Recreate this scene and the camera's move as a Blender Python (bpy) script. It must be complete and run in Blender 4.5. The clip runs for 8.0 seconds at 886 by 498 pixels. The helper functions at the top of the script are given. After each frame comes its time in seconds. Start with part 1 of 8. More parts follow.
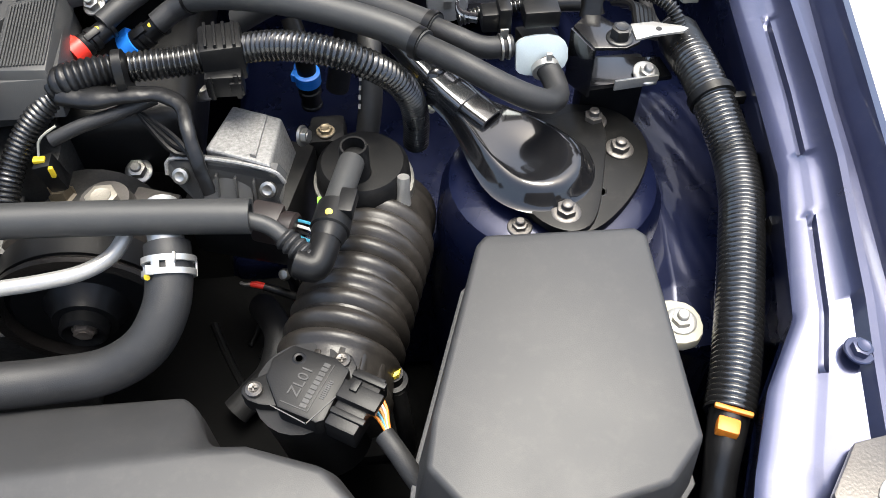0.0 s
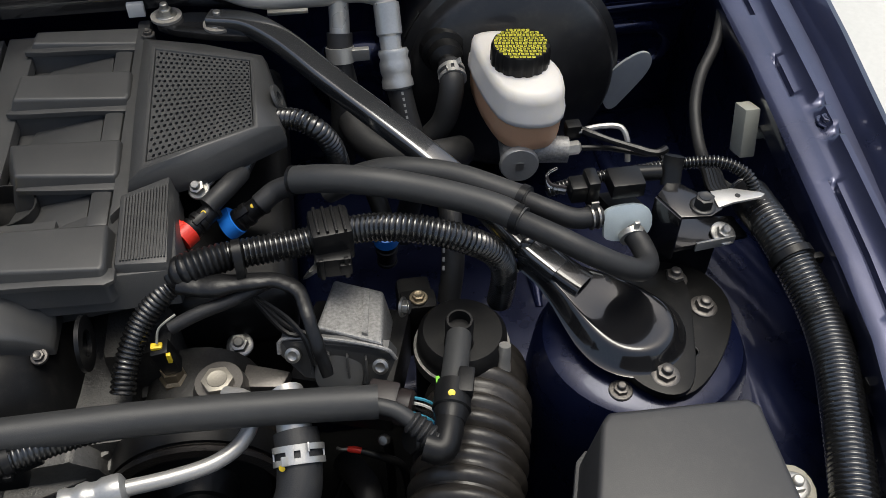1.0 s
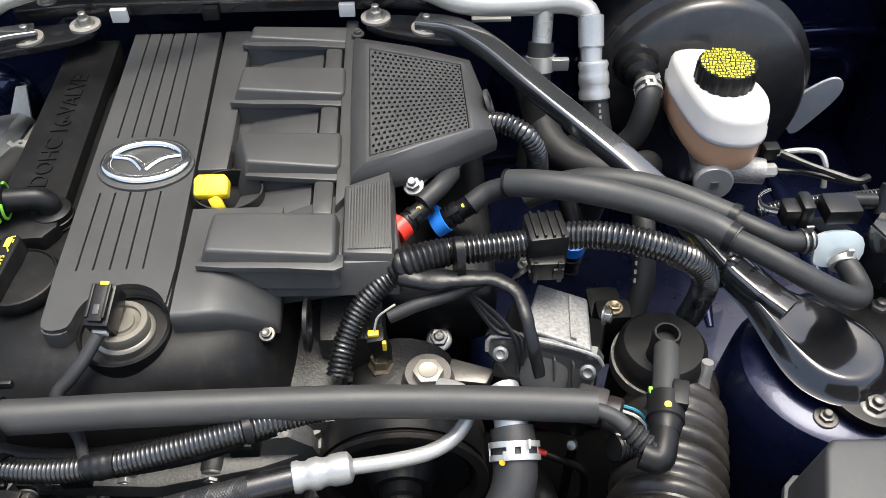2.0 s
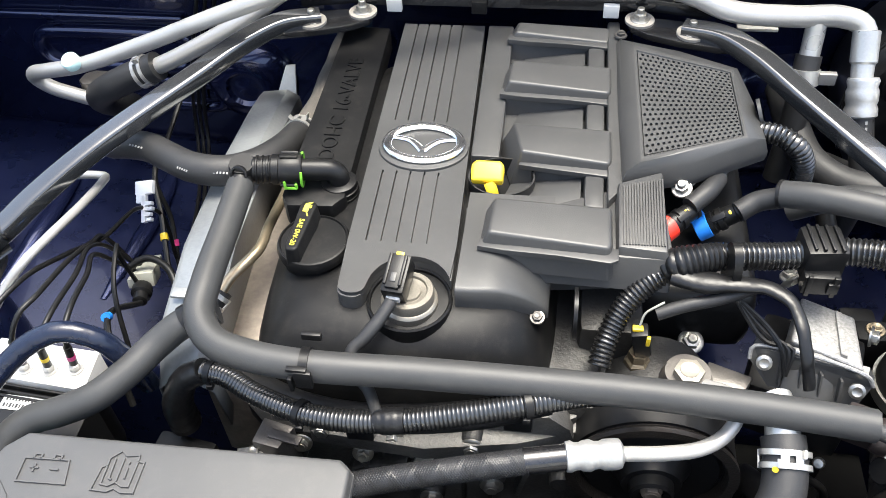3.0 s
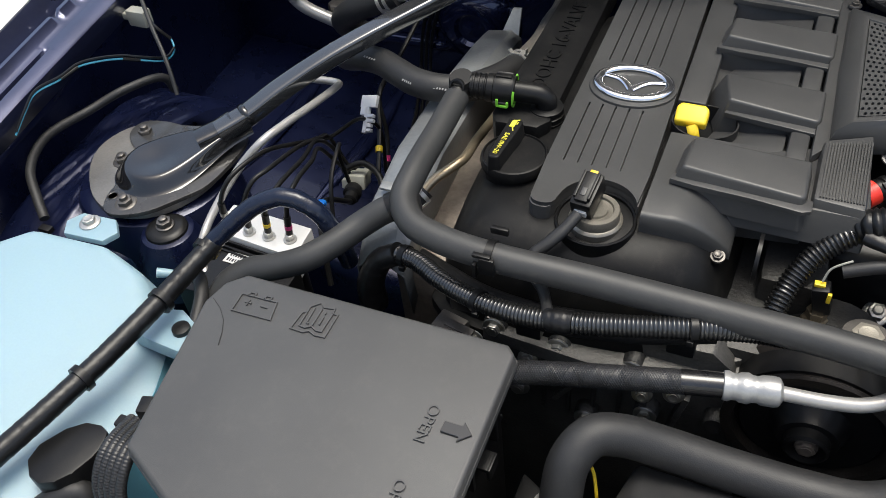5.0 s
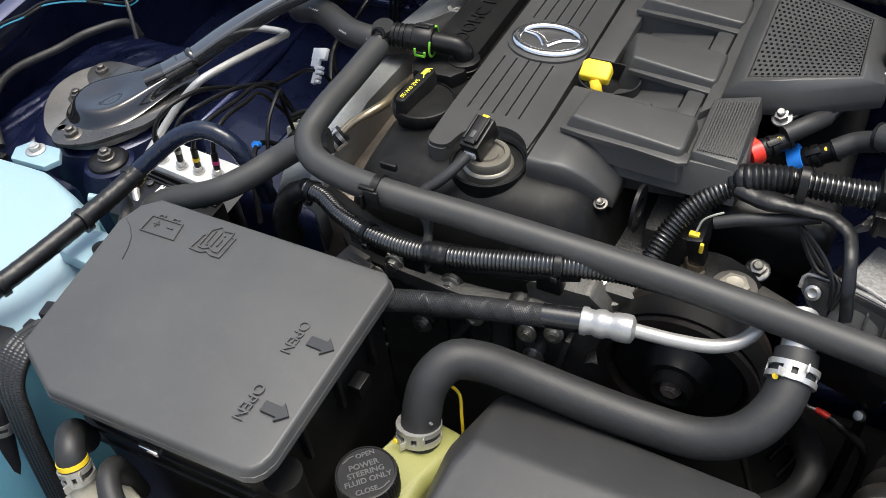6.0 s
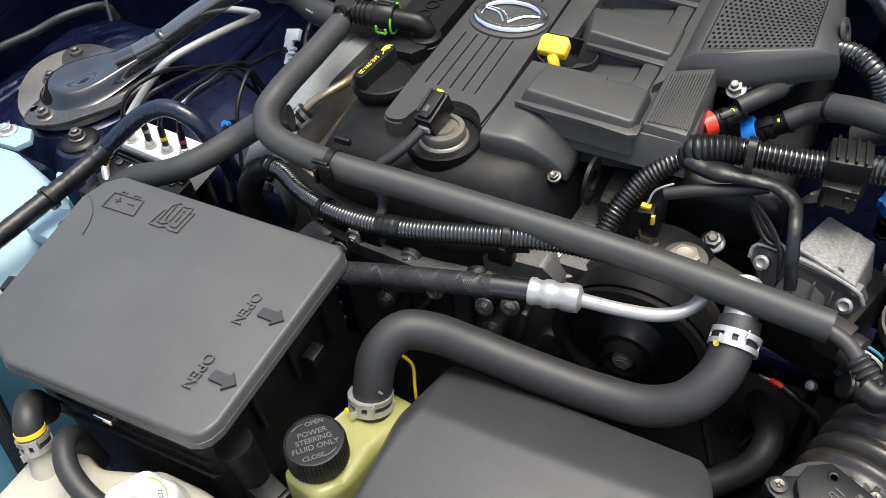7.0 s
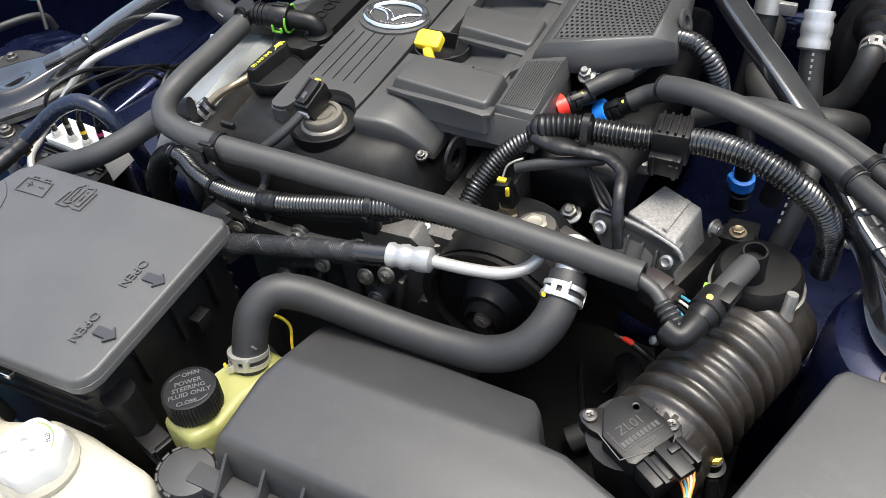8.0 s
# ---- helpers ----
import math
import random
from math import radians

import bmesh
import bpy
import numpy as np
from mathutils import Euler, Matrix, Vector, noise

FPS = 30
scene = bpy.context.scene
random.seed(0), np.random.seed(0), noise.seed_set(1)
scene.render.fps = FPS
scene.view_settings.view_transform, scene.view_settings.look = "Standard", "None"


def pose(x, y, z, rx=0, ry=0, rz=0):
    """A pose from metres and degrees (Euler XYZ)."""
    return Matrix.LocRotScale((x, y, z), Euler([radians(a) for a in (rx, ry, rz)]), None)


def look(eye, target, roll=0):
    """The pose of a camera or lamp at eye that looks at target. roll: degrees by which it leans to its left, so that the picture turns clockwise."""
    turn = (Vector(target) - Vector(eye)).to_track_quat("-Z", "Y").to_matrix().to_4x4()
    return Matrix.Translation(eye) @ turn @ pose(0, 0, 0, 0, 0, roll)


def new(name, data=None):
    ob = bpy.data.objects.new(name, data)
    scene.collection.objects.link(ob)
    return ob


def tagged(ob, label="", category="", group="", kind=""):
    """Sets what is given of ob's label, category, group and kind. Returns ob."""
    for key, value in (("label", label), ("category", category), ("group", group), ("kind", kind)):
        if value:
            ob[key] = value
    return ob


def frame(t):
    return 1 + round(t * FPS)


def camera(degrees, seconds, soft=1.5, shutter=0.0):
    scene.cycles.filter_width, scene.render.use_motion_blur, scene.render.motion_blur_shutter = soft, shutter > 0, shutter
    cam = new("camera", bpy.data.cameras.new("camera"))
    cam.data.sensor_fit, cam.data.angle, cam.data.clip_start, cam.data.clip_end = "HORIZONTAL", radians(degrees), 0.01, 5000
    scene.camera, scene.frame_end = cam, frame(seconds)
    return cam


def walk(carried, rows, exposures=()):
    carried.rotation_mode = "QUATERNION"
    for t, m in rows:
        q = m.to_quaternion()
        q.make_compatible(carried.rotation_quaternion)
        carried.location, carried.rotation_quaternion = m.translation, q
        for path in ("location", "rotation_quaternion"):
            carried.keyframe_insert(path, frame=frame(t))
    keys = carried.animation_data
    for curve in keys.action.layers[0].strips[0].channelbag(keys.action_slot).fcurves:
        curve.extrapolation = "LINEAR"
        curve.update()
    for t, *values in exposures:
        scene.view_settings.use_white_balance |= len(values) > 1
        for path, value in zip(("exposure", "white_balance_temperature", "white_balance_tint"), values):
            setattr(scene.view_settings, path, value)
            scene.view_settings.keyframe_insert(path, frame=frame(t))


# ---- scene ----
# ---- camera ----
cam = camera(54.9, 8.0, soft=0.6)
PATH = [
    (0, (0.361, 0.087, 1.234), (0.503, 1.302, -0.349), 0.5),
    (0.5, (0.328, 0.116, 1.273), (0.558, 1.414, -0.232), 0.4),
    (1, (0.27, 0.134, 1.293), (0.5, 1.481, -0.167), 0.7),
    (1.2, (0.251, 0.138, 1.297), (0.479, 1.493, -0.157), 1.2),
    (2.3, (0.137, 0.128, 1.301), (0.101, 1.512, -0.143), -1.6),
    (2.5, (0.116, 0.124, 1.304), (0.024, 1.501, -0.144), -2.4),
    (3, (0.064, 0.107, 1.314), (-0.184, 1.475, -0.124), -3.7),
    (3.5, (0.034, 0.092, 1.321), (-0.329, 1.45, -0.101), -4.3),
    (4, (0.016, 0.064, 1.312), (-0.429, 1.403, -0.105), -4.4),
    (4.2, (0.013, 0.051, 1.311), (-0.475, 1.38, -0.101), -4.9),
    (5.3, (0.129, 0.032, 1.298), (-0.573, 1.25, -0.124), -7.2),
    (5.5, (0.161, 0.032, 1.298), (-0.552, 1.242, -0.126), -7.0),
    (6, (0.208, 0.032, 1.286), (-0.533, 1.22, -0.142), -6.5),
    (6.5, (0.234, 0.038, 1.276), (-0.507, 1.201, -0.172), -7.0),
    (7, (0.255, 0.04, 1.278), (-0.506, 1.199, -0.164), -7.8),
    (7.5, (0.301, 0.041, 1.277), (-0.462, 1.211, -0.154), -8.0),
    (8, (0.388, 0.021, 1.287), (-0.389, 1.211, -0.119), -8.5),
]
EXPOSURE = [(0.0, 0.32), (0.5, -0.46), (1.0, -1.03), (1.2, -1.0), (2.3, 0.62), (2.5, 0.79), (3.0, 0.72), (3.5, 0.27), (4.2, -0.58), (5.3, -0.50), (6.0, -0.28), (7.0, -0.07), (8.0, 0.25)]
walk(cam, [(t, look(eye, target, roll)) for t, eye, target, roll in PATH], [(t, stops, 6420, 5.5) for t, stops in EXPOSURE])

# ---- world, sun and exposure ----
world = bpy.data.worlds.new("sky")
scene.world = world
world.use_nodes = True
wn = world.node_tree.nodes
sky = wn.new("ShaderNodeTexSky")
sky.sky_type = 'NISHITA'
sky.sun_disc = False
sky.sun_elevation = radians(80)
sky.sun_rotation = radians(40)
sky.air_density = 1.0
sky.ozone_density = 0.4
sky.dust_density = 6.0
wn["Background"].inputs["Strength"].default_value = 0.36
world.node_tree.links.new(sky.outputs["Color"], wn["Background"].inputs["Color"])

sun_data = bpy.data.lights.new("sun", 'SUN')
sun_data.energy = 2.7
sun_data.angle = radians(28)
sun_data.color = (1.0, 1.0, 0.955)
sun = new("sun", sun_data)
sun.matrix_world = look((0.25, 0.85, 2.6), (0.0, 0.5, 0.0))


# ---- materials ----
def mat(name, color, rough=0.5, metal=0.0, bump=0.15, bscale=900.0, var=0.18, vscale=18.0,
        coat=0.0, spec=0.5, dust=0.0, sub=0.0, trans=0.0, stretch=None, relief=0.0006):
    """Colour that varies at two scales, uneven gloss, fine relief and, where wanted, pale dust."""
    m = bpy.data.materials.new(name)
    m.use_nodes = True
    nt = m.node_tree
    n, l = nt.nodes, nt.links
    b = n["Principled BSDF"]
    tc = n.new("ShaderNodeTexCoord")
    src = tc.outputs["Object"]
    if stretch:
        mp = n.new("ShaderNodeMapping")
        mp.inputs["Scale"].default_value = stretch
        l.new(src, mp.inputs["Vector"])
        src = mp.outputs["Vector"]
    big = n.new("ShaderNodeTexNoise")
    big.inputs["Scale"].default_value = vscale
    big.inputs["Detail"].default_value = 5
    fine = n.new("ShaderNodeTexNoise")
    fine.inputs["Scale"].default_value = bscale
    fine.inputs["Detail"].default_value = 3
    l.new(src, big.inputs["Vector"])
    l.new(src, fine.inputs["Vector"])
    mixn = n.new("ShaderNodeMath")
    mixn.operation = 'MULTIPLY_ADD'
    l.new(fine.outputs["Fac"], mixn.inputs[0])
    mixn.inputs[1].default_value = 0.35
    l.new(big.outputs["Fac"], mixn.inputs[2])
    ramp = n.new("ShaderNodeValToRGB")
    lo, hi = ramp.color_ramp.elements
    lo.position, hi.position = 0.4, 0.95
    lo.color = (*[c * (1 - var) for c in color], 1)
    hi.color = (*[min(1.0, c * (1 + var)) for c in color], 1)
    l.new(mixn.outputs[0], ramp.inputs[0])
    col = ramp.outputs["Color"]
    if dust:
        spots = n.new("ShaderNodeTexNoise")
        spots.inputs["Scale"].default_value = 70
        spots.inputs["Detail"].default_value = 8
        spots.inputs["Roughness"].default_value = 0.75
        l.new(src, spots.inputs["Vector"])
        dr = n.new("ShaderNodeValToRGB")
        dr.color_ramp.elements[0].position = 0.5
        dr.color_ramp.elements[1].position = 0.8
        dr.color_ramp.elements[0].color = (0, 0, 0, 1)
        dr.color_ramp.elements[1].color = (dust, dust, dust, 1)
        l.new(spots.outputs["Fac"], dr.inputs[0])
        mx = n.new("ShaderNodeMix")
        mx.data_type = 'RGBA'
        l.new(dr.outputs["Color"], mx.inputs[0])
        l.new(col, mx.inputs[6])
        mx.inputs[7].default_value = (0.30, 0.27, 0.23, 1)
        col = mx.outputs[2]
    l.new(col, b.inputs["Base Color"])
    rr = n.new("ShaderNodeMapRange")
    rr.inputs["To Min"].default_value = max(0.02, rough - 0.10)
    rr.inputs["To Max"].default_value = min(1.0, rough + 0.12)
    l.new(big.outputs["Fac"], rr.inputs["Value"])
    l.new(rr.outputs["Result"], b.inputs["Roughness"])
    b.inputs["Metallic"].default_value = metal
    b.inputs["Specular IOR Level"].default_value = spec
    if coat:
        b.inputs["Coat Weight"].default_value = coat
        b.inputs["Coat Roughness"].default_value = 0.04
    if sub:
        b.inputs["Subsurface Weight"].default_value = sub
        b.inputs["Subsurface Radius"].default_value = (0.02, 0.018, 0.012)
        b.inputs["Subsurface Scale"].default_value = 0.5
    if trans:
        b.inputs["Transmission Weight"].default_value = trans
        b.inputs["IOR"].default_value = 1.35
    if bump:
        bp = n.new("ShaderNodeBump")
        bp.inputs["Strength"].default_value = bump
        bp.inputs["Distance"].default_value = relief
        l.new(fine.outputs["Fac"], bp.inputs["Height"])
        l.new(bp.outputs["Normal"], b.inputs["Normal"])
    return m


M = {
    "cover": mat("moulded_grey_black_plastic", (0.048, 0.048, 0.0475), 0.40, bump=0.16, bscale=1700, var=0.12, dust=0.05),
    # darkened plastic that stands in for shade in recesses and gaps
    "cover_shade": mat("shade_dark_moulded_plastic", (0.012, 0.012, 0.012), 0.5, bump=0.2, bscale=1500),
    "valve": mat("black_satin_plastic", (0.008, 0.0080, 0.0082), 0.42, spec=0.17, bump=0.10, bscale=1500, dust=0.05),
    "box": mat("grey_grained_plastic", (0.058, 0.058, 0.058), 0.44, bump=0.14, bscale=2000, var=0.10, dust=0.05),
    "black": mat("black_plastic", (0.007, 0.007, 0.0073), 0.36, spec=0.30, bump=0.12, dust=0.03),
    "black_gloss": mat("gloss_black_paint", (0.008, 0.008, 0.009), 0.22, spec=0.45, bump=0.05, coat=0.7, dust=0.05),
    "loom": mat("shiny_black_conduit", (0.008, 0.008, 0.008), 0.26, bump=0.08, bscale=500, spec=1.0, coat=0.25),
    "tape": mat("wrinkled_black_tape", (0.007, 0.007, 0.0075), 0.34, spec=0.4, bump=0.6, bscale=170, vscale=60, relief=0.0007),
    "rubber": mat("grey_black_rubber", (0.018, 0.018, 0.0185), 0.52, bump=0.22, bscale=1300, var=0.14, dust=0.05),
    "foam": mat("charcoal_foam_sleeve", (0.034, 0.0345, 0.0345), 0.50, bump=0.16, bscale=1500, var=0.12, dust=0.04),
    "bellows": mat("brownish_black_rubber", (0.021, 0.0185, 0.016), 0.33, spec=0.48, bump=0.25, bscale=500, var=0.35, dust=0.10),
    "braid": mat("black_braided_sleeve", (0.013, 0.013, 0.0135), 0.45, bump=0.6, bscale=900),
    "strand": mat("grey_black_braid_strand", (0.020, 0.020, 0.021), 0.35, bump=0.3, bscale=900),
    "satin": mat("satin_black_steel", (0.005, 0.005, 0.005), 0.34, spec=0.22, bump=0.06, bscale=900, var=0.25, dust=0.05),
    "booster": mat("satin_black_pressed_steel", (0.013, 0.013, 0.014), 0.32, bump=0.12, bscale=700, coat=0.25, dust=0.06),
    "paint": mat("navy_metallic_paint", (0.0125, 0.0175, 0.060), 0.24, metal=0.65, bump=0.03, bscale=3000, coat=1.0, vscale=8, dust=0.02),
    # darker copy of the navy paint: shade low in the bay put into colour
    "shaded_navy": mat("shaded_navy_paint", (0.0055, 0.0085, 0.032), 0.28, metal=0.35, spec=0.35, bump=0.15, bscale=300, vscale=40, coat=0.3, dust=0.02),
    # lighter copy of the navy: reflected sky is painted into the base colour
    "rail_paint": mat("navy_paint_with_sky_sheen", (0.044, 0.051, 0.104), 0.30, metal=0.65, spec=0.5, bump=0.03, bscale=2200, coat=1.0, vscale=12, dust=0.06),
    "alu": mat("cast_aluminium", (0.28, 0.276, 0.268), 0.46, metal=0.5, bump=0.7, bscale=1500, var=0.40, vscale=420, relief=0.0004),
    "alu_dark": mat("oily_cast_aluminium", (0.050, 0.049, 0.047), 0.5, metal=0.55, bump=0.8, bscale=380, var=0.4, vscale=30, dust=0.1),
    "alu_bright": mat("machined_aluminium", (0.42, 0.42, 0.41), 0.30, metal=0.55, bump=0.25, bscale=500, var=0.16),
    "abs": mat("pale_anodised_aluminium", (0.70, 0.70, 0.69), 0.4, metal=0.25, bump=0.1, bscale=700, var=0.06),
    "pipe": mat("bare_aluminium_pipe", (0.43, 0.42, 0.40), 0.36, metal=0.5, bump=0.15, bscale=600, var=0.12),
    "exhaust": mat("stained_beige_exhaust_shield", (0.20, 0.17, 0.14), 0.5, metal=0.4, bump=0.6, bscale=220, var=0.45, vscale=22, dust=0.15),
    "shield": mat("aluminised_heat_shield", (0.27, 0.28, 0.28), 0.42, metal=0.5, bump=0.4, bscale=260, var=0.22),
    "chrome": mat("chrome", (0.82, 0.82, 0.83), 0.16, metal=1.0, bump=0.0, var=0.04),
    "zinc": mat("zinc_plated_steel", (0.40, 0.39, 0.36), 0.32, metal=0.9, bump=0.25, bscale=900, var=0.25),
    "zinc_white": mat("pale_zinc_plate", (0.52, 0.51, 0.48), 0.34, metal=0.7, bump=0.2, var=0.18),
    "blued": mat("dark_steel_bolt", (0.06, 0.06, 0.06), 0.35, metal=0.8, bump=0.2),
    "brace": mat("dusty_black_steel", (0.040, 0.039, 0.038), 0.26, metal=0.2, coat=0.4, bump=0.2, bscale=500, var=0.25, dust=0.12),
    "flag": mat("translucent_pale_plastic", (0.30, 0.32, 0.34), 0.4, bump=0.2, bscale=90, var=0.15, sub=0.2),
    "nut": mat("brown_grey_steel_nut", (0.12, 0.112, 0.104), 0.38, metal=0.7, bump=0.3, bscale=600, var=0.3),
    "house": mat("dark_rendered_wall", (0.06, 0.055, 0.05), 0.85, bump=0.4, bscale=40, vscale=1.2, var=0.25),
    "valve_can": mat("stained_pale_metal", (0.27, 0.25, 0.21), 0.38, metal=0.55, bump=0.25, var=0.3),
    "taupe": mat("taupe_cloth_sleeve", (0.11, 0.10, 0.085), 0.7, bump=0.5, bscale=700, var=0.3),
    "alu_mid": mat("stained_cast_aluminium", (0.085, 0.083, 0.079), 0.48, metal=0.5, bump=0.8, bscale=380, var=0.45, vscale=25, dust=0.1),
    "airbox": mat("dark_grey_grained_plastic", (0.033, 0.033, 0.034), 0.46, bump=0.10, bscale=2000, var=0.12, dust=0.05),
    "worn_black": mat("worn_black_relief", (0.030, 0.030, 0.031), 0.35, bump=0.0, var=0.4, vscale=120),
    "smooth_grey": mat("smooth_grey_plastic", (0.030, 0.030, 0.031), 0.28, bump=0.03, var=0.06),
    "dome": mat("gloss_black_pressing", (0.009, 0.009, 0.010), 0.09, spec=0.5, bump=0.03, coat=0.7, dust=0.04),
    # black tube greyed and made metallic to imitate the bright sky it reflects
    "arm": mat("gloss_black_tube_with_sky_sheen", (0.085, 0.087, 0.090), 0.16, metal=0.7, bump=0.04, var=0.10, coat=1.0, dust=0.03),
    "cap_ink": mat("worn_grey_relief", (0.075, 0.075, 0.075), 0.5, bump=0.0, var=0.3),
    "plate": mat("pale_blue_zinc_plate", (0.58, 0.66, 0.69), 0.34, metal=0.35, bump=0.15, var=0.12),
    # dust on black steel; the grey base also holds reflected sky
    "dusty_plate": mat("dusty_black_plate_with_sky_sheen", (0.17, 0.163, 0.152), 0.38, metal=0.35, bump=0.4, bscale=350, var=0.3, coat=0.35, dust=0.25),
    "mount": mat("dull_grey_steel_plate", (0.30, 0.28, 0.25), 0.55, metal=0.3, bump=0.5, bscale=350, var=0.25, dust=0.15),
    "brass": mat("yellow_passivated_pipe", (0.34, 0.28, 0.19), 0.35, metal=0.8, bump=0.2, var=0.3),
    "rust": mat("rusty_brown_steel", (0.034, 0.029, 0.025), 0.40, metal=0.4, bump=0.6, bscale=500, var=0.4),
    "white": mat("white_plastic", (0.56, 0.56, 0.545), 0.4, bump=0.05, var=0.05),
    "clip_white": mat("bright_white_plastic", (0.80, 0.80, 0.80), 0.35, bump=0.03, var=0.03),
    "res": mat("milky_reservoir_plastic", (0.70, 0.665, 0.62), 0.38, bump=0.10, bscale=700, var=0.06, sub=0.35),
    "amber": mat("amber_fluid_behind_plastic", (0.72, 0.42, 0.25), 0.38, bump=0.10, bscale=700, var=0.08, sub=0.3),
    "cream": mat("cream_tank_plastic", (0.37, 0.35, 0.29), 0.42, bump=0.15, bscale=600, var=0.08, sub=0.3),
    "lime": mat("yellow_green_reservoir_plastic", (0.235, 0.235, 0.080), 0.38, bump=0.12, bscale=600, var=0.15, sub=0.3),
    "washer_top": mat("white_translucent_tank_plastic", (0.25, 0.37, 0.43), 0.42, bump=0.1, bscale=500, var=0.06, vscale=5, sub=0.35),
    "washer": mat("blue_fluid_behind_white_plastic", (0.19, 0.46, 0.59), 0.42, bump=0.1, bscale=500, var=0.10, vscale=5, sub=0.35),
    "yellow": mat("yellow_plastic", (0.85, 0.60, 0.03), 0.4, bump=0.05, var=0.06),
    "yellow_ink": mat("yellow_ink", (0.72, 0.66, 0.06), 0.6, bump=0.0, var=0.05),
    "white_ink": mat("pale_grey_ink", (0.26, 0.26, 0.25), 0.6, bump=0.0, var=0.1),
    "red": mat("red_plastic", (0.72, 0.035, 0.02), 0.4, bump=0.05, var=0.08),
    "blue": mat("bright_blue_plastic", (0.02, 0.20, 0.72), 0.4, bump=0.05, var=0.08),
    "green": mat("lime_green_clip_plastic", (0.22, 0.60, 0.05), 0.4, bump=0.05, var=0.08),
    "orange": mat("orange_plastic", (0.70, 0.22, 0.02), 0.45, bump=0.05, var=0.12),
    "cyan": mat("cyan_wire", (0.05, 0.26, 0.38), 0.4, bump=0.05, var=0.1),
    "teal_cap": mat("pale_teal_cap", (0.55, 0.78, 0.76), 0.4, bump=0.05, var=0.06),
    "wine": mat("dark_wine_red_connector", (0.018, 0.013, 0.0125), 0.45, bump=0.1),
    "wine_band": mat("magenta_paint_band", (0.45, 0.03, 0.16), 0.45, bump=0.05),
    "navy_tape": mat("blue_black_vinyl_tube", (0.007, 0.011, 0.026), 0.22, bump=0.6, bscale=160),
    "clear": mat("milky_translucent_connector", (0.34, 0.34, 0.29), 0.4, bump=0.05, var=0.1),
    "concrete": mat("pale_concrete", (0.60, 0.595, 0.56), 0.8, bump=0.5, bscale=60, vscale=1.5, var=0.12),
    # near black stands in for the deep shade below the engine
    "underbody": mat("shade_black_undertray", (0.004, 0.004, 0.004), 0.8, spec=0.1, bump=0.4, bscale=120),
}


# ---- shape helpers: every builder gives (vertices, faces) ----
def join(*geos):
    vs, fs = [], []
    for v, f in geos:
        k = len(vs)
        vs += [tuple(p) for p in v]
        fs += [tuple(i + k for i in q) for q in f]
    return vs, fs


def moved(geo, m):
    return [tuple(m @ Vector(p)) for p in geo[0]], geo[1]


def flip_x(geo):
    return [(-p[0], p[1], p[2]) for p in geo[0]], [tuple(reversed(f)) for f in geo[1]]


def place(at, axis=(0, 0, 1), spin=0.0):
    """A pose at a point, its z along axis, turned by spin degrees about it."""
    q = Vector(axis).normalized().to_track_quat('Z', 'Y')
    return Matrix.Translation(at) @ q.to_matrix().to_4x4() @ Matrix.Rotation(radians(spin), 4, 'Z')


def from_bm(bm):
    bm.verts.index_update()
    geo = [tuple(v.co) for v in bm.verts], [tuple(v.index for v in f.verts) for f in bm.faces]
    bm.free()
    return geo


def loft(loops, close=True, cap0=True, cap1=True):
    """Skin over loops with the same number of points."""
    n = len(loops[0])
    vs = [tuple(p) for lp in loops for p in lp]
    fs = []
    for i in range(len(loops) - 1):
        for j in range(n if close else n - 1):
            k = (j + 1) % n
            fs.append((i * n + j, i * n + k, (i + 1) * n + k, (i + 1) * n + j))
    if cap0:
        fs.append(tuple(range(n - 1, -1, -1)))
    if cap1:
        e = (len(loops) - 1) * n
        fs.append(tuple(e + j for j in range(n)))
    return vs, fs


def prism(poly, z0, z1, bevel=0.002, top=None, seg=2):
    """A block over a plan outline, narrowing to the outline top, with rounded edges."""
    bm = bmesh.new()
    lo = [bm.verts.new((p[0], p[1], z0)) for p in poly]
    hi = [bm.verts.new((p[0], p[1], p[2] if len(p) > 2 else z1)) for p in (top or [q[:2] for q in poly])]
    n = len(poly)
    bm.faces.new(list(reversed(lo)))
    bm.faces.new(hi)
    for i in range(n):
        bm.faces.new((lo[i], lo[(i + 1) % n], hi[(i + 1) % n], hi[i]))
    bmesh.ops.recalc_face_normals(bm, faces=bm.faces)
    if bevel:
        es = [e for e in bm.edges if not (e.verts[0] in lo and e.verts[1] in lo) and e.calc_face_angle(0) > 0.3]
        bmesh.ops.bevel(bm, geom=es, offset=bevel, segments=seg, profile=0.6, affect='EDGES', clamp_overlap=True)
    return from_bm(bm)


def rbox(size, bevel=0.001, m=None, seg=2):
    """A box with rounded edges, centred on its own origin."""
    bm = bmesh.new()
    bmesh.ops.create_cube(bm, size=1.0, matrix=Matrix.Diagonal((*size, 1)))
    if bevel:
        bmesh.ops.bevel(bm, geom=list(bm.edges), offset=bevel, segments=seg, profile=0.6, affect='EDGES', clamp_overlap=True)
    g = from_bm(bm)
    return moved(g, m) if m else g


def lathe(profile, seg=20, m=None):
    """A profile of (radius, height) turned round z."""
    loops = [[(r * math.cos(2 * math.pi * j / seg), r * math.sin(2 * math.pi * j / seg), z) for j in range(seg)] for r, z in profile]
    g = loft(loops)
    return moved(g, m) if m else g


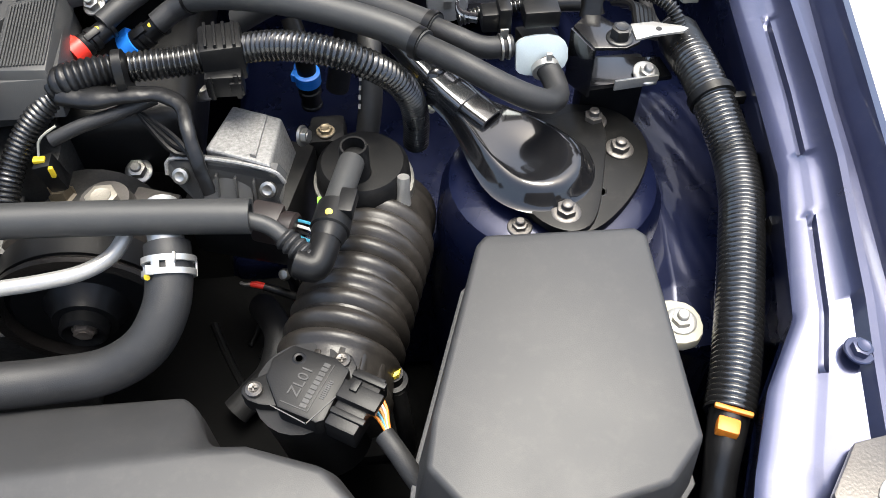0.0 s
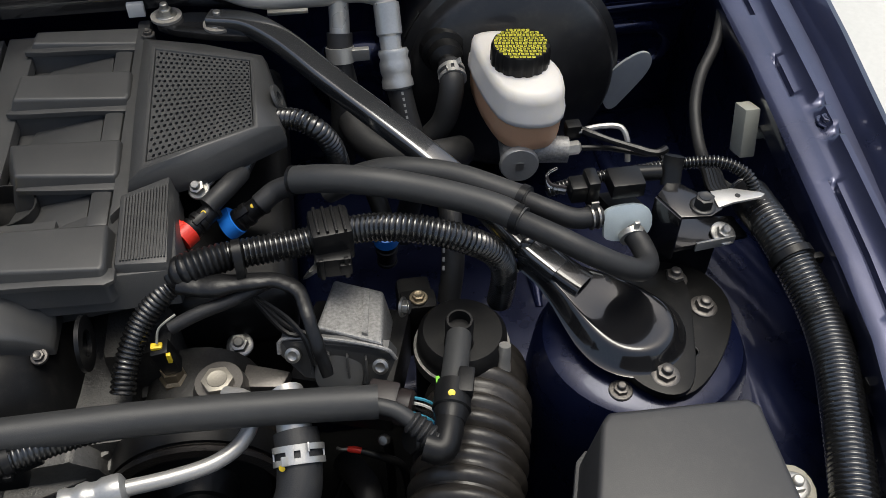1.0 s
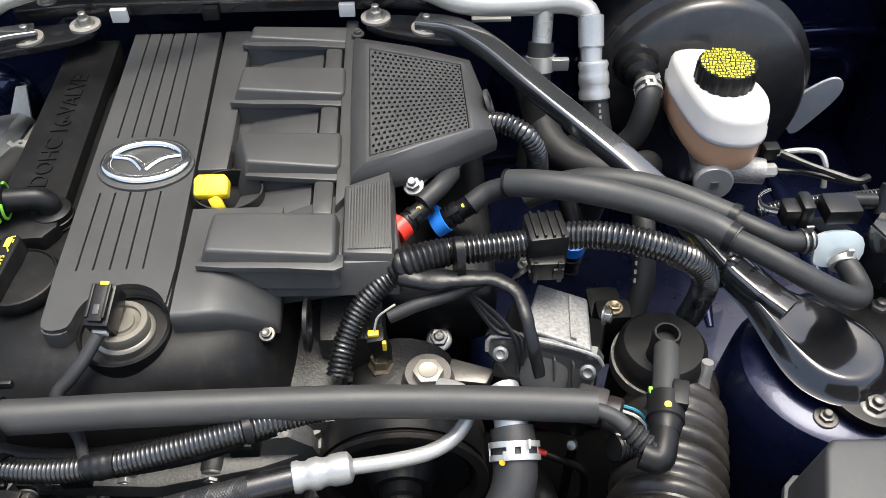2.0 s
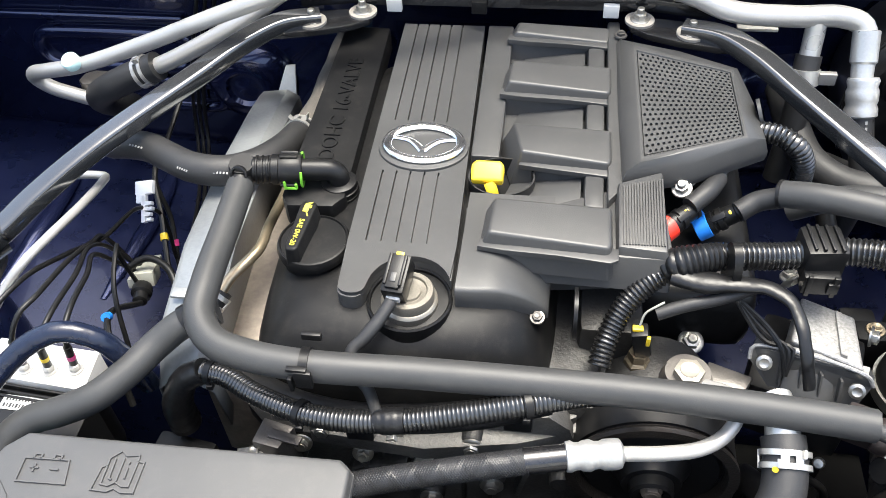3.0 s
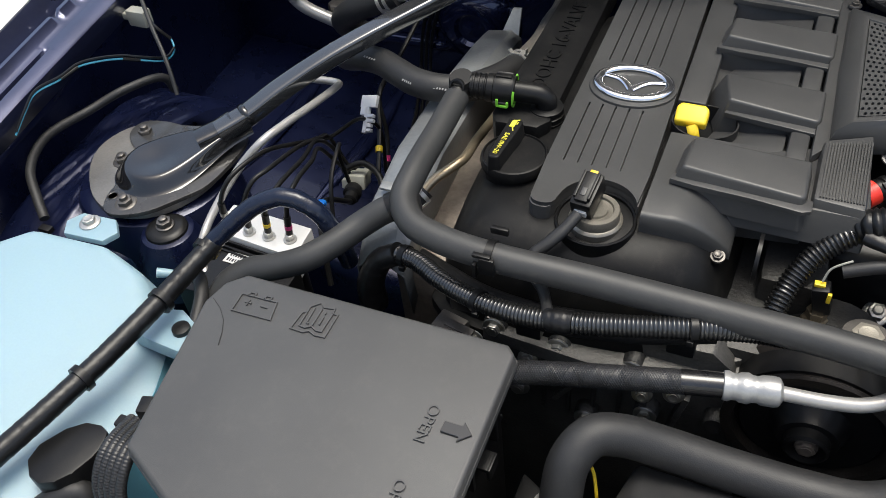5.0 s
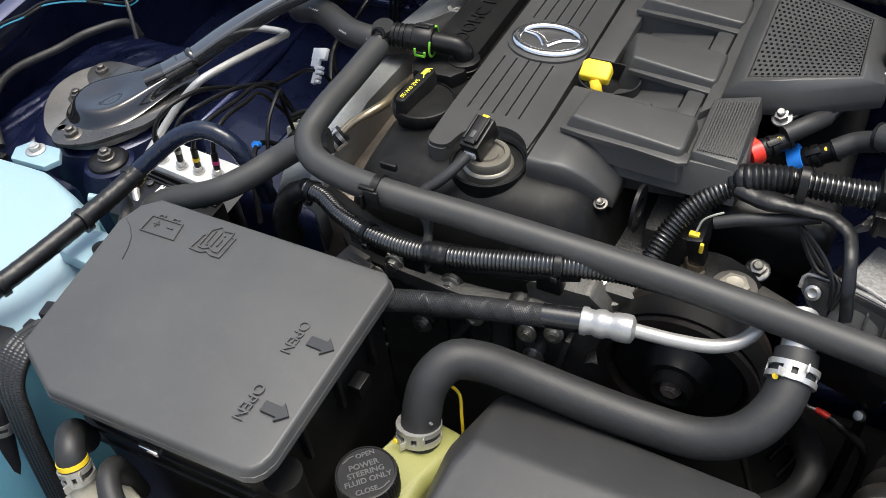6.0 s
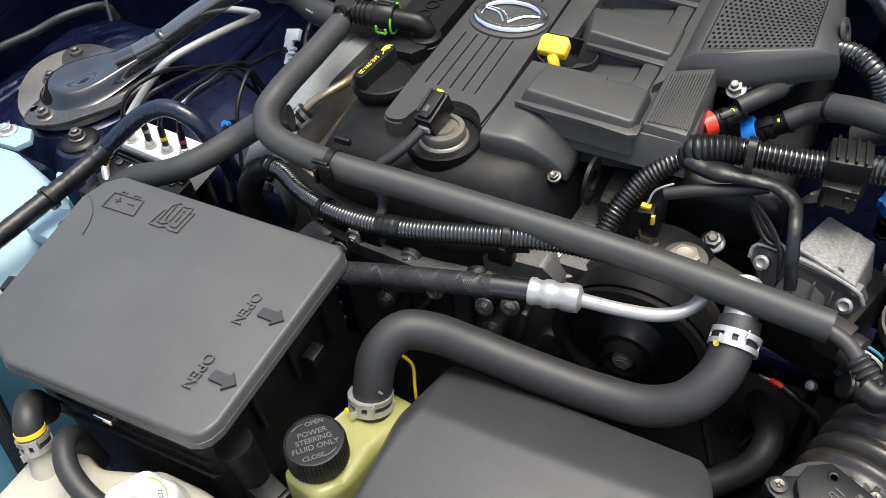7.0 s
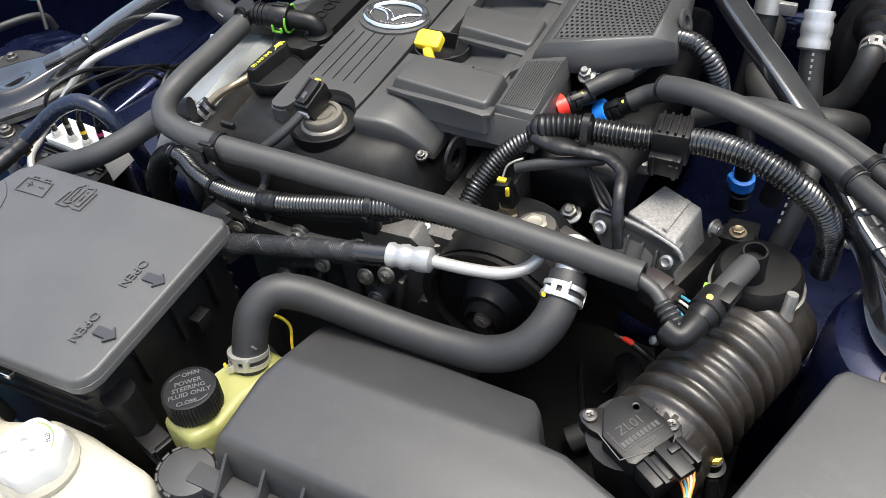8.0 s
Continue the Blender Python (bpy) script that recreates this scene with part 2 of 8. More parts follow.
def glide(pts, step):
    """Even steps along a smooth line through the points."""
    p = [np.array(q, float) for q in pts]
    if len(p) == 2:
        dense = [p[0] + (p[1] - p[0]) * s for s in np.linspace(0, 1, 20)]
    else:
        p = [2 * p[0] - p[1]] + p + [2 * p[-1] - p[-2]]
        dense = []
        for i in range(1, len(p) - 2):
            a, b, c, d = p[i - 1:i + 3]
            ts = np.cumsum([0] + [max(1e-5, np.linalg.norm(v - u)) ** 0.5 for u, v in ((a, b), (b, c), (c, d))])
            for s in np.linspace(ts[1], ts[2], 24, endpoint=False):
                a1 = a + (b - a) * (s - ts[0]) / (ts[1] - ts[0])
                a2 = b + (c - b) * (s - ts[1]) / (ts[2] - ts[1])
                a3 = c + (d - c) * (s - ts[2]) / (ts[3] - ts[2])
                b1 = a1 + (a2 - a1) * (s - ts[0]) / (ts[2] - ts[0])
                b2 = a2 + (a3 - a2) * (s - ts[1]) / (ts[3] - ts[1])
                dense.append(b1 + (b2 - b1) * (s - ts[1]) / (ts[2] - ts[1]))
        dense.append(p[-2])
    dense = np.array(dense)
    arc = np.concatenate([[0], np.cumsum(np.linalg.norm(np.diff(dense, axis=0), axis=1))])
    n = max(2, int(arc[-1] / step) + 1)
    at = np.linspace(0, arc[-1], n)
    return np.stack([np.interp(at, arc, dense[:, k]) for k in range(3)], 1), at


def tube(pts, r, seg=14, step=0.005, ribs=None, wobble=0.0, flat=1.0, hollow=0.0, wrap=None, square=1.0):
    """A hose or wire along a smooth line. r: radius, or radii spread evenly along it. ribs: (pitch, depth)
    rings it; wobble: uneven radius; wrap: (pitch, depth) of overlapping tape turns; square: under 1 for a squarer section; flat: height over width; hollow: depth of an open far end."""
    line, at = glide(pts, step)
    if ribs:
        pitch, depth = ribs
        marks = [(k + f) * pitch for k in range(int(at[-1] / pitch)) for f in (0.0, 0.22, 0.40, 0.62, 0.80)]
        rise = [d for k in range(int(at[-1] / pitch)) for d in (-depth, -depth * 0.45, 0.0, 0.0, -depth * 0.45)]
        line = np.stack([np.interp(marks, at, line[:, k]) for k in range(3)], 1)
        at = np.array(marks)
    else:
        rise = [0.0] * len(at)
    radii = np.interp(at, np.linspace(0, at[-1], len(r)), r) if isinstance(r, (list, tuple)) else np.full(len(at), r)
    tang = np.gradient(line, axis=0)
    tang /= np.linalg.norm(tang, axis=1)[:, None] + 1e-12
    up = np.array((0.0, 0.0, 1.0)) if abs(tang[0][2]) < 0.9 else np.array((0.0, 1.0, 0.0))
    loops = []
    for i, (p, t) in enumerate(zip(line, tang)):
        up = up - t * np.dot(up, t)
        up /= np.linalg.norm(up)
        side = np.cross(t, up)
        rr = radii[i] + rise[i]
        if wobble:
            rr *= 1 + wobble * noise.noise(Vector(p) * 60)
        ring = []
        for j in range(seg):
            a = 2 * math.pi * j / seg
            ca, sa = math.cos(a), math.sin(a)
            d = math.copysign(abs(ca) ** square, ca) * side + flat * math.copysign(abs(sa) ** square, sa) * up
            q = rr
            if wrap:
                turn = at[i] / wrap[0] + j / seg + 0.25 * noise.noise(Vector((at[i] * 40, 0, 0)))
                q += wrap[1] * 0.55 * (turn % 1.0) + wrap[1] * 0.12 * noise.noise(Vector((at[i] * 160 + math.cos(a) * 1.6, math.sin(a) * 1.6, 3.0)))
            ring.append(tuple(p + q * d))
        loops.append(ring)
    if hollow:
        c, t = line[-1], tang[-1]
        rim = [tuple(c + (np.array(q) - c) * 0.72) for q in loops[-1]]
        loops.append(rim)
        loops.append([tuple(np.array(q) - t * hollow) for q in rim])
    return loft(loops)


def ringed(pts, r, n, seg=14):
    return tube(pts, r, seg, 0.004, ribs=n)


def bolt_geo(r=0.006, h=0.005, flange=0.009, stud=0.0):
    """A hexagon head or nut on a round flange, with a stud end where it has one."""
    hexa = [(r * math.cos(a), r * math.sin(a)) for a in (math.pi / 3 * k for k in range(6))]
    g = join(lathe([(flange, 0), (flange, 0.0012), (flange * 0.93, 0.0018), (r * 0.9, 0.002)], 18),
             prism(hexa, 0.0015, h, 0.0007))
    if stud:
        s = r * 0.55
        g = join(g, lathe([(s * 1.25, h * 0.9), (s, h + 0.0004), (s, h + stud), (s * 0.8, h + stud + 0.0006)], 12))
    else:
        g = join(g, lathe([(r * 0.62, h * 0.98), (r * 0.60, h + 0.0006), (r * 0.3, h + 0.0002)], 14))
    return g


def text_geo(words, size, depth=0.0004, bold=0.0):
    """Letters of the built-in font as solid shapes, centred, lying flat."""
    c = bpy.data.curves.new("letters", 'FONT')
    c.body, c.size, c.extrude, c.offset = words, size, depth, bold
    c.align_x, c.align_y = 'CENTER', 'CENTER'
    c.resolution_u = 3
    ob = bpy.data.objects.new("letters", c)
    scene.collection.objects.link(ob)
    me = bpy.data.meshes.new_from_object(ob.evaluated_get(bpy.context.evaluated_depsgraph_get()))
    geo = [tuple(v.co) for v in me.vertices], [tuple(p.vertices) for p in me.polygons]
    bpy.data.objects.remove(ob)
    bpy.data.curves.remove(c)
    bpy.data.meshes.remove(me)
    return geo


def stroke(pts, w, h, z):
    """A raised line of width w through plan points."""
    out = []
    for a, b in zip(pts, pts[1:]):
        a, b = Vector(a), Vector(b)
        d = b - a
        out.append(rbox((d.length + w, w, h), 0, Matrix.Translation(((a.x + b.x) / 2, (a.y + b.y) / 2, z)) @ Matrix.Rotation(math.atan2(d.y, d.x), 4, 'Z')))
    return join(*out)


def thing(name, at, label, category, group="", kind=""):
    ob = new(name)
    ob.empty_display_size = 0.02
    ob.location = at
    bpy.context.view_layer.update()
    return tagged(ob, label, category, group, kind)


def mesh_of(name, geo, material, sharp=38, weld=False):
    me = bpy.data.meshes.new(name)
    me.from_pydata([tuple(p) for p in geo[0]], [], geo[1])
    bm = bmesh.new()
    bm.from_mesh(me)
    if weld:
        bmesh.ops.remove_doubles(bm, verts=bm.verts, dist=0.00004)
    bmesh.ops.recalc_face_normals(bm, faces=bm.faces)
    bm.to_mesh(me)
    bm.free()
    me.materials.append(material)
    me.polygons.foreach_set("use_smooth", [True] * len(me.polygons))
    me.set_sharp_from_angle(angle=radians(sharp))
    return me


def part(name, geo, material, parent, label="", sharp=38, weld=False):
    ob = new(name, mesh_of(name, geo, material, sharp, weld))
    ob.parent = parent
    ob.matrix_parent_inverse = Matrix.Translation(parent.location).inverted() if parent.type == 'EMPTY' else Matrix()
    return tagged(ob, label)


def solo(name, geo, material, label, category, group="", kind="", sharp=38):
    return tagged(new(name, mesh_of(name, geo, material, sharp)), label, category, group, kind)


def bolts(parent, spots, material, r=0.006, h=0.005, flange=0.009, stud=0.0, name="bolt"):
    """One bolt a spot: (place, axis)."""
    g = bolt_geo(r, h, flange, stud)
    for k, (at, axis) in enumerate(spots):
        part(name, moved(g, place(at, axis, 17 * k)), material, parent)


def arc(cx, cy, r, a0, a1, n):
    return [(cx + r * math.cos(radians(a0 + (a1 - a0) * k / n)), cy + r * math.sin(radians(a0 + (a1 - a0) * k / n))) for k in range(n + 1)]


def rounded(poly, times=2):
    """The outline with its corners cut off again and again."""
    for _ in range(times):
        out = []
        for i, a in enumerate(poly):
            b = poly[(i + 1) % len(poly)]
            out += [tuple(p * 0.75 + q * 0.25 for p, q in zip(a, b)), tuple(p * 0.25 + q * 0.75 for p, q in zip(a, b))]
        poly = out
    return poly


def spring_clamp(parent, at, axis, r, name="hose_clamp", mater=None):
    """A flat spring band with two ears that stand up."""
    m = place(at, axis)
    w = 0.0019
    bands = [lathe([(r, c - w), (r + 0.0011, c - w), (r + 0.0011, c + w), (r, c + w)], 28, m) for c in (-0.0042, 0.0042)]
    plate = []
    for a0, a1, c, h in ((66, 84, 0, 0.0060), (98, 116, 0, 0.0060), (200, 225, 0, 0.0060), (330, 350, 0, 0.0060)):
        rows = [[(q * math.cos(a), q * math.sin(a), c + zz) for q, zz in ((r + 0.0003, -h), (r + 0.0014, -h), (r + 0.0014, h), (r + 0.0003, h))] for a in (radians(a0 + (a1 - a0) * k / 6) for k in range(7))]
        plate.append(moved(loft(rows), m))
    ears = [rbox((0.0012, 0.0055, 0.006), 0.0004, m @ Matrix.Rotation(radians(90 + 24 * q), 4, 'Z') @ Matrix.Translation((r + 0.003, 0, 0.0035 * q)) @ Matrix.Rotation(radians(70), 4, 'Z')) for q in (1, -1)]
    part(name, join(*bands, *plate, *ears), mater or M["zinc_white"], parent, "pale spring steel clamp")

# ---- setting: ground, body of the car round the engine bay ----
solo("ground", ([(-15, -15, 0), (15, -15, 0), (15, 15, 0), (-15, 15, 0)], [(0, 1, 2, 3)]), M["concrete"],
     "pale concrete ground around the car", "ground", kind="structure")
# tray coloured as the dark gap under the engine
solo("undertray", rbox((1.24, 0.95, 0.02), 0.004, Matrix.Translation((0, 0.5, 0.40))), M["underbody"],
     "tray under the engine, near black in place of shade", "undertray", kind="structure")

# rail of the wing along the bay: stations of (y, inner edge x, slot x, ridge x, gutter x, fender x) and height
STATIONS = [(0.16, 0.520, 0.560, 0.600, 0.630, 0.650, 0.785), (0.25, 0.552, 0.582, 0.618, 0.646, 0.660, 0.805),
            (0.295, 0.572, 0.600, 0.627, 0.652, 0.666, 0.812), (0.334, 0.598, 0.612, 0.634, 0.658, 0.672, 0.822),
            (0.434, 0.621, 0.634, 0.653, 0.672, 0.684, 0.834), (0.50, 0.629, 0.645, 0.663, 0.682, 0.696, 0.838),
            (0.595, 0.640, 0.658, 0.676, 0.700, 0.714, 0.842), (0.74, 0.657, 0.676, 0.694, 0.724, 0.742, 0.848),
            (0.90, 0.672, 0.692, 0.712, 0.745, 0.768, 0.855), (1.05, 0.685, 0.706, 0.728, 0.762, 0.790, 0.860)]


def in_slot(y):
    """1 inside the pressed slots of the rail, 0 between them."""
    return max([max(0.0, min(1.0, (y - y0) / 0.004, (y1 - y) / 0.004)) for y0, y1 in ((0.30, 0.40), (0.445, 0.576), (0.680, 0.737), (0.80, 0.86))])


def pinch(y):
    """How far the ridge is pinched down beside the screw."""
    return max([max(0.0, 1 - abs(y - c) / 0.007) for c in (0.624, 0.660)])


def wing_section(s):
    y, a, b, c, d, e, z = s
    k, q = 0.004 * in_slot(y), 0.007 * pinch(y)
    return [(a - 0.002, y, z - 0.030), (a - 0.003, y, z - 0.004), (a + 0.003, y, z), (b - 0.0032, y, z + 0.001), (b - 0.0022, y, z + 0.001 - k * 1.4),
            (b + 0.0022, y, z + 0.001 - k * 1.4), (b + 0.0032, y, z + 0.001), (c - 0.006, y, z + 0.003), (c - 0.001, y, z + 0.011 - q), (c + 0.004, y, z + 0.011 - q),
            (c + 0.008, y, z + 0.002), (c + 0.011, y, z - 0.006), (d, y, z - 0.007), (d + 0.003, y, z + 0.002),
            (e - 0.002, y, z + 0.016), (e + 0.004, y, z + 0.014), (e + 0.016, y, z - 0.03), (e + 0.03, y, z - 0.20), (e + 0.03, y, 0.30)]


DENSE = [tuple(float(np.interp(y, [s[0] for s in STATIONS], [s[k] for s in STATIONS])) for k in range(7)) for y in np.linspace(0.16, 1.05, 250)]
wing_right = loft([wing_section(s) for s in DENSE], close=False, cap0=False, cap1=False)
INNER = [(s[0], s[1] - 0.001, s[6] - 0.028) for s in STATIONS]
wall_right = loft([[(x, y, z), (x + 0.012, y, z - 0.02), (x + 0.010, y, 0.62), (x - 0.02, y, 0.40)] for y, x, z in INNER], close=False, cap0=False, cap1=False)
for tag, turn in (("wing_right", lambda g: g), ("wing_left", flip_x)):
    # wing edge uses the navy lightened for sky sheen
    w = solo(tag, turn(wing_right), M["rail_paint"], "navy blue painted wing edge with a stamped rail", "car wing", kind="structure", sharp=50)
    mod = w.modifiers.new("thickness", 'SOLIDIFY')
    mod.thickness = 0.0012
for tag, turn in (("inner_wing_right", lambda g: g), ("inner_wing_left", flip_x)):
    # inner wings take the darkened navy that stands in for shade
    w = solo(tag, turn(wall_right), M["shaded_navy"], "navy inner wing panel with shade put into its colour", "car panel", kind="structure", sharp=50)
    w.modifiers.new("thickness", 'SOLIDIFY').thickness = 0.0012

# firewall with stamped oval ridges and swellings
solo("wall_firewall", rbox((1.52, 0.015, 0.56), 0.004, Matrix.Translation((0, 0.955, 0.64))), M["paint"], "dark navy painted bulkhead behind the engine", "bulkhead", kind="structure")
for x, z, w, h in ((-0.475, 0.752, 0.20, 0.046), (-0.43, 0.690, 0.16, 0.034), (0.62, 0.73, 0.10, 0.05)):
    oval = arc(w / 2 - h / 2, 0, h / 2, -90, 90, 8) + arc(-w / 2 + h / 2, 0, h / 2, 90, 270, 8)
    bead = tube([(x + px, 0.943, z + py) for px, py in oval + oval[:1]], 0.0085, 14, 0.006)
    pan = moved(prism(oval, 0, 0.004, 0.002), Matrix.Translation((x, 0.9475, z)) @ Matrix.Rotation(radians(90), 4, 'X'))
    solo("trim_ridge", join(bead, pan), M["paint"], "oval ridge stamped into the navy bulkhead", "panel ridge", kind="structure")
for sx in (-1, 1):
    g = moved(lathe([(0.060, 0), (0.057, 0.008), (0.046, 0.020), (0.034, 0.026), (0.024, 0.027), (0.020, 0.022), (0.014, 0.021), (0.004, 0.024)], 36), Matrix.Translation((sx * 0.314, 0.9475, 0.715)) @ Matrix.Rotation(radians(90), 4, 'X'))
    solo("trim_swelling", g, M["paint"], "rounded swelling pressed into the navy bulkhead", "panel swelling", kind="structure")
for x0, x1, z in ((-0.73, -0.38, 0.797), (0.56, 0.70, 0.782)):
    lip = tube([(x0, 0.944, z - 0.002), ((x0 + x1) / 2, 0.942, z + 0.001), (x1, 0.944, z - 0.001)], 0.006, 12, 0.02)
    solo("trim_fold", lip, M["paint"], "folded lip along the navy bulkhead", "panel fold", kind="structure")
cowl = prism([(-0.70, 0.90), (0.70, 0.90), (0.70, 1.10), (-0.70, 1.10)], 0.868, 0.90, 0.006)
solo("trim_cowl", cowl, M["paint"], "navy cowl panel along the top of the bulkhead", "cowl panel", kind="structure")
seal = tube([(-0.66, 0.897, 0.884), (-0.3, 0.892, 0.886), (0.0, 0.888, 0.888), (0.3, 0.892, 0.886), (0.66, 0.897, 0.884)], 0.007, 10, 0.02)
solo("trim_seal", seal, M["black"], "black rubber seal along the cowl edge", "seal", kind="structure")

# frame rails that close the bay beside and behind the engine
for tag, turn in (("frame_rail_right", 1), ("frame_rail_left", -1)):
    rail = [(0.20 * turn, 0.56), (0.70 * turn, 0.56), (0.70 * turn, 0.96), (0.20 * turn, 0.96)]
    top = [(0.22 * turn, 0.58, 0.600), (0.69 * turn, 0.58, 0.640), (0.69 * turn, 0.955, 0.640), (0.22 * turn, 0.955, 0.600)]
    # rail colour is the body navy, darkened for the shade down here
    solo(tag, prism(rail if turn > 0 else rail[::-1], 0.42, 0.60, 0.02, top=top if turn > 0 else top[::-1], seg=3), M["shaded_navy"], "navy frame rail low in the bay, darkened for shade", "car panel", kind="structure")

for k, (x, y0, y1, z) in enumerate(((-0.30, 0.62, 0.90, 0.607), (-0.42, 0.66, 0.92, 0.616), (-0.54, 0.64, 0.92, 0.626), (0.46, 0.66, 0.92, 0.620), (0.58, 0.64, 0.92, 0.630))):
    solo("trim_bead", tube([(x, y0, z), (x + 0.01, (y0 + y1) / 2, z + 0.004), (x, y1, z)], [0.004, 0.012, 0.012, 0.004], 14, 0.01, flat=0.6), M["paint"], "pressed bead in the navy frame rail", "panel bead", kind="structure")

# front panel and windscreen that close the bay
solo("front_panel", rbox((1.30, 0.03, 0.42), 0.008, Matrix.Translation((0, 0.015, 0.55))), M["paint"], "navy panel across the nose of the car", "car panel", kind="structure")
ws = [[(-0.66, 1.10, 0.90), (-0.2, 1.06, 0.91), (0.2, 1.06, 0.91), (0.66, 1.10, 0.90)], [(-0.52, 1.62, 1.24), (-0.2, 1.58, 1.26), (0.2, 1.58, 1.26), (0.52, 1.62, 1.24)], [(-0.5, 2.3, 1.22), (-0.2, 2.3, 1.25), (0.2, 2.3, 1.25), (0.5, 2.3, 1.22)]]
solo("window_1", loft(ws, close=False, cap0=False, cap1=False), M["black_gloss"], "dark windscreen and roof line behind the bay", "windscreen", kind="structure").modifiers.new("thickness", 'SOLIDIFY').thickness = 0.006


# unseen pale wall added ahead of the car to shape light and reflections
solo("wall_unseen_front", rbox((14.0, 0.3, 3.2), 0.02, Matrix.Translation((0, -5.5, 1.6))), M["concrete"], "pale wall added out of view ahead of the car for reflections", "garage wall", kind="structure")
# the bonnet, propped open on its rear hinges
bon = [[(x, 1.030 + 0.035 * u + 0.02 * math.sin(math.pi * u) * math.cos(x * 2.2), 0.93 + 0.84 * u - 0.06 * abs(x) * u) for x in (-0.62, -0.5, -0.3, 0.0, 0.3, 0.5, 0.62)] for u in (0, 0.2, 0.4, 0.6, 0.8, 1.0)]
solo("bonnet", loft(bon, close=False, cap0=False, cap1=False), M["house"], "dark lined bonnet standing open behind the bay", "bonnet", kind="structure").modifiers.new("thickness", 'SOLIDIFY').thickness = 0.02

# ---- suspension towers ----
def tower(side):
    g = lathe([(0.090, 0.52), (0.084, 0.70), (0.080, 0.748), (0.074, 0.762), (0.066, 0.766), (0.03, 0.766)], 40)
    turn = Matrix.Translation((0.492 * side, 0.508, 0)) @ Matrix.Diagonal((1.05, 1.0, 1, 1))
    # tower top in the shaded copy of the navy
    solo("trim_tower", moved(g, turn), M["shaded_navy"], "navy painted suspension tower top", "suspension tower", kind="structure")
    shelf = [(0.455, 0.43), (0.60, 0.36), (0.64, 0.50), (0.64, 0.68), (0.56, 0.68), (0.47, 0.61)]
    g = prism(shelf, 0.45, 0.735, 0.02, top=[(x + (0.012 if x < 0.5 else -0.012), y if y < 0.6 else y - 0.02, 0.735 if y < 0.6 else 0.700) for x, y in shelf], seg=3)
    solo("trim_tower_shelf", g if side > 0 else flip_x(g), M["paint"], "navy pressed steel shelf round the suspension tower", "car panel", kind="structure")


for sd in (1, -1):
    tower(sd)


def sealer(side, y0, y1, rough):
    """Pressed shelf beside the tower, with brushed, wrinkled sealer along its seam."""
    rows = []
    for i in range(90):
        y = y0 + (y1 - y0) * i / 89
        row = []
        for j in range(46):
            u = j / 45
            x = 0.538 + 0.016 * math.sin(2.6 * i / 89) + 0.098 * u
            streak = noise.noise((u * 26 + 1.2 * noise.noise((i * 0.10, u * 5, side)), i * 0.13, side * 3.1))
            swell = noise.noise((u * 3.5, i * 0.06, 7 + side))
            fold = noise.noise((u * 8 + i * 0.05, i * 0.045, 2.5 * side))
            win = min(1.0, 5 * u, 6 * (1 - u)) * min(1.0, i / 14, (89 - i) / 14)
            row.append((side * x, y, 0.7325 - 0.03 * max(0.0, (y - 0.60) / 0.10) ** 2 + (0.009 + rough * (0.0006 * abs(streak) + 0.0016 * swell + 0.0016 * abs(fold))) * win))
        rows.append(row)
    g = loft(rows, close=False, cap0=False, cap1=False)
    solo("trim_sealer", g, M["shaded_navy"], "wrinkled brushed sealer on the navy seam", "seam sealer", kind="structure", sharp=50)


sealer(1, 0.37, 0.66, 0.5)
sealer(-1, 0.40, 0.74, 2.6)
solo("trim_boss", lathe([(0.040, 0.70), (0.036, 0.733), (0.029, 0.752), (0.025, 0.760), (0.021, 0.7615), (0.004, 0.7615)], 36, Matrix.Translation((-0.4325, 0.4463, 0))), M["shaded_navy"], "navy pressed boss beside the suspension tower", "panel boss", kind="structure")


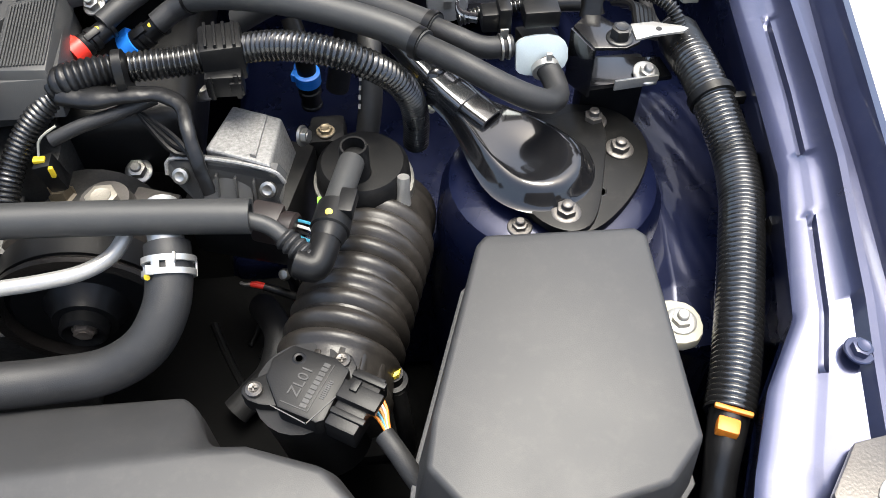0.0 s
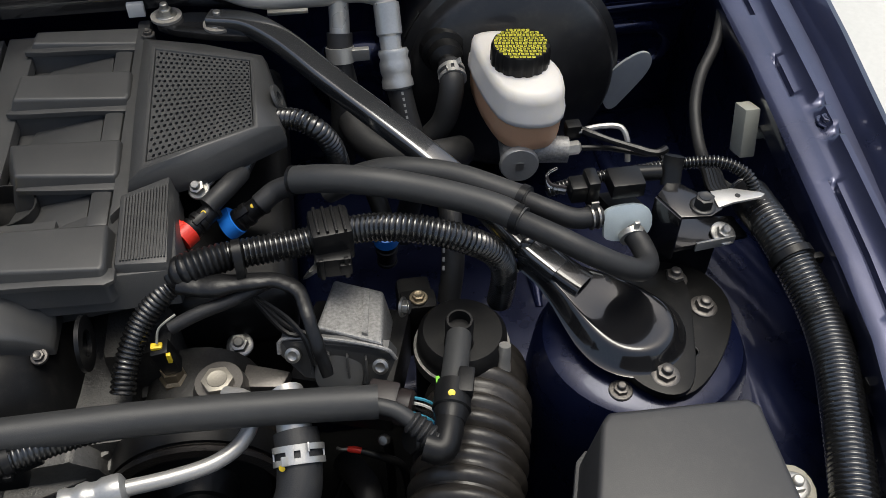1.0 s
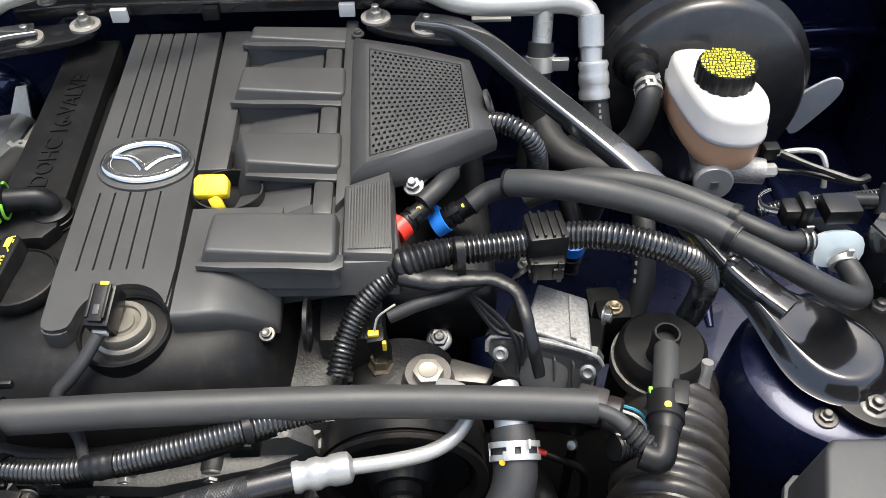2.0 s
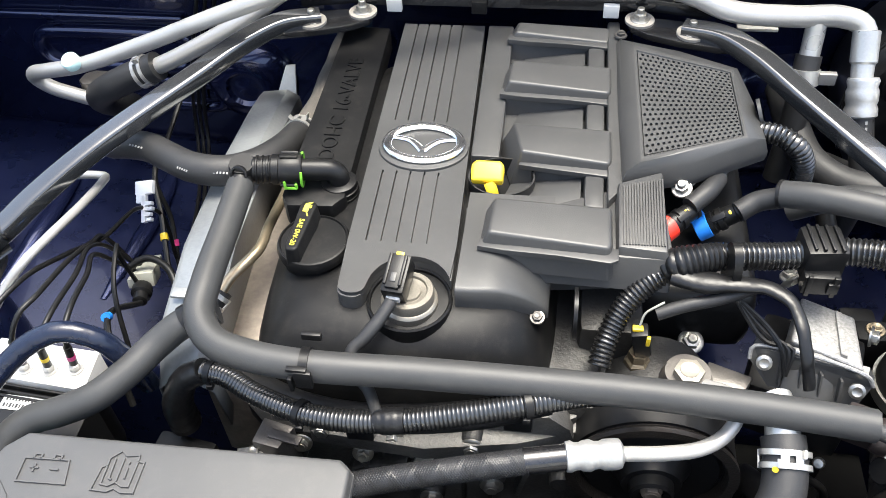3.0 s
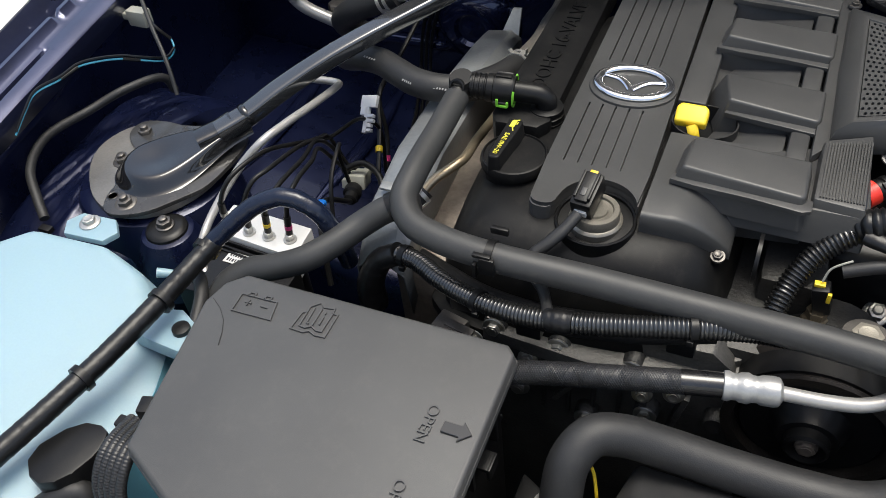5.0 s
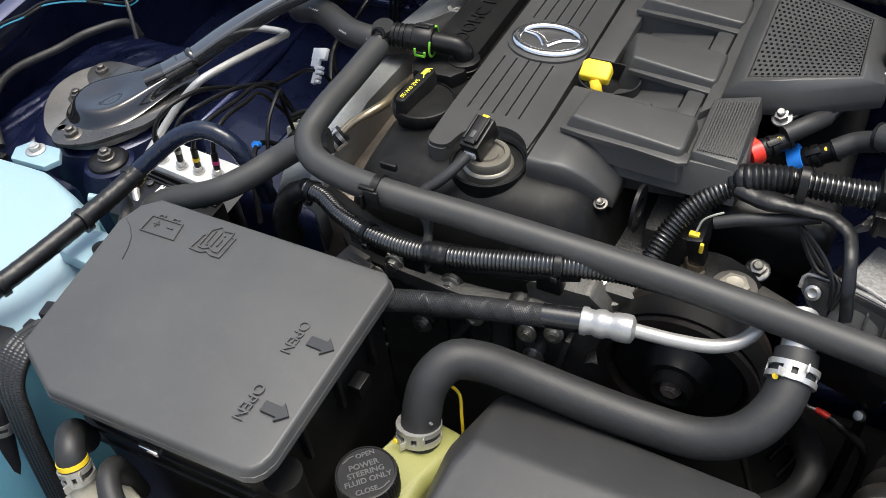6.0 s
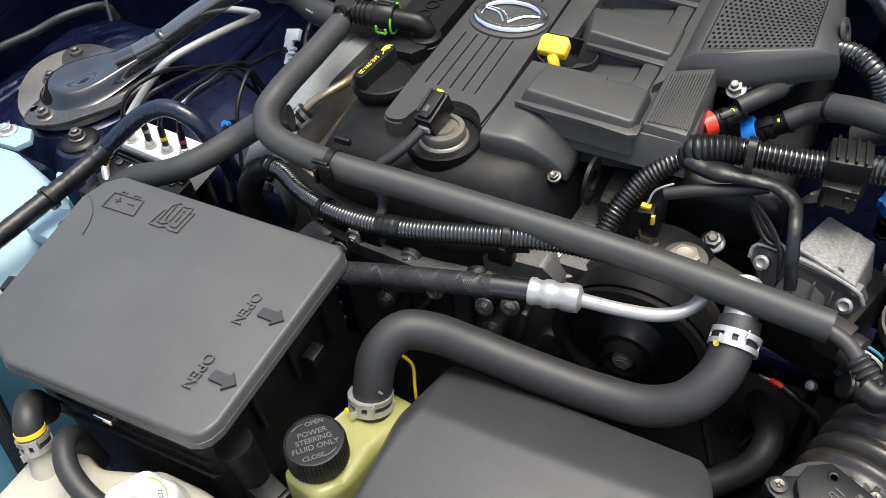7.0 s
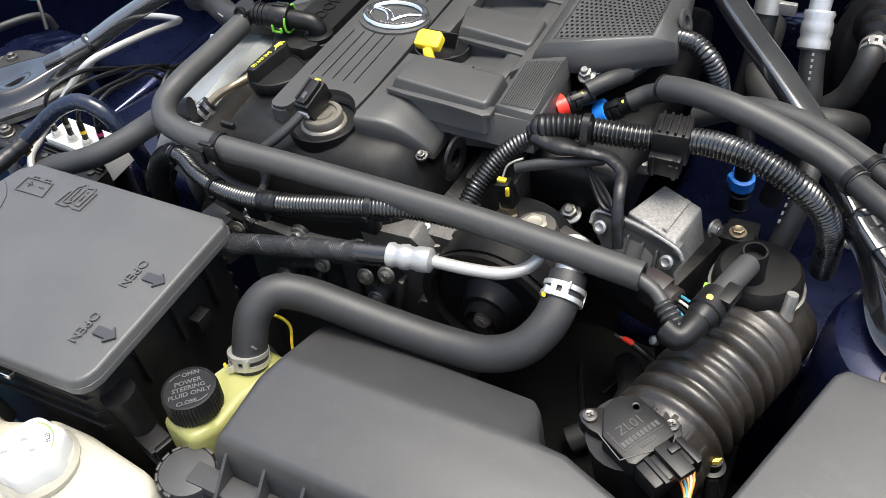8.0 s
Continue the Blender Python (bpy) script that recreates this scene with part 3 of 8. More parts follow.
# ---- strut brace: two arms from the towers to the bulkhead ----
def brace(side):
    s = side
    b = thing("strut_brace", (0.47 * s, 0.50, 0.776), "gloss black tubular strut brace with a domed tower foot" if s > 0 else
              "black strut brace with a dusty domed tower foot", "strut brace", "strut braces")
    # foot plate
    plate = [(0.440, 0.455), (0.480, 0.437), (0.520, 0.448), (0.556, 0.485), (0.572, 0.522), (0.558, 0.562), (0.522, 0.576), (0.485, 0.574), (0.445, 0.566), (0.422, 0.545), (0.418, 0.50)]
    if s > 0:
        plate = [(0.468, 0.462), (0.488, 0.444), (0.512, 0.444), (0.548, 0.478), (0.570, 0.520), (0.558, 0.560), (0.522, 0.574), (0.485, 0.570), (0.452, 0.550), (0.450, 0.500)]
    g = prism([(x * s, y) for x, y in rounded(plate)], 0.768, 0.7745, 0.0012)
    part("foot_plate", g, M["satin"] if s > 0 else M["dusty_plate"], b, "" if s > 0 else "dusty black foot plate, greyed for reflected sky")
    inner = [(0.430, 0.474), (0.452, 0.444), (0.486, 0.430), (0.504, 0.446), (0.508, 0.486), (0.516, 0.520), (0.548, 0.540), (0.548, 0.566), (0.522, 0.574), (0.49, 0.572), (0.45, 0.590), (0.412, 0.580), (0.412, 0.50)] if s < 0 else [(0.462, 0.470), (0.474, 0.450), (0.494, 0.440), (0.512, 0.450), (0.528, 0.500), (0.540, 0.545), (0.525, 0.562), (0.49, 0.552), (0.46, 0.556), (0.440, 0.545), (0.448, 0.50)]
    g = prism([(x * s, y) for x, y in rounded(inner)], 0.7745, 0.779, 0.0015)
    part("gusset_plate", g, M["satin"] if s > 0 else M["brace"], b)
    # dome: a sloping skirt round a flat top that runs out into a channel towards the arm
    ax = Vector((-0.66, 0.75)).normalized()
    nx = Vector((-ax.y, ax.x))
    R = 0.044
    rows = []
    for i in range(40):
        a = -R * math.cos(math.pi * i / 28) if i <= 14 else 0.098 * (i - 14) / 25
        t = max(0.0, a / 0.098)
        half = math.sqrt(max(1e-9, R * R - a * a)) if a < 0 else 0.0150 + (R - 0.0150) * (0.5 + 0.5 * math.cos(math.pi * min(1.0, t * 1.12)))
        top = 0.7935 + 0.010 * t ** 1.3
        base = 0.7785 + 0.014 * t ** 1.6
        row = []
        for k in range(37):
            q = -1 + 2 * k / 36
            r = math.hypot(a, q * half) / R if a < 0 else abs(q)
            f = min(1.0, max(0.0, (1 - r) / 0.36))
            f = f * f * (3 - 2 * f)
            dish = 0.0035 * math.exp(-(q / 0.45) ** 2 - ((a - 0.002) / 0.020) ** 2)
            pt = Vector((0.478, 0.504)) + ax * a + nx * (half * q)
            row.append((pt.x * s, pt.y, base + (top - base) * f - dish))
        rows.append(row)
    part("dome", loft(rows, close=False, cap0=False, cap1=False), M["dome"], b, sharp=60)
    tip = [Vector((0.478, 0.504)) + ax * d for d in (0.084, 0.066, 0.054, 0.044)]
    part("flattened_end", tube([(p.x * s, p.y, z) for p, z in zip(tip, (0.806, 0.800, 0.798, 0.7965))], [0.0118, 0.0122, 0.0126, 0.0124], 24, 0.003, flat=0.55, square=0.6, hollow=0.006), M["black_gloss"], b, "cut and flattened tube end")
    # arm
    arm = [(0.432, 0.552, 0.799), (0.411, 0.577, 0.807), (0.388, 0.606, 0.821), (0.346, 0.655, 0.841), (0.276, 0.738, 0.862), (0.236, 0.790, 0.872), (0.208, 0.816, 0.875), (0.175, 0.830, 0.873)]
    # arm carries the painted sky sheen along its length
    part("arm", tube([(x * s, y, z) for x, y, z in arm], [0.0115, 0.0112, 0.0108, 0.0108, 0.0108, 0.0108, 0.010], 28, 0.006, flat=0.80, square=0.45), M["arm"], b)
    p0, p1 = Vector((0.4135 * s, 0.574, 0.806)), Vector((0.404 * s, 0.586, 0.8115))
    part("weld_collar", lathe([(0.0112, 0), (0.0126, 0.002), (0.0126, 0.005), (0.0112, 0.007)], 18, place(p0, p1 - p0)), M["black_gloss"], b)
    # bulkhead foot
    ear = [(0.225, 0.800), (0.245, 0.815), (0.200, 0.845), (0.140, 0.855), (0.120, 0.840), (0.150, 0.818)]
    part("bulkhead_foot", prism([(x * s, y) for x, y in rounded(ear, 1)], 0.864, 0.870, 0.001), M["black_gloss"], b)
    for x, y in ((0.182, 0.826), (0.135, 0.846)):
        part("washer", lathe([(0.014, 0.868), (0.014, 0.8705), (0.006, 0.8708)], 18, Matrix.Translation((x * s, y, 0.002))), M["mount"], b)
    bolts(b, [((0.182 * s, 0.826, 0.872), (0, 0, 1)), ((0.135 * s, 0.846, 0.872), (0, 0, 1))], M["zinc"], 0.0065, 0.007, 0.0095, 0.005)
    # tower nuts
    bolts(b, [((0.530 * s, 0.550, 0.776), (0.05 * s, 0.05, 1)), ((0.491 if s > 0 else -0.478, 0.460 if s > 0 else 0.451, 0.778), (0, -0.05, 1))], M["nut"], 0.0074, 0.0065, 0.0108, 0.004, "nut")
    bolts(b, [((0.544 if s > 0 else -0.527, 0.520 if s > 0 else 0.507, 0.774), (0.05 * s, 0, 1))], M["nut"], 0.0074, 0.0065, 0.0108, 0.003, "nut")
    low = (0.4590, 0.4595, 0.7660) if s > 0 else (-0.4325, 0.4463, 0.767)
    if s < 0:
        part("rubber_washer", lathe([(0.0205, -0.005), (0.0200, -0.002), (0.0175, 0.0002), (0.014, 0.0010), (0.009, 0.0012)], 28, Matrix.Translation((-0.4325, 0.4463, 0.766))), M["black"], b)
    bolts(b, [(low, (0, 0, 1))], M["nut"], 0.0058 if s > 0 else 0.0075, 0.005 if s > 0 else 0.007, 0.009, 0.003, "nut")
    # stamped marks on the plate
    part("stamped_ring", lathe([(0.0042, 0), (0.0048, 0.0004), (0.0054, 0)], 16, Matrix.Translation(((0.520 if s > 0 else -0.4975) , 0.480 if s > 0 else 0.4555, 0.7792 if s < 0 else 0.7747))), M["blued"], b)
    return b


brace(1)
brace(-1)

beam = thing("cross_beam", (0, 0.87, 0.875), "black cross beam bolted along the bulkhead above the engine cover", "brace beam")
part("beam", prism([(-0.15, 0.862), (0.15, 0.862), (0.20, 0.852), (0.205, 0.872), (0.15, 0.886), (-0.15, 0.886), (-0.205, 0.872), (-0.20, 0.852)], 0.871, 0.884, 0.004), M["black_gloss"], beam)
for x in (-0.105, -0.02, 0.108):
    part("felt_pad", rbox((0.015, 0.006, 0.013), 0.0008, Matrix.Translation((x, 0.857, 0.874))), M["white"] if x != -0.02 else M["black"], beam, "pale grey rubbing pad" if x != -0.02 else "")
bolts(beam, [((-0.172, 0.868, 0.884), (0, 0, 1)), ((0.172, 0.868, 0.884), (0, 0, 1))], M["zinc"], 0.006, 0.006, 0.009, 0.004)

# screws along the right rail, and the plate at the nose
for k, (x, y, z) in enumerate(((0.680, 0.640, 0.847), (0.621, 0.306, 0.823))):
    sc = thing("rail_screw", (x, y, z), "navy painted hexagon screw in the wing rail", "screw", "rail screws")
    bolts(sc, [((x, y, z), (0.1, 0, 1))], M["rail_paint"], 0.0062, 0.006, 0.009)
nose = thing("hinge_plate", (0.60, 0.215, 0.81), "pale grey metal plate bolted to the wing rail", "bracket")
part("plate", prism([(0.575, 0.19), (0.64, 0.19), (0.645, 0.24), (0.63, 0.26), (0.60, 0.256), (0.578, 0.23)], 0.812, 0.818, 0.0015), M["nut"], nose)
bolts(nose, [((0.612, 0.222, 0.818), (0, 0, 1))], M["zinc_white"], 0.0075, 0.006, 0.013)

# ---- engine: block front, valve cover and moulded top cover ----
blk = thing("engine_block", (0, 0.60, 0.42), "oily cast aluminium engine block with a ribbed timing cover", "engine")
part("block", rbox((0.26, 0.40, 0.34), 0.012, Matrix.Translation((-0.02, 0.67, 0.60))), M["alu_dark"], blk)
tc = [(-0.135, 0.43), (0.105, 0.43), (0.115, 0.62), (0.105, 0.70), (0.088, 0.76), (0.072, 0.775), (0.03, 0.772), (0.0, 0.765), (-0.09, 0.775), (-0.12, 0.76), (-0.135, 0.66)]
part("timing_cover", moved(prism(tc, 0, 0.022, 0.004), Matrix.Translation((0, 0.478, 0)) @ Matrix.Rotation(radians(90), 4, 'X')), M["alu_mid"], blk, "oily cast timing cover")
for k, (x, z) in enumerate(((-0.10, 0.752), (-0.045, 0.748), (0.015, 0.745), (-0.02, 0.66), (0.03, 0.69), (-0.08, 0.68), (0.085, 0.70))):
    part("boss", lathe([(0.011, 0), (0.0105, 0.012), (0.009, 0.014)], 16, Matrix.Translation((x, 0.458, z)) @ Matrix.Rotation(radians(90), 4, 'X')), M["alu_dark"], blk)
bolts(blk, [((x, 0.444, z), (0, -1, 0.1)) for x, z in ((-0.10, 0.752), (-0.045, 0.748), (0.015, 0.745), (-0.02, 0.66), (0.03, 0.69), (-0.08, 0.68))], M["zinc"], 0.0062, 0.006, 0.0098)
part("lug", prism(rounded([(0.056, 0.464), (0.094, 0.464), (0.096, 0.488), (0.084, 0.500), (0.062, 0.498)], 2), 0.72, 0.760, 0.004), M["alu_mid"], blk)
bolts(blk, [((0.076, 0.482, 0.762), (0, -0.4, 1))], M["zinc"], 0.0065, 0.006, 0.010, 0.003)
part("ledge", prism([(-0.110, 0.440), (-0.02, 0.434), (0.05, 0.446), (0.098, 0.462), (0.095, 0.50), (-0.115, 0.48)], 0.738, 0.752, 0.004), M["alu_mid"], blk, "stained cast ledge")
for k in range(5):
    part("rib", rbox((0.004, 0.006, 0.10), 0.001, Matrix.Translation((-0.06 + 0.022 * k, 0.453, 0.70))), M["alu_dark"], blk)
part("head_side", rbox((0.05, 0.33, 0.10), 0.008, Matrix.Translation((0.115, 0.69, 0.745))), M["alu_dark"], blk)
part("intake_manifold", rbox((0.10, 0.30, 0.07), 0.02, Matrix.Translation((0.18, 0.71, 0.770)), 3), M["black"], blk, "black plastic intake manifold")
# boss coloured near black for the shade between the parts
part("boss_block", prism([(0.085, 0.515), (0.13, 0.515), (0.135, 0.56), (0.09, 0.56)], 0.70, 0.755, 0.005), M["cover_shade"], blk)

for k, (x, z, ln, tilt) in enumerate(((-0.115, 0.728, 0.07, 18), (-0.075, 0.715, 0.06, -12), (-0.03, 0.705, 0.075, 30), (0.02, 0.715, 0.06, -25), (0.055, 0.70, 0.05, 12), (-0.01, 0.725, 0.05, 78), (-0.06, 0.70, 0.05, 70))):
    part("web", rbox((0.005, 0.016, ln), 0.0015, Matrix.Translation((x, 0.452, z)) @ Matrix.Rotation(radians(tilt), 4, 'Y')), M["alu_mid"], blk)
bolts(blk, [((x, 0.440, z), (0.1, -1, 0.35)) for x, z in ((-0.118, 0.735), (-0.07, 0.728), (-0.022, 0.722), (0.026, 0.724), (0.05, 0.735))], M["zinc"], 0.0055, 0.006, 0.0085)
part("pale_bracket", join(prism([(-0.150, 0.424), (-0.128, 0.420), (-0.120, 0.440), (-0.146, 0.446)], 0.700, 0.757, 0.002), rbox((0.026, 0.008, 0.003), 0.001, Matrix.Translation((-0.125, 0.430, 0.757)) @ Matrix.Rotation(radians(-12), 4, 'Z'))), M["nut"], blk, "pale steel bracket")

vc = thing("valve_cover", (-0.05, 0.65, 0.80), "satin black plastic valve cover under the engine cover", "valve cover")
vo = [(-0.160, 0.47), (-0.140, 0.452), (-0.05, 0.446), (0.03, 0.455), (0.060, 0.475), (0.072, 0.50), (0.075, 0.58), (0.075, 0.86), (-0.170, 0.86), (-0.170, 0.56)]
vo_soft = rounded(vo, 2)


def vc_ring(d, z):
    """The outline of the valve cover drawn in by d, at height z."""
    return [(-0.048 + (x + 0.048) * (1 - d / 0.120), 0.655 + (y - 0.655) * (1 - d / 0.205), z) for x, y in vo_soft]


part("body", loft([vc_ring(d, z) for d, z in ((0.0, 0.745), (0.001, 0.770), (0.004, 0.789), (0.010, 0.806), (0.019, 0.820), (0.030, 0.829), (0.044, 0.834), (0.070, 0.836))]), M["valve"], vc, sharp=60)
part("flange", prism([(x * 1.03 - 0.001, y - 0.008 if y < 0.6 else y) for x, y in vo], 0.735, 0.747, 0.002), M["valve"], vc)
st = [(-0.157, 0.600), (-0.150, 0.588), (-0.112, 0.590), (-0.104, 0.602), (-0.111, 0.858), (-0.158, 0.858)]
part("raised_strip", prism(st, 0.825, 0.848, 0.004), M["valve"], vc, "black strip with raised lettering")
part("lettering", moved(text_geo("DOHC 16-VALVE", 0.0205, 0.0007), Matrix.Translation((-0.132, 0.722, 0.8485)) @ Matrix.Rotation(radians(91), 4, 'Z')), M["valve"], vc, "raised black letters")
bolts(vc, [((-0.158, 0.50, 0.748), (0, 0, 1)), ((-0.10, 0.447, 0.748), (0, 0, 1))], M["zinc"], 0.005, 0.005, 0.008)
part("lifting_eye", lathe([(0.010, -0.0015), (0.020, -0.0015), (0.020, 0.0015), (0.010, 0.0015), (0.010, -0.0015)], 24, Matrix.Translation((0.086, 0.524, 0.815)) @ Matrix.Rotation(radians(90), 4, 'Y')), M["black"], vc, "black steel lifting eye")

ec = thing("engine_cover", (0.02, 0.69, 0.80), "grey-black moulded engine cover with runners and perforated side", "engine cover")


def lerp(a, b, t):
    return a + (b - a) * t


def panel_x(y, f):
    """x across the ribbed panel at y, f from 0 (its outer edge) to 1 (its seam)."""
    t = (y - 0.503) / 0.357
    return lerp(lerp(-0.0895, -0.0965, t), lerp(-0.0045, -0.0150, t), f)


notch = arc(-0.036, 0.507, 0.031, 22, 172, 14)
base = [(-0.097, 0.862), (-0.0155, 0.862), (-0.006, 0.53), (-0.006, 0.519)] + notch + [(-0.0690, 0.503), (-0.0705, 0.4995), (-0.0735, 0.4975), (-0.077, 0.4968), (-0.081, 0.4970), (-0.0850, 0.4982), (-0.0880, 0.5010), (-0.0892, 0.506)]
part("ribbed_panel", prism(base, 0.812, 0.8475, 0.0015), M["cover"], ec)
lobe = [(panel_x(0.552, 0), 0.552), (panel_x(0.552, 1), 0.552), (-0.007, 0.521)] + notch + [(-0.0680, 0.5040), (-0.0697, 0.5008), (-0.0730, 0.4988), (-0.077, 0.4981), (-0.081, 0.4983), (-0.0845, 0.4996), (-0.0871, 0.5022), (-0.0882, 0.5070)]
part("panel_front", prism(lobe, 0.845, 0.851, 0), M["cover"], ec)
part("panel_middle", prism([(panel_x(0.702, 0), 0.702), (panel_x(0.702, 1), 0.702), (panel_x(0.634, 1), 0.634), (panel_x(0.634, 0), 0.634)][::-1], 0.845, 0.851, 0), M["cover"], ec)
edges = [0.0, 0.17, 0.31, 0.45, 0.59, 0.73, 1.0]
for y0, y1 in ((0.552, 0.634), (0.702, 0.860)):
    for a, b in zip(edges, edges[1:]):
        h0, h1 = (0.0 if a == 0 else 0.009), (0.0 if b == 1 else 0.009)
        q = [(panel_x(y0, a + h0), y0), (panel_x(y0, b - h1), y0), (panel_x(y1, b - h1), y1), (panel_x(y1, a + h0), y1)]
        part("panel_slat", prism(q, 0.845, 0.851, 0), M["cover"], ec)

# emblem: oval ring with a winged bar, drawn as plain shapes
em = part("emblem_base", prism([(-0.048 + 0.0385 * math.cos(a), 0.664 + 0.0300 * math.sin(a)) for a in (2 * math.pi * k / 36 for k in range(36))], 0.849, 0.8535, 0.0015), M["cover"], ec)
ring = [(-0.048 + 0.0318 * math.cos(a), 0.667 + 0.0228 * math.sin(a), 0.8550) for a in (2 * math.pi * k / 40 for k in range(41))]
part("emblem_ring", tube(ring, 0.0042, 14, 0.003, flat=0.62), M["chrome"], em, "chrome oval ring")
for sx in (-1, 1):
    wing = [(-0.048 + sx * x, y, 0.8545) for x, y in ((0.0, 0.657), (0.006, 0.665), (0.013, 0.671), (0.021, 0.673), (0.0300, 0.674))]
    part("emblem_bar", tube(wing, [0.0034, 0.0032, 0.0030, 0.0027, 0.0022], 8, 0.003, flat=0.45), M["chrome"], em, "chrome bar")

# body of the cover beside the seam
for rb in ([(-0.0115, 0.862), (-0.0075, 0.658), (0.028, 0.658), (0.050, 0.645), (0.113, 0.642), (0.113, 0.862)], [(-0.0060, 0.611), (-0.003, 0.53), (0.0, 0.522), (0.050, 0.552), (0.113, 0.560), (0.113, 0.611)],
           [(0.050, 0.6105), (0.113, 0.6105), (0.113, 0.6425), (0.050, 0.6455)]):
    part("body", prism(rb, 0.805, 0.8365, 0.002), M["cover"], ec)
part("seam_bank", prism([(-0.0110, 0.862), (0.014, 0.862), (0.017, 0.70), (0.017, 0.658), (-0.0070, 0.658)][::-1], 0.84, 0.851, 0.002), M["cover"], ec)
for y0, y1, full in ((0.737, 0.778, 1), (0.641, 0.686, 1), (0.546, 0.592, 1), (0.826, 0.852, 0)):
    zt = 0.869 if full else 0.864
    xl = 0.024 if 0.63 < y0 < 0.65 else 0.0
    lo = [(0.004 + xl, y0 - 0.001), (0.109, y0 - 0.006), (0.113, y0), (0.113, y1 + 0.004), (0.006 + xl * 0.3, y1 + 0.004)]
    hi = [(0.018 + xl * 0.75, y0 + 0.006, zt - 0.001), (0.106, y0 + 0.002, zt - 0.006), (0.109, y0 + 0.006, zt - 0.007), (0.108, y1 - 0.004, zt - 0.003), (0.020 + xl * 0.3, y1 - 0.003, zt)]
    run = part("runner", prism(lo, 0.836, zt, 0.004, top=hi, seg=3), M["cover"], ec)
    ledge = [(0.010 + xl, y0 + 0.0005), (0.030 + xl, y0 - 0.0022), (0.070, y0 - 0.0042), (0.108, y0 - 0.0072), (0.1145, y0 - 0.004), (0.1145, y0 + 0.008), (0.012 + xl, y0 + 0.010)]
    part("lip", prism(ledge, 0.8535, 0.8575, 0.0012, top=[(x, y, 0.8580 - 0.0014 * (x > 0.08)) for x, y in ledge]), M["cover"], run)
for y0, y1 in ((0.690, 0.736), (0.598, 0.640), (0.785, 0.824)):
    part("valley_post", prism([(0.088, y0), (0.104, y0), (0.104, y1), (0.088, y1)], 0.836, 0.855, 0.004), M["cover"], ec)
    part("valley_floor", prism([(0.020, y0 + 0.012), (0.086, y0 + 0.010), (0.086, y1), (0.028, y1)], 0.832, 0.842, 0.002, top=[(0.020, y0 + 0.014, 0.8385), (0.086, y0 + 0.012, 0.848), (0.086, y1, 0.849), (0.028, y1, 0.8385)]), M["cover"], ec)
part("spine", prism([(0.106, 0.862), (0.118, 0.862), (0.118, 0.618), (0.106, 0.600)][::-1], 0.83, 0.860, 0.003), M["cover"], ec)
# well of the dipstick
well = [(0.021 + 0.0275 * math.cos(a), 0.634 + 0.0235 * math.sin(a)) for a in (2 * math.pi * k / 24 for k in range(24))]
# well wall painted dark for the shade inside it
part("well", loft([[(x, y, 0.840) for x, y in well], [(x, y, 0.8512) for x, y in well], [(0.021 + (x - 0.021) * 0.95, 0.634 + (y - 0.634) * 0.95, 0.8512) for x, y in well], [(0.021 + (x - 0.021) * 0.90, 0.634 + (y - 0.634) * 0.90, 0.818) for x, y in well]], cap0=False), M["cover_shade"], ec, "dipstick well, darkened for the shade inside")

# front apron: flat beside the seam, rolling over to the fixing
def apron_top(x, y):
    u = max(0.0, min(1.0, x / 0.066))
    w = max(0.0, min(1.0, (0.592 - y) / 0.060))
    return 0.8522 - (0.034 * max(0.0, (u - 0.25) / 0.75) ** 2.0) * w * w * (3 - 2 * w) - 0.0012 * max(0.0, (0.530 - y) / 0.024) ** 2


rows = []
for k in range(27):
    u = k / 26
    x = lerp(-0.0022, 0.0660, u)
    yf = 0.5065 + 0.018 * max(0.0, u - 0.1) ** 1.7
    zt = apron_top(x, yf + 0.003)
    zb = min(zt - 0.004, 0.833 - 0.022 * u ** 1.4)
    back = [(x, y, apron_top(x, y)) for y in (0.611, 0.600, 0.588, 0.576, 0.564, 0.552, 0.540, 0.530) if y > yf + 0.010]
    while len(back) < 8:
        back.append((x, yf + 0.010, apron_top(x, yf + 0.010)))
    rows.append(back + [(x, yf + 0.005, apron_top(x, yf + 0.005)), (x, yf + 0.0022, zt - 0.0006), (x, yf + 0.0006, zt - 0.0022), (x, yf - 0.0002, lerp(zt, zb, 0.6)), (x, yf - 0.0006, zb), (x, yf + 0.004, zb - 0.001), (x, 0.611, zb - 0.001)])
part("front_apron", loft(rows), M["cover"], ec, sharp=48)
part("skirt", prism([(0.055, 0.543), (0.154, 0.541), (0.157, 0.560), (0.150, 0.64), (0.057, 0.60)], 0.826, 0.852, 0.002, top=[(0.058, 0.551, 0.851), (0.1525, 0.549, 0.853), (0.154, 0.560, 0.853), (0.148, 0.64, 0.853), (0.058, 0.60, 0.852)]), M["cover"], ec)
blocky = [(0.111, 0.550), (0.153, 0.547), (0.151, 0.637), (0.111, 0.622)]
gr = part("grille_block", prism(blocky, 0.845, 0.862, 0.0025, top=[(0.114, 0.554, 0.859), (0.1495, 0.551, 0.859), (0.148, 0.634, 0.865), (0.114, 0.618, 0.865)]), M["cover"], ec)
for k in range(15):
    x = 0.1175 + 0.0021 * k
    part("slat", loft([[(x, 0.556, 0.8592), (x + 0.0012, 0.556, 0.8592), (x + 0.0012, 0.556, 0.8606), (x, 0.556, 0.8606)],
                       [(x, 0.614 + 0.0007 * k, 0.8648), (x + 0.0012, 0.614 + 0.0007 * k, 0.8648), (x + 0.0012, 0.614 + 0.0007 * k, 0.8662), (x, 0.614 + 0.0007 * k, 0.8662)]]), M["cover"], gr)

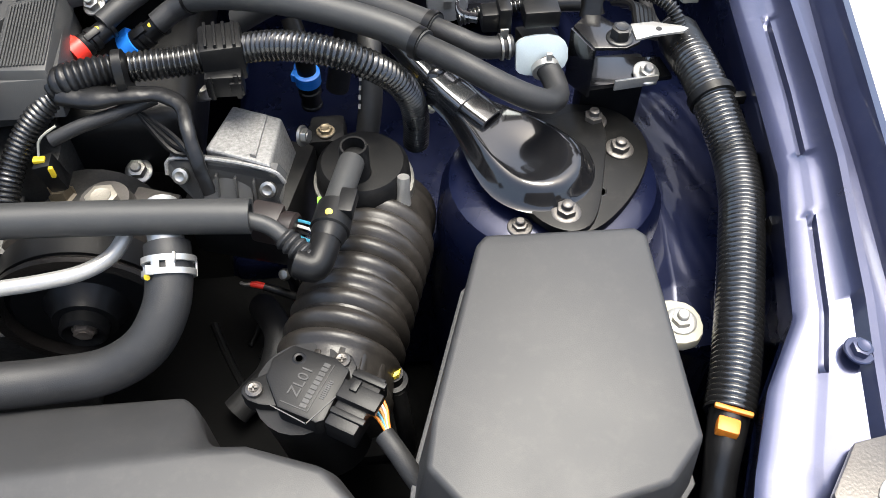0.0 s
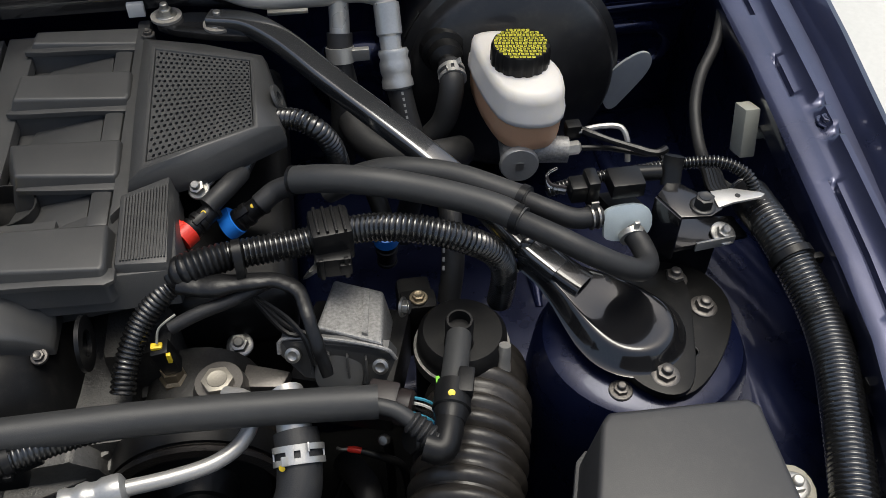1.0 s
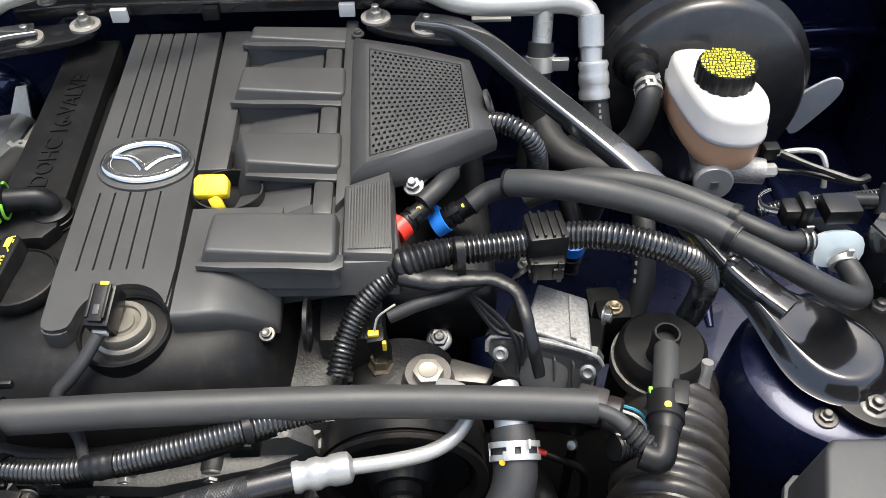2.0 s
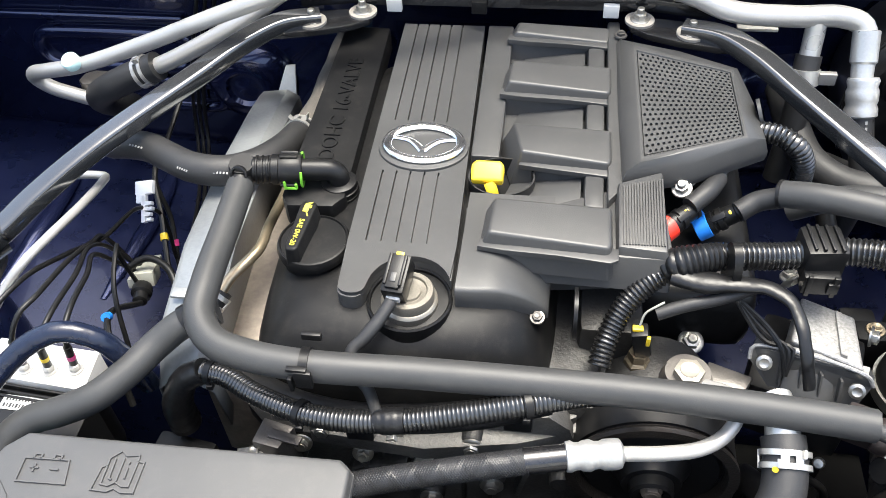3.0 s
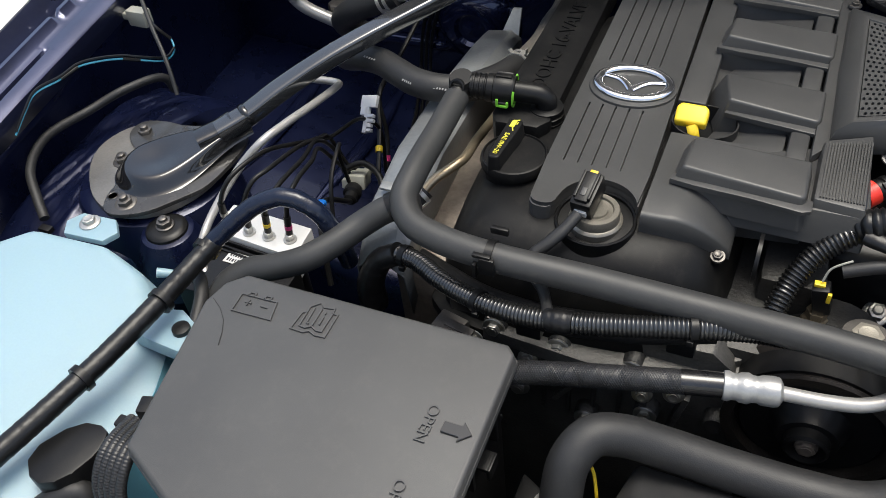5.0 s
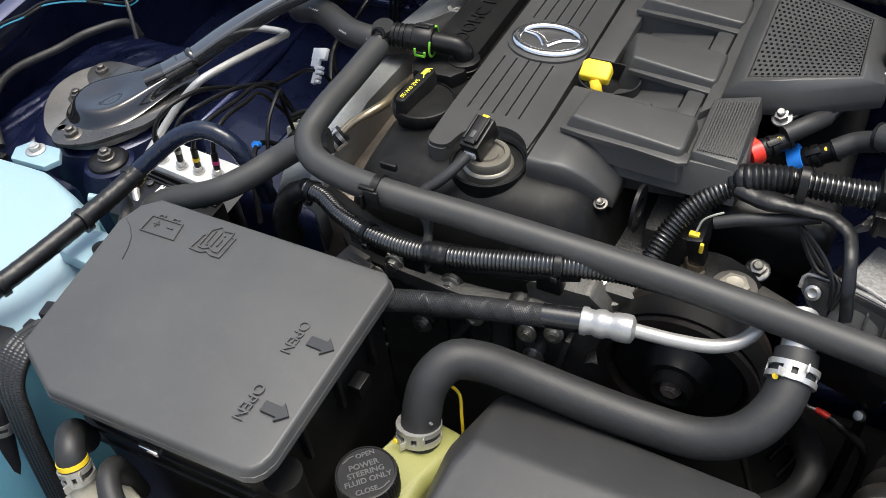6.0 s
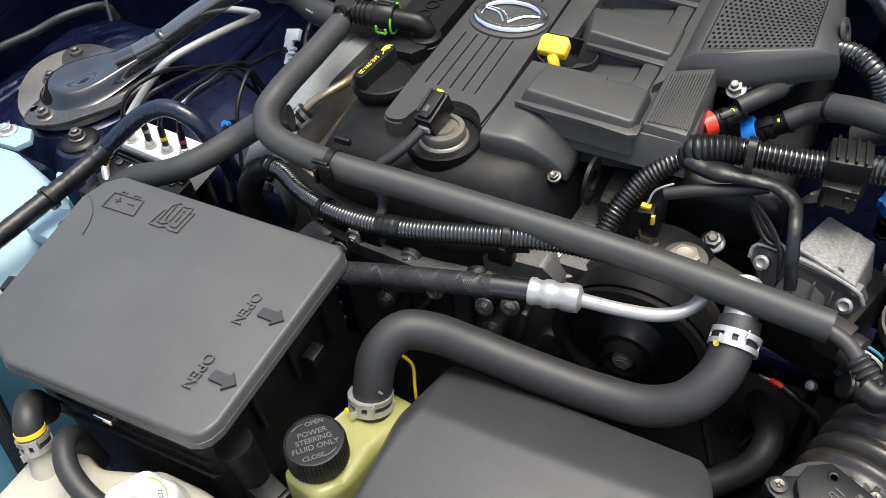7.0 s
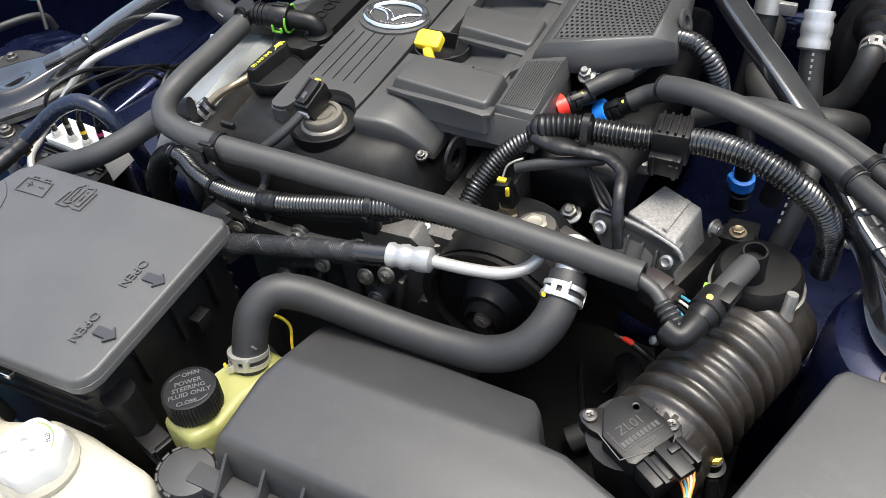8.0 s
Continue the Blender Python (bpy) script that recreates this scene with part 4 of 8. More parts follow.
# perforated side box
PF = [(0.1335, 0.641), (0.211, 0.671), (0.209, 0.758), (0.131, 0.786)]


def bil(u, v):
    a, b, c, d = PF
    return tuple((a[k] * (1 - u) + b[k] * u) * (1 - v) + (d[k] * (1 - u) + c[k] * u) * v for k in (0, 1))


def ringpoly(grow, z):
    return [(*bil(u, v), z) for u, v in ((-grow, -grow), (0.5, -grow), (1 + grow, -grow), (1 + grow, 0.5), (1 + grow, 1 + grow), (0.5, 1 + grow), (-grow, 1 + grow), (-grow, 0.5))]


outer = [(0.1165, 0.623), (0.172, 0.638), (0.235, 0.675), (0.231, 0.725), (0.222, 0.780), (0.17, 0.806), (0.113, 0.824), (0.1135, 0.72)]
side = loft([[(x * 0.98 + 0.004, y * 0.98 + 0.0145, 0.847) for x, y in outer], [(x, y, 0.852) for x, y in outer], [(x, y, 0.857) for x, y in outer], [(x * 0.94 + 0.0103, y * 0.94 + 0.0426, 0.868) for x, y in outer],
             ringpoly(0.055, 0.8755), ringpoly(0.035, 0.8762), ringpoly(0.012, 0.8758), ringpoly(0.006, 0.8745)], cap0=True, cap1=False)
sb = part("side_box", side, M["cover"], ec, sharp=50)
cells_v, cells_f = [], []
COLS, ROWS_N = 17, 21
du, dv = 1 / (COLS + 0.5), 1 / ROWS_N
for r in range(ROWS_N):
    for c in range(COLS + (1 if r % 2 else 0)):
        u0 = (c + (0.5 if r % 2 == 0 else 0)) * du
        u1 = min(1.0, u0 + du)
        if r % 2 and c == COLS:
            u1 = 1.0
        v0, v1 = r * dv, (r + 1) * dv
        um, vm = (u0 + u1) / 2, (v0 + v1) / 2
        k = len(cells_v)
        rim = [(u1, vm), (u1, v1), (um, v1), (u0, v1), (u0, vm), (u0, v0), (um, v0), (u1, v0)]
        if r % 2 == 0 and c == 0:
            rim[3], rim[4], rim[5] = (0, v1), (0, vm), (0, v0)
        for q in rim:
            cells_v.append((*bil(*q), 0.8752))
        hr = 0.30
        for dz in (0, -0.0022):
            for j in range(8):
                a = math.pi / 4 * j
                cells_v.append((*bil(um + hr * (u1 - u0) * math.cos(a), vm + hr * dv * math.sin(a)), 0.8752 + dz))
        for j in range(8):
            i2 = (j + 1) % 8
            cells_f.append((k + j, k + i2, k + 8 + i2, k + 8 + j))
            cells_f.append((k + 8 + j, k + 8 + i2, k + 16 + i2, k + 16 + j))
part("perforated_plate", (cells_v, cells_f), M["cover"], sb, "plate with rows of small round holes", sharp=30, weld=True)
# dark sheet that puts the shade behind the small holes
part("backing", prism([bil(0, 0), bil(1, 0), bil(1, 1), bil(0, 1)], 0.866, 0.870, 0), M["cover_shade"], sb)
part("tab", lathe([(0.006, -0.0015), (0.012, -0.0015), (0.012, 0.0015), (0.006, 0.0015), (0.006, -0.0015)], 20, Matrix.Translation((0.231, 0.712, 0.868)) @ Matrix.Rotation(radians(70), 4, 'Y')), M["cover"], ec, "moulded loop tab")
bolts(ec, [((0.058, 0.515, 0.8173), (0, -0.3, 1)), ((0.118, 0.832, 0.862), (0, 0, 1))], M["nut"], 0.0042, 0.0048, 0.0060)

dip = thing("dipstick", (0.012, 0.627, 0.85), "bright yellow plastic dipstick handle in its well", "dipstick")
part("handle", moved(prism([(-0.013, -0.008), (0.013, -0.008), (0.0135, 0.006), (0.010, 0.010), (-0.010, 0.010), (-0.0135, 0.006)], -0.004, 0.005, 0.0028, seg=3), Matrix.Translation((0.010, 0.630, 0.8565)) @ Matrix.Rotation(radians(28), 4, 'X')), M["yellow"], dip)
part("stem", tube([(0.012, 0.622, 0.854), (0.015, 0.618, 0.848), (0.018, 0.622, 0.825)], 0.005, 10, 0.002, flat=0.6), M["yellow"], dip)

cap = thing("oil_filler_cap", (-0.124, 0.548, 0.817), "black oil filler cap with yellow lettering on its grip", "oil cap")
om = Matrix.Translation((-0.1185, 0.552, 0.014))
part("skirt", lathe([(0.0255, 0.812), (0.0260, 0.824), (0.0285, 0.825), (0.0290, 0.830), (0.0275, 0.8335), (0.0262, 0.8340), (0.0255, 0.8325), (0.020, 0.8330), (0.004, 0.8335)], 40, om), M["valve"], cap)
grip_m = Matrix.Translation((-0.1275, 0.554, 0.8515)) @ Matrix.Rotation(radians(-93), 4, 'Z') @ Matrix.Diagonal((0.84, 0.72, 0.74, 1))
grip = part("grip", moved(prism([(-0.034, -0.008), (-0.030, -0.011), (0.026, -0.009), (0.033, -0.006), (0.0335, 0.005), (0.030, 0.009), (-0.010, 0.013), (-0.030, 0.011), (-0.034, 0.007)], -0.012, 0.012, 0.003, seg=3,
                             top=[(-0.033, -0.007, 0.0115), (-0.029, -0.009, 0.012), (0.025, -0.007, 0.012), (0.031, -0.005, 0.0115), (0.031, 0.004, 0.0115), (0.028, 0.007, 0.012), (-0.010, 0.0085, 0.012), (-0.029, 0.009, 0.012), (-0.033, 0.006, 0.0115)]), grip_m), M["valve"], cap)
part("web", moved(prism([(-0.020, 0.006), (0.018, 0.006), (0.010, 0.026), (-0.004, 0.030)], -0.018, -0.010, 0.002, top=[(-0.018, 0.006, -0.004), (0.016, 0.006, -0.004), (0.008, 0.024, -0.014), (-0.003, 0.028, -0.014)]), grip_m), M["valve"], cap)
part("lettering", moved(text_geo("SAE 0W-20", 0.0072, 0.0002), grip_m @ Matrix.Translation((0.009, 0, 0.0123)) @ Matrix.Diagonal((1, 1.1, 1, 1))), M["yellow_ink"], cap, "yellow letters")
can = join(rbox((0.010, 0.006, 0.0004), 0, Matrix.Translation((0.021, -0.0005, 0.0123))), rbox((0.008, 0.0012, 0.0004), 0, Matrix.Translation((0.028, 0.002, 0.0123)) @ Matrix.Rotation(radians(30), 4, 'Z')),
           rbox((0.004, 0.0012, 0.0004), 0, Matrix.Translation((0.019, 0.004, 0.0123))), rbox((0.0014, 0.007, 0.0004), 0, Matrix.Translation((0.0145, 0.001, 0.0123)) @ Matrix.Rotation(radians(20), 4, 'Z')))
part("oil_can_mark", moved(can, grip_m @ Matrix.Translation((-0.044, 0, 0))), M["yellow_ink"], cap, "yellow oil can mark")

cv = thing("control_valve", (-0.036, 0.507, 0.815), "round pale metal valve with a black plug on top", "valve")
part("socket", lathe([(0.0318, 0.818), (0.0318, 0.8385), (0.0305, 0.8395), (0.0292, 0.8385), (0.0288, 0.826), (0.010, 0.826)], 40, Matrix.Translation((-0.036, 0.507, 0))), M["valve"], cv)
part("can", lathe([(0.0250, 0.815), (0.0250, 0.829), (0.0238, 0.8305), (0.0212, 0.831), (0.0212, 0.8375), (0.0200, 0.839), (0.0188, 0.8395), (0.0188, 0.846), (0.0180, 0.8478), (0.0140, 0.8480), (0.0132, 0.8462), (0.0095, 0.8458), (0.0090, 0.8475), (0.003, 0.8475)], 44, Matrix.Translation((-0.036, 0.507, 0))), M["valve_can"], cv, "pale machined metal can")
pm = Matrix.Translation((-0.043, 0.508, 0.859)) @ Matrix.Rotation(radians(-6), 4, 'Z') @ Matrix.Rotation(radians(18), 4, 'X')
part("plug", join(rbox((0.017, 0.031, 0.020), 0.0025, pm), rbox((0.010, 0.026, 0.004), 0.0008, pm @ Matrix.Translation((0, 0, 0.011)))), M["black"], cv, "black connector plug")
for q in (-0.0055, 0.0055):
    part("plug_rail", rbox((0.0022, 0.024, 0.003), 0.0006, pm @ Matrix.Translation((q, 0.001, 0.0128))), M["black"], cv)
part("plug_slot", rbox((0.004, 0.007, 0.0012), 0.0003, pm @ Matrix.Translation((0.0, -0.005, 0.0131))), M["cover"], cv)
part("clip", rbox((0.006, 0.003, 0.002), 0.0005, pm @ Matrix.Translation((0.0, 0.015, 0.0095))), M["yellow"], cv, "yellow locking tab")
part("seal", rbox((0.010, 0.003, 0.006), 0.0008, pm @ Matrix.Translation((0, -0.016, -0.001))), M["white"], cv, "pale wire seal")
part("cable", tube([(-0.045, 0.490, 0.855), (-0.052, 0.478, 0.848), (-0.062, 0.466, 0.840), (-0.070, 0.458, 0.834), (-0.066, 0.448, 0.826), (-0.055, 0.436, 0.822), (-0.044, 0.414, 0.826)], [0.0046, 0.0052, 0.0048, 0.0055, 0.0046, 0.0046], 12, 0.0025, wobble=0.14, flat=0.8), M["rubber"], cv)

pl = thing("pump_pulley", (0.150, 0.46, 0.735), "dark steel pump pulley with a rusty hub bolt", "pulley")
pm = Matrix.Translation((0.150, 0.452, 0.728)) @ Matrix.Rotation(radians(90), 4, 'X')
part("rim", lathe([(0.058, -0.030), (0.064, -0.030), (0.064, -0.026), (0.060, -0.022), (0.060, 0.002), (0.064, 0.006), (0.064, 0.010), (0.056, 0.010), (0.054, -0.002), (0.030, -0.004), (0.020, -0.002), (0.0, -0.002)], 48, pm), M["rust"], pl, "brown filmed pulley rim")
part("web", lathe([(0.0545, -0.0015), (0.050, 0.004), (0.030, 0.002), (0.024, 0.010), (0.022, 0.016), (0.012, 0.016)], 40, pm), M["black"], pl)
part("hub", lathe([(0.017, 0.012), (0.0165, 0.024), (0.014, 0.026), (0.009, 0.022), (0.0085, 0.014)], 24, pm), M["black"], pl)
part("hub_bolt", moved(bolt_geo(0.0075, 0.005, 0.0085), pm @ Matrix.Translation((0, 0, 0.0205))), M["exhaust"], pl, "rusty hub bolt")
part("belt", lathe([(0.0605, -0.020), (0.0625, -0.020), (0.0625, 0.001), (0.0605, 0.001)], 48, pm), M["black"], pl)
part("pump_body", lathe([(0.045, -0.035), (0.045, -0.09), (0.03, -0.095)], 24, pm), M["alu_dark"], pl)

# ---- hoses and harness across the front ----
def hose_marks(parent, spots, m="white_ink"):
    """Short printed bars on a hose: (place, along, normal, length)."""
    for at, along, up, ln in spots:
        a, u = Vector(along).normalized(), Vector(up).normalized()
        s = u.cross(a)
        rot = Matrix((a, s, u)).transposed().to_4x4()
        g = join(*[rbox((ln * 0.13, 0.0020, 0.0004), 0, Matrix.Translation(at) @ rot @ Matrix.Translation((ln * (k / 4 - 0.5), 0, 0))) for k in range(5)])
        part("printed_mark", g, M[m], parent, "pale printed bars")


bh = thing("breather_hose", (0.0, 0.44, 0.84), "charcoal foam-covered breather hose with clips", "hose")
FT = [(-0.187, 0.594, 0.861), (-0.1845, 0.545, 0.860), (-0.1815, 0.490, 0.860), (-0.178, 0.462, 0.857), (-0.162, 0.443, 0.854), (-0.135, 0.435, 0.852), (-0.095, 0.432, 0.850),
      (-0.02, 0.438, 0.843), (0.06, 0.443, 0.836), (0.14, 0.446, 0.830), (0.22, 0.444, 0.826), (0.281, 0.440, 0.824)]
part("sleeve", tube(FT, 0.0112, 20, 0.006, hollow=0.006), M["foam"], bh)
part("inner_hose", tube([(0.272, 0.440, 0.824), (0.292, 0.434, 0.820), (0.304, 0.425, 0.814)], 0.0054, 12, 0.004), M["foam"], bh)
part("ridged_cuff", tube([(0.300, 0.428, 0.816), (0.312, 0.418, 0.810), (0.319, 0.411, 0.807)], 0.0080, 14, 0.003, ribs=(0.0046, 0.0016)), M["rubber"], bh)
part("neck", tube([(-0.187, 0.588, 0.861), (-0.1868, 0.603, 0.865)], 0.0098, 14, 0.004), M["black"], bh)
for x, y, z in ((-0.094, 0.432, 0.850),):
    part("clip", lathe([(0.0113, -0.003), (0.0126, -0.003), (0.0126, 0.003), (0.0113, 0.003)], 24, place((x, y, z), (1, 0.05, -0.05))), M["black"], bh, "black plastic clip")
    part("clip_tongue", join(rbox((0.012, 0.003, 0.016), 0.001, Matrix.Translation((x + 0.002, y - 0.0130, z + 0.002))), rbox((0.014, 0.004, 0.003), 0.0008, Matrix.Translation((x - 0.002, y - 0.0115, z + 0.0105))), rbox((0.003, 0.004, 0.014), 0.0008, Matrix.Translation((x - 0.0075, y - 0.0130, z - 0.004)))), M["black"], bh)
part("clip_tongue", rbox((0.014, 0.004, 0.006), 0.001, Matrix.Translation((-0.092, 0.448, 0.862))), M["black"], bh)

bc = thing("breather_coupling", (-0.15, 0.608, 0.855), "black quick coupling with a lime green locking clip", "hose coupling")
BA, BB = Vector((-0.1865, 0.6065, 0.8675)), Vector((-0.1160, 0.6190, 0.8615))
bax = (BB - BA).normalized()
part("ball_joint", join(lathe([(0.002, -0.0118), (0.0080, -0.0095), (0.0112, -0.004), (0.0118, 0.001), (0.0112, 0.006), (0.0100, 0.009)], 24, place(BA, (0.05, -0.25, 1))), lathe([(0.0072, 0), (0.0072, 0.003), (0.0056, 0.0034), (0.0050, 0.0016), (0.001, 0.0014)], 20, place(BA + Vector((0, -0.0095, 0.0035)), (0.0, -0.9, 0.42)))), M["black"], bc, "black swivel joint")
part("body", join(lathe([(0.0086, 0.006), (0.0104, 0.008), (0.0108, 0.022), (0.0124, 0.023), (0.0126, 0.0285), (0.0112, 0.029)], 26, place(BA, bax)), *[lathe([(0.0111, c), (0.0117, c + 0.0004), (0.0117, c + 0.0016), (0.0111, c + 0.002)], 26, place(BA, bax)) for c in (0.010, 0.0145, 0.019)]), M["black"], bc)
part("collar", lathe([(0.0112, 0.0285), (0.0130, 0.029), (0.0136, 0.033), (0.0136, 0.045), (0.0126, 0.047), (0.0092, 0.0475)], 30, place(BA, bax)), M["black"], bc, "black collar")
for a in (-150, -110, -60, -20, 40, 90):
    part("collar_rib", rbox((0.0035, 0.005, 0.014), 0.0008, place(BA + bax * 0.037, bax) @ Matrix.Rotation(radians(a), 4, 'Z') @ Matrix.Translation((0.0132, 0, 0))), M["black"], bc)
for c, a0, a1 in ((0.0472, 150, 420), (0.0335, 190, 260)):
    ringlet = [tuple(place(BA, bax) @ Vector((0.0137 * math.cos(radians(a0 + (a1 - a0) * k / 16)), 0.0137 * math.sin(radians(a0 + (a1 - a0) * k / 16)), c))) for k in range(17)]
    part("locking_ring", tube(ringlet, 0.0011, 8, 0.0015), M["green"], bc, "lime green locking ring")
part("locking_clip", join(rbox((0.010, 0.0018, 0.0022), 0.0006, Matrix.Translation((-0.1470, 0.5995, 0.8560))), rbox((0.0022, 0.0022, 0.008), 0.0006, Matrix.Translation((-0.1515, 0.5990, 0.8595))), rbox((0.0022, 0.0022, 0.005), 0.0006, Matrix.Translation((-0.1425, 0.6000, 0.8580)))), M["green"], bc, "lime green locking clip")
part("elbow", tube([tuple(BA + bax * 0.046), tuple(BA + bax * 0.060), (-0.1175, 0.6190, 0.8605), (-0.1135, 0.6195, 0.8570), (-0.1125, 0.6195, 0.850), (-0.1125, 0.6195, 0.838)], 0.0092, 18, 0.0025), M["black"], bc)
part("ridged_base", lathe([(0.0155, 0.832), (0.0155, 0.838), (0.0140, 0.8388), (0.0155, 0.8396), (0.0155, 0.8434), (0.0140, 0.8442), (0.0150, 0.845), (0.0146, 0.849), (0.0098, 0.8505)], 28, Matrix.Translation((-0.1125, 0.6195, 0))), M["black"], bc)

fh = thing("front_harness", (0.0, 0.42, 0.82), "shiny black corrugated wiring loom with ties", "wiring harness")
CH = [(-0.216, 0.448, 0.735), (-0.214, 0.447, 0.765), (-0.203, 0.452, 0.790), (-0.185, 0.453, 0.803), (-0.165, 0.447, 0.806), (-0.140, 0.434, 0.807), (-0.100, 0.418, 0.813), (-0.065, 0.413, 0.816), (-0.025, 0.414, 0.821), (0.020, 0.421, 0.827), (0.056, 0.430, 0.829), (0.092, 0.444, 0.824), (0.13, 0.458, 0.812)]
part("conduit", tube(CH[3:], 0.0082, 16, 0.004, ribs=(0.0030, 0.0008)), M["loom"], fh)
part("taped_end", tube(CH[:4], [0.0125, 0.012, 0.0105, 0.0095], 20, 0.0018, wrap=(0.011, 0.0007)), M["tape"], fh, "tape-wrapped loom end")
part("taped_joint", tube([(-0.046, 0.4135, 0.8185), (-0.035, 0.4137, 0.8198), (-0.025, 0.414, 0.821)], [0.0083, 0.0092, 0.0083], 20, 0.0014, wrap=(0.006, 0.0012)), M["tape"], fh)
part("channel", tube([(-0.170, 0.458, 0.795), (-0.140, 0.446, 0.797), (-0.100, 0.428, 0.805), (-0.050, 0.420, 0.811), (0.02, 0.424, 0.820), (0.070, 0.440, 0.822)], 0.0095, 12, 0.006, square=0.7), M["black"], fh, "black plastic channel under the loom")
for x, y, z in ((-0.122, 0.437, 0.790), (0.050, 0.432, 0.812), (-0.060, 0.421, 0.800)):
    part("channel_foot", rbox((0.020, 0.012, 0.024), 0.002, Matrix.Translation((x, y, z))), M["black"], fh)
for at, ax in (((-0.100, 0.418, 0.813), (1, -0.4, 0.1)), ((0.056, 0.430, 0.829), (1, 0.3, 0.0)), ((-0.178, 0.451, 0.804), (1, -0.2, 0.1))):
    part("cable_tie", join(lathe([(0.0084, -0.0025), (0.0095, -0.0025), (0.0095, 0.0025), (0.0084, 0.0025)], 22, place(at, ax)), rbox((0.005, 0.005, 0.005), 0.0008, Matrix.Translation((at[0], at[1] - 0.008, at[2] - 0.006)))), M["black"], fh)

sp = thing("steering_pressure_line", (0.06, 0.40, 0.80), "black braided steering hose crimped to a bent aluminium pipe", "hydraulic line")
BR = [(-0.085, 0.366, 0.792), (-0.055, 0.376, 0.797), (0.007, 0.391, 0.801), (0.058, 0.402, 0.804)]
line, at = glide(BR, 0.003)
part("braided_hose", tube(BR, 0.0086, 16, 0.004), M["braid"], sp)
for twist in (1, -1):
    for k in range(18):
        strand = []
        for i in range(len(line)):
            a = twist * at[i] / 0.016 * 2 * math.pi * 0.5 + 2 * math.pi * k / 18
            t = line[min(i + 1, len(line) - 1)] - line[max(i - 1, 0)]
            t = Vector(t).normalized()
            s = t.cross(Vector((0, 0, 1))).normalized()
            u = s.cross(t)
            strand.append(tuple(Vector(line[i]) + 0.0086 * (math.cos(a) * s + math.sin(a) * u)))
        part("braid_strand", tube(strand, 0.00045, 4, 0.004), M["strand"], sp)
part("sleeve", tube([(0.056, 0.4018, 0.804), (0.084, 0.4075, 0.805)], 0.0090, 18, 0.004), M["black_gloss"], sp, "smooth black sleeve")
part("crimp", lathe([(0.0088, 0), (0.0102, 0.0006), (0.0106, 0.004), (0.0094, 0.0062), (0.0092, 0.0095), (0.0103, 0.0115), (0.0108, 0.0165), (0.0094, 0.0195), (0.0092, 0.023), (0.0104, 0.0255), (0.0106, 0.0330), (0.0100, 0.0365), (0.0088, 0.0375), (0.0060, 0.039)], 20, place((0.083, 0.4075, 0.805), (1, 0.16, 0.02))), M["alu_bright"], sp, "crimped bright aluminium ferrule")
part("pipe", tube([(0.121, 0.4135, 0.8055), (0.150, 0.419, 0.802), (0.174, 0.427, 0.799), (0.190, 0.438, 0.800), (0.198, 0.450, 0.806), (0.195, 0.466, 0.808), (0.180, 0.478, 0.80)], 0.0052, 14, 0.003), M["pipe"], sp)

sh = thing("steering_feed_hose", (0.1, 0.37, 0.77), "thick grey-black rubber hose curving to the steering pump", "hose")
PS = [(0.001, 0.302, 0.742), (-0.001, 0.312, 0.762), (0.000, 0.328, 0.785), (0.010, 0.345, 0.794), (0.028, 0.355, 0.790), (0.054, 0.362, 0.780), (0.100, 0.368, 0.768), (0.150, 0.372, 0.762), (0.185, 0.374, 0.765), (0.210, 0.382, 0.776), (0.224, 0.400, 0.790), (0.227, 0.420, 0.801), (0.226, 0.436, 0.808)]
part("hose", tube(PS, 0.0147, 20, 0.005), M["rubber"], sh)
spring_clamp(sh, (-0.001, 0.306, 0.752), (-0.1, 0.35, 0.9), 0.0158)
spring_clamp(sh, (0.227, 0.422, 0.802), (0.0, 0.85, 0.45), 0.0158)
for at in ((-0.010, 0.288, 0.757), (0.217, 0.409, 0.811)):
    part("paint_dab", lathe([(0.0022, 0), (0.002, 0.0005), (0.001, 0.0006)], 10, place(at, (-0.3, -0.8, 0.5))), M["yellow"], sh, "dab of yellow paint")
part("pipe_stub", tube([(0.226, 0.430, 0.805), (0.225, 0.446, 0.814), (0.222, 0.462, 0.816)], 0.0115, 16, 0.004), M["zinc_white"], sh, "pale metal pipe stub")
hose_marks(sh, [((0.010, 0.334, 0.800), (0.3, 0.7, 0.6), (0.4, -0.5, 0.7), 0.012), ((0.012, 0.3045, 0.770), (0.1, -0.4, 0.9), (0.8, -0.5, 0.2), 0.012)])

yw = thing("yellow_wire", (0.01, 0.34, 0.75), "thin yellow wire behind the steering hose", "wire")
part("wire", tube([(-0.012, 0.338, 0.758), (-0.004, 0.345, 0.760), (0.010, 0.348, 0.750), (0.018, 0.336, 0.738), (0.020, 0.330, 0.70)], 0.0013, 8, 0.003), M["yellow"], yw)

pr = thing("steering_reservoir", (0.0, 0.27, 0.68), "yellow-green translucent steering fluid reservoir with ribbed black cap", "fluid reservoir")
bod = [(-0.030, 0.222), (0.012, 0.214), (0.026, 0.236), (0.030, 0.270), (0.038, 0.300), (0.034, 0.326), (-0.010, 0.330), (-0.022, 0.300), (-0.026, 0.27)]
top = [(-0.026, 0.226, 0.757), (0.009, 0.219, 0.757), (0.021, 0.238, 0.757), (0.024, 0.270, 0.752), (0.032, 0.300, 0.744), (0.029, 0.322, 0.742), (-0.006, 0.326, 0.742), (-0.018, 0.300, 0.746), (-0.022, 0.27, 0.754)]
part("tank", prism(bod, 0.655, 0.757, 0.008, top=top, seg=3), M["lime"], pr)
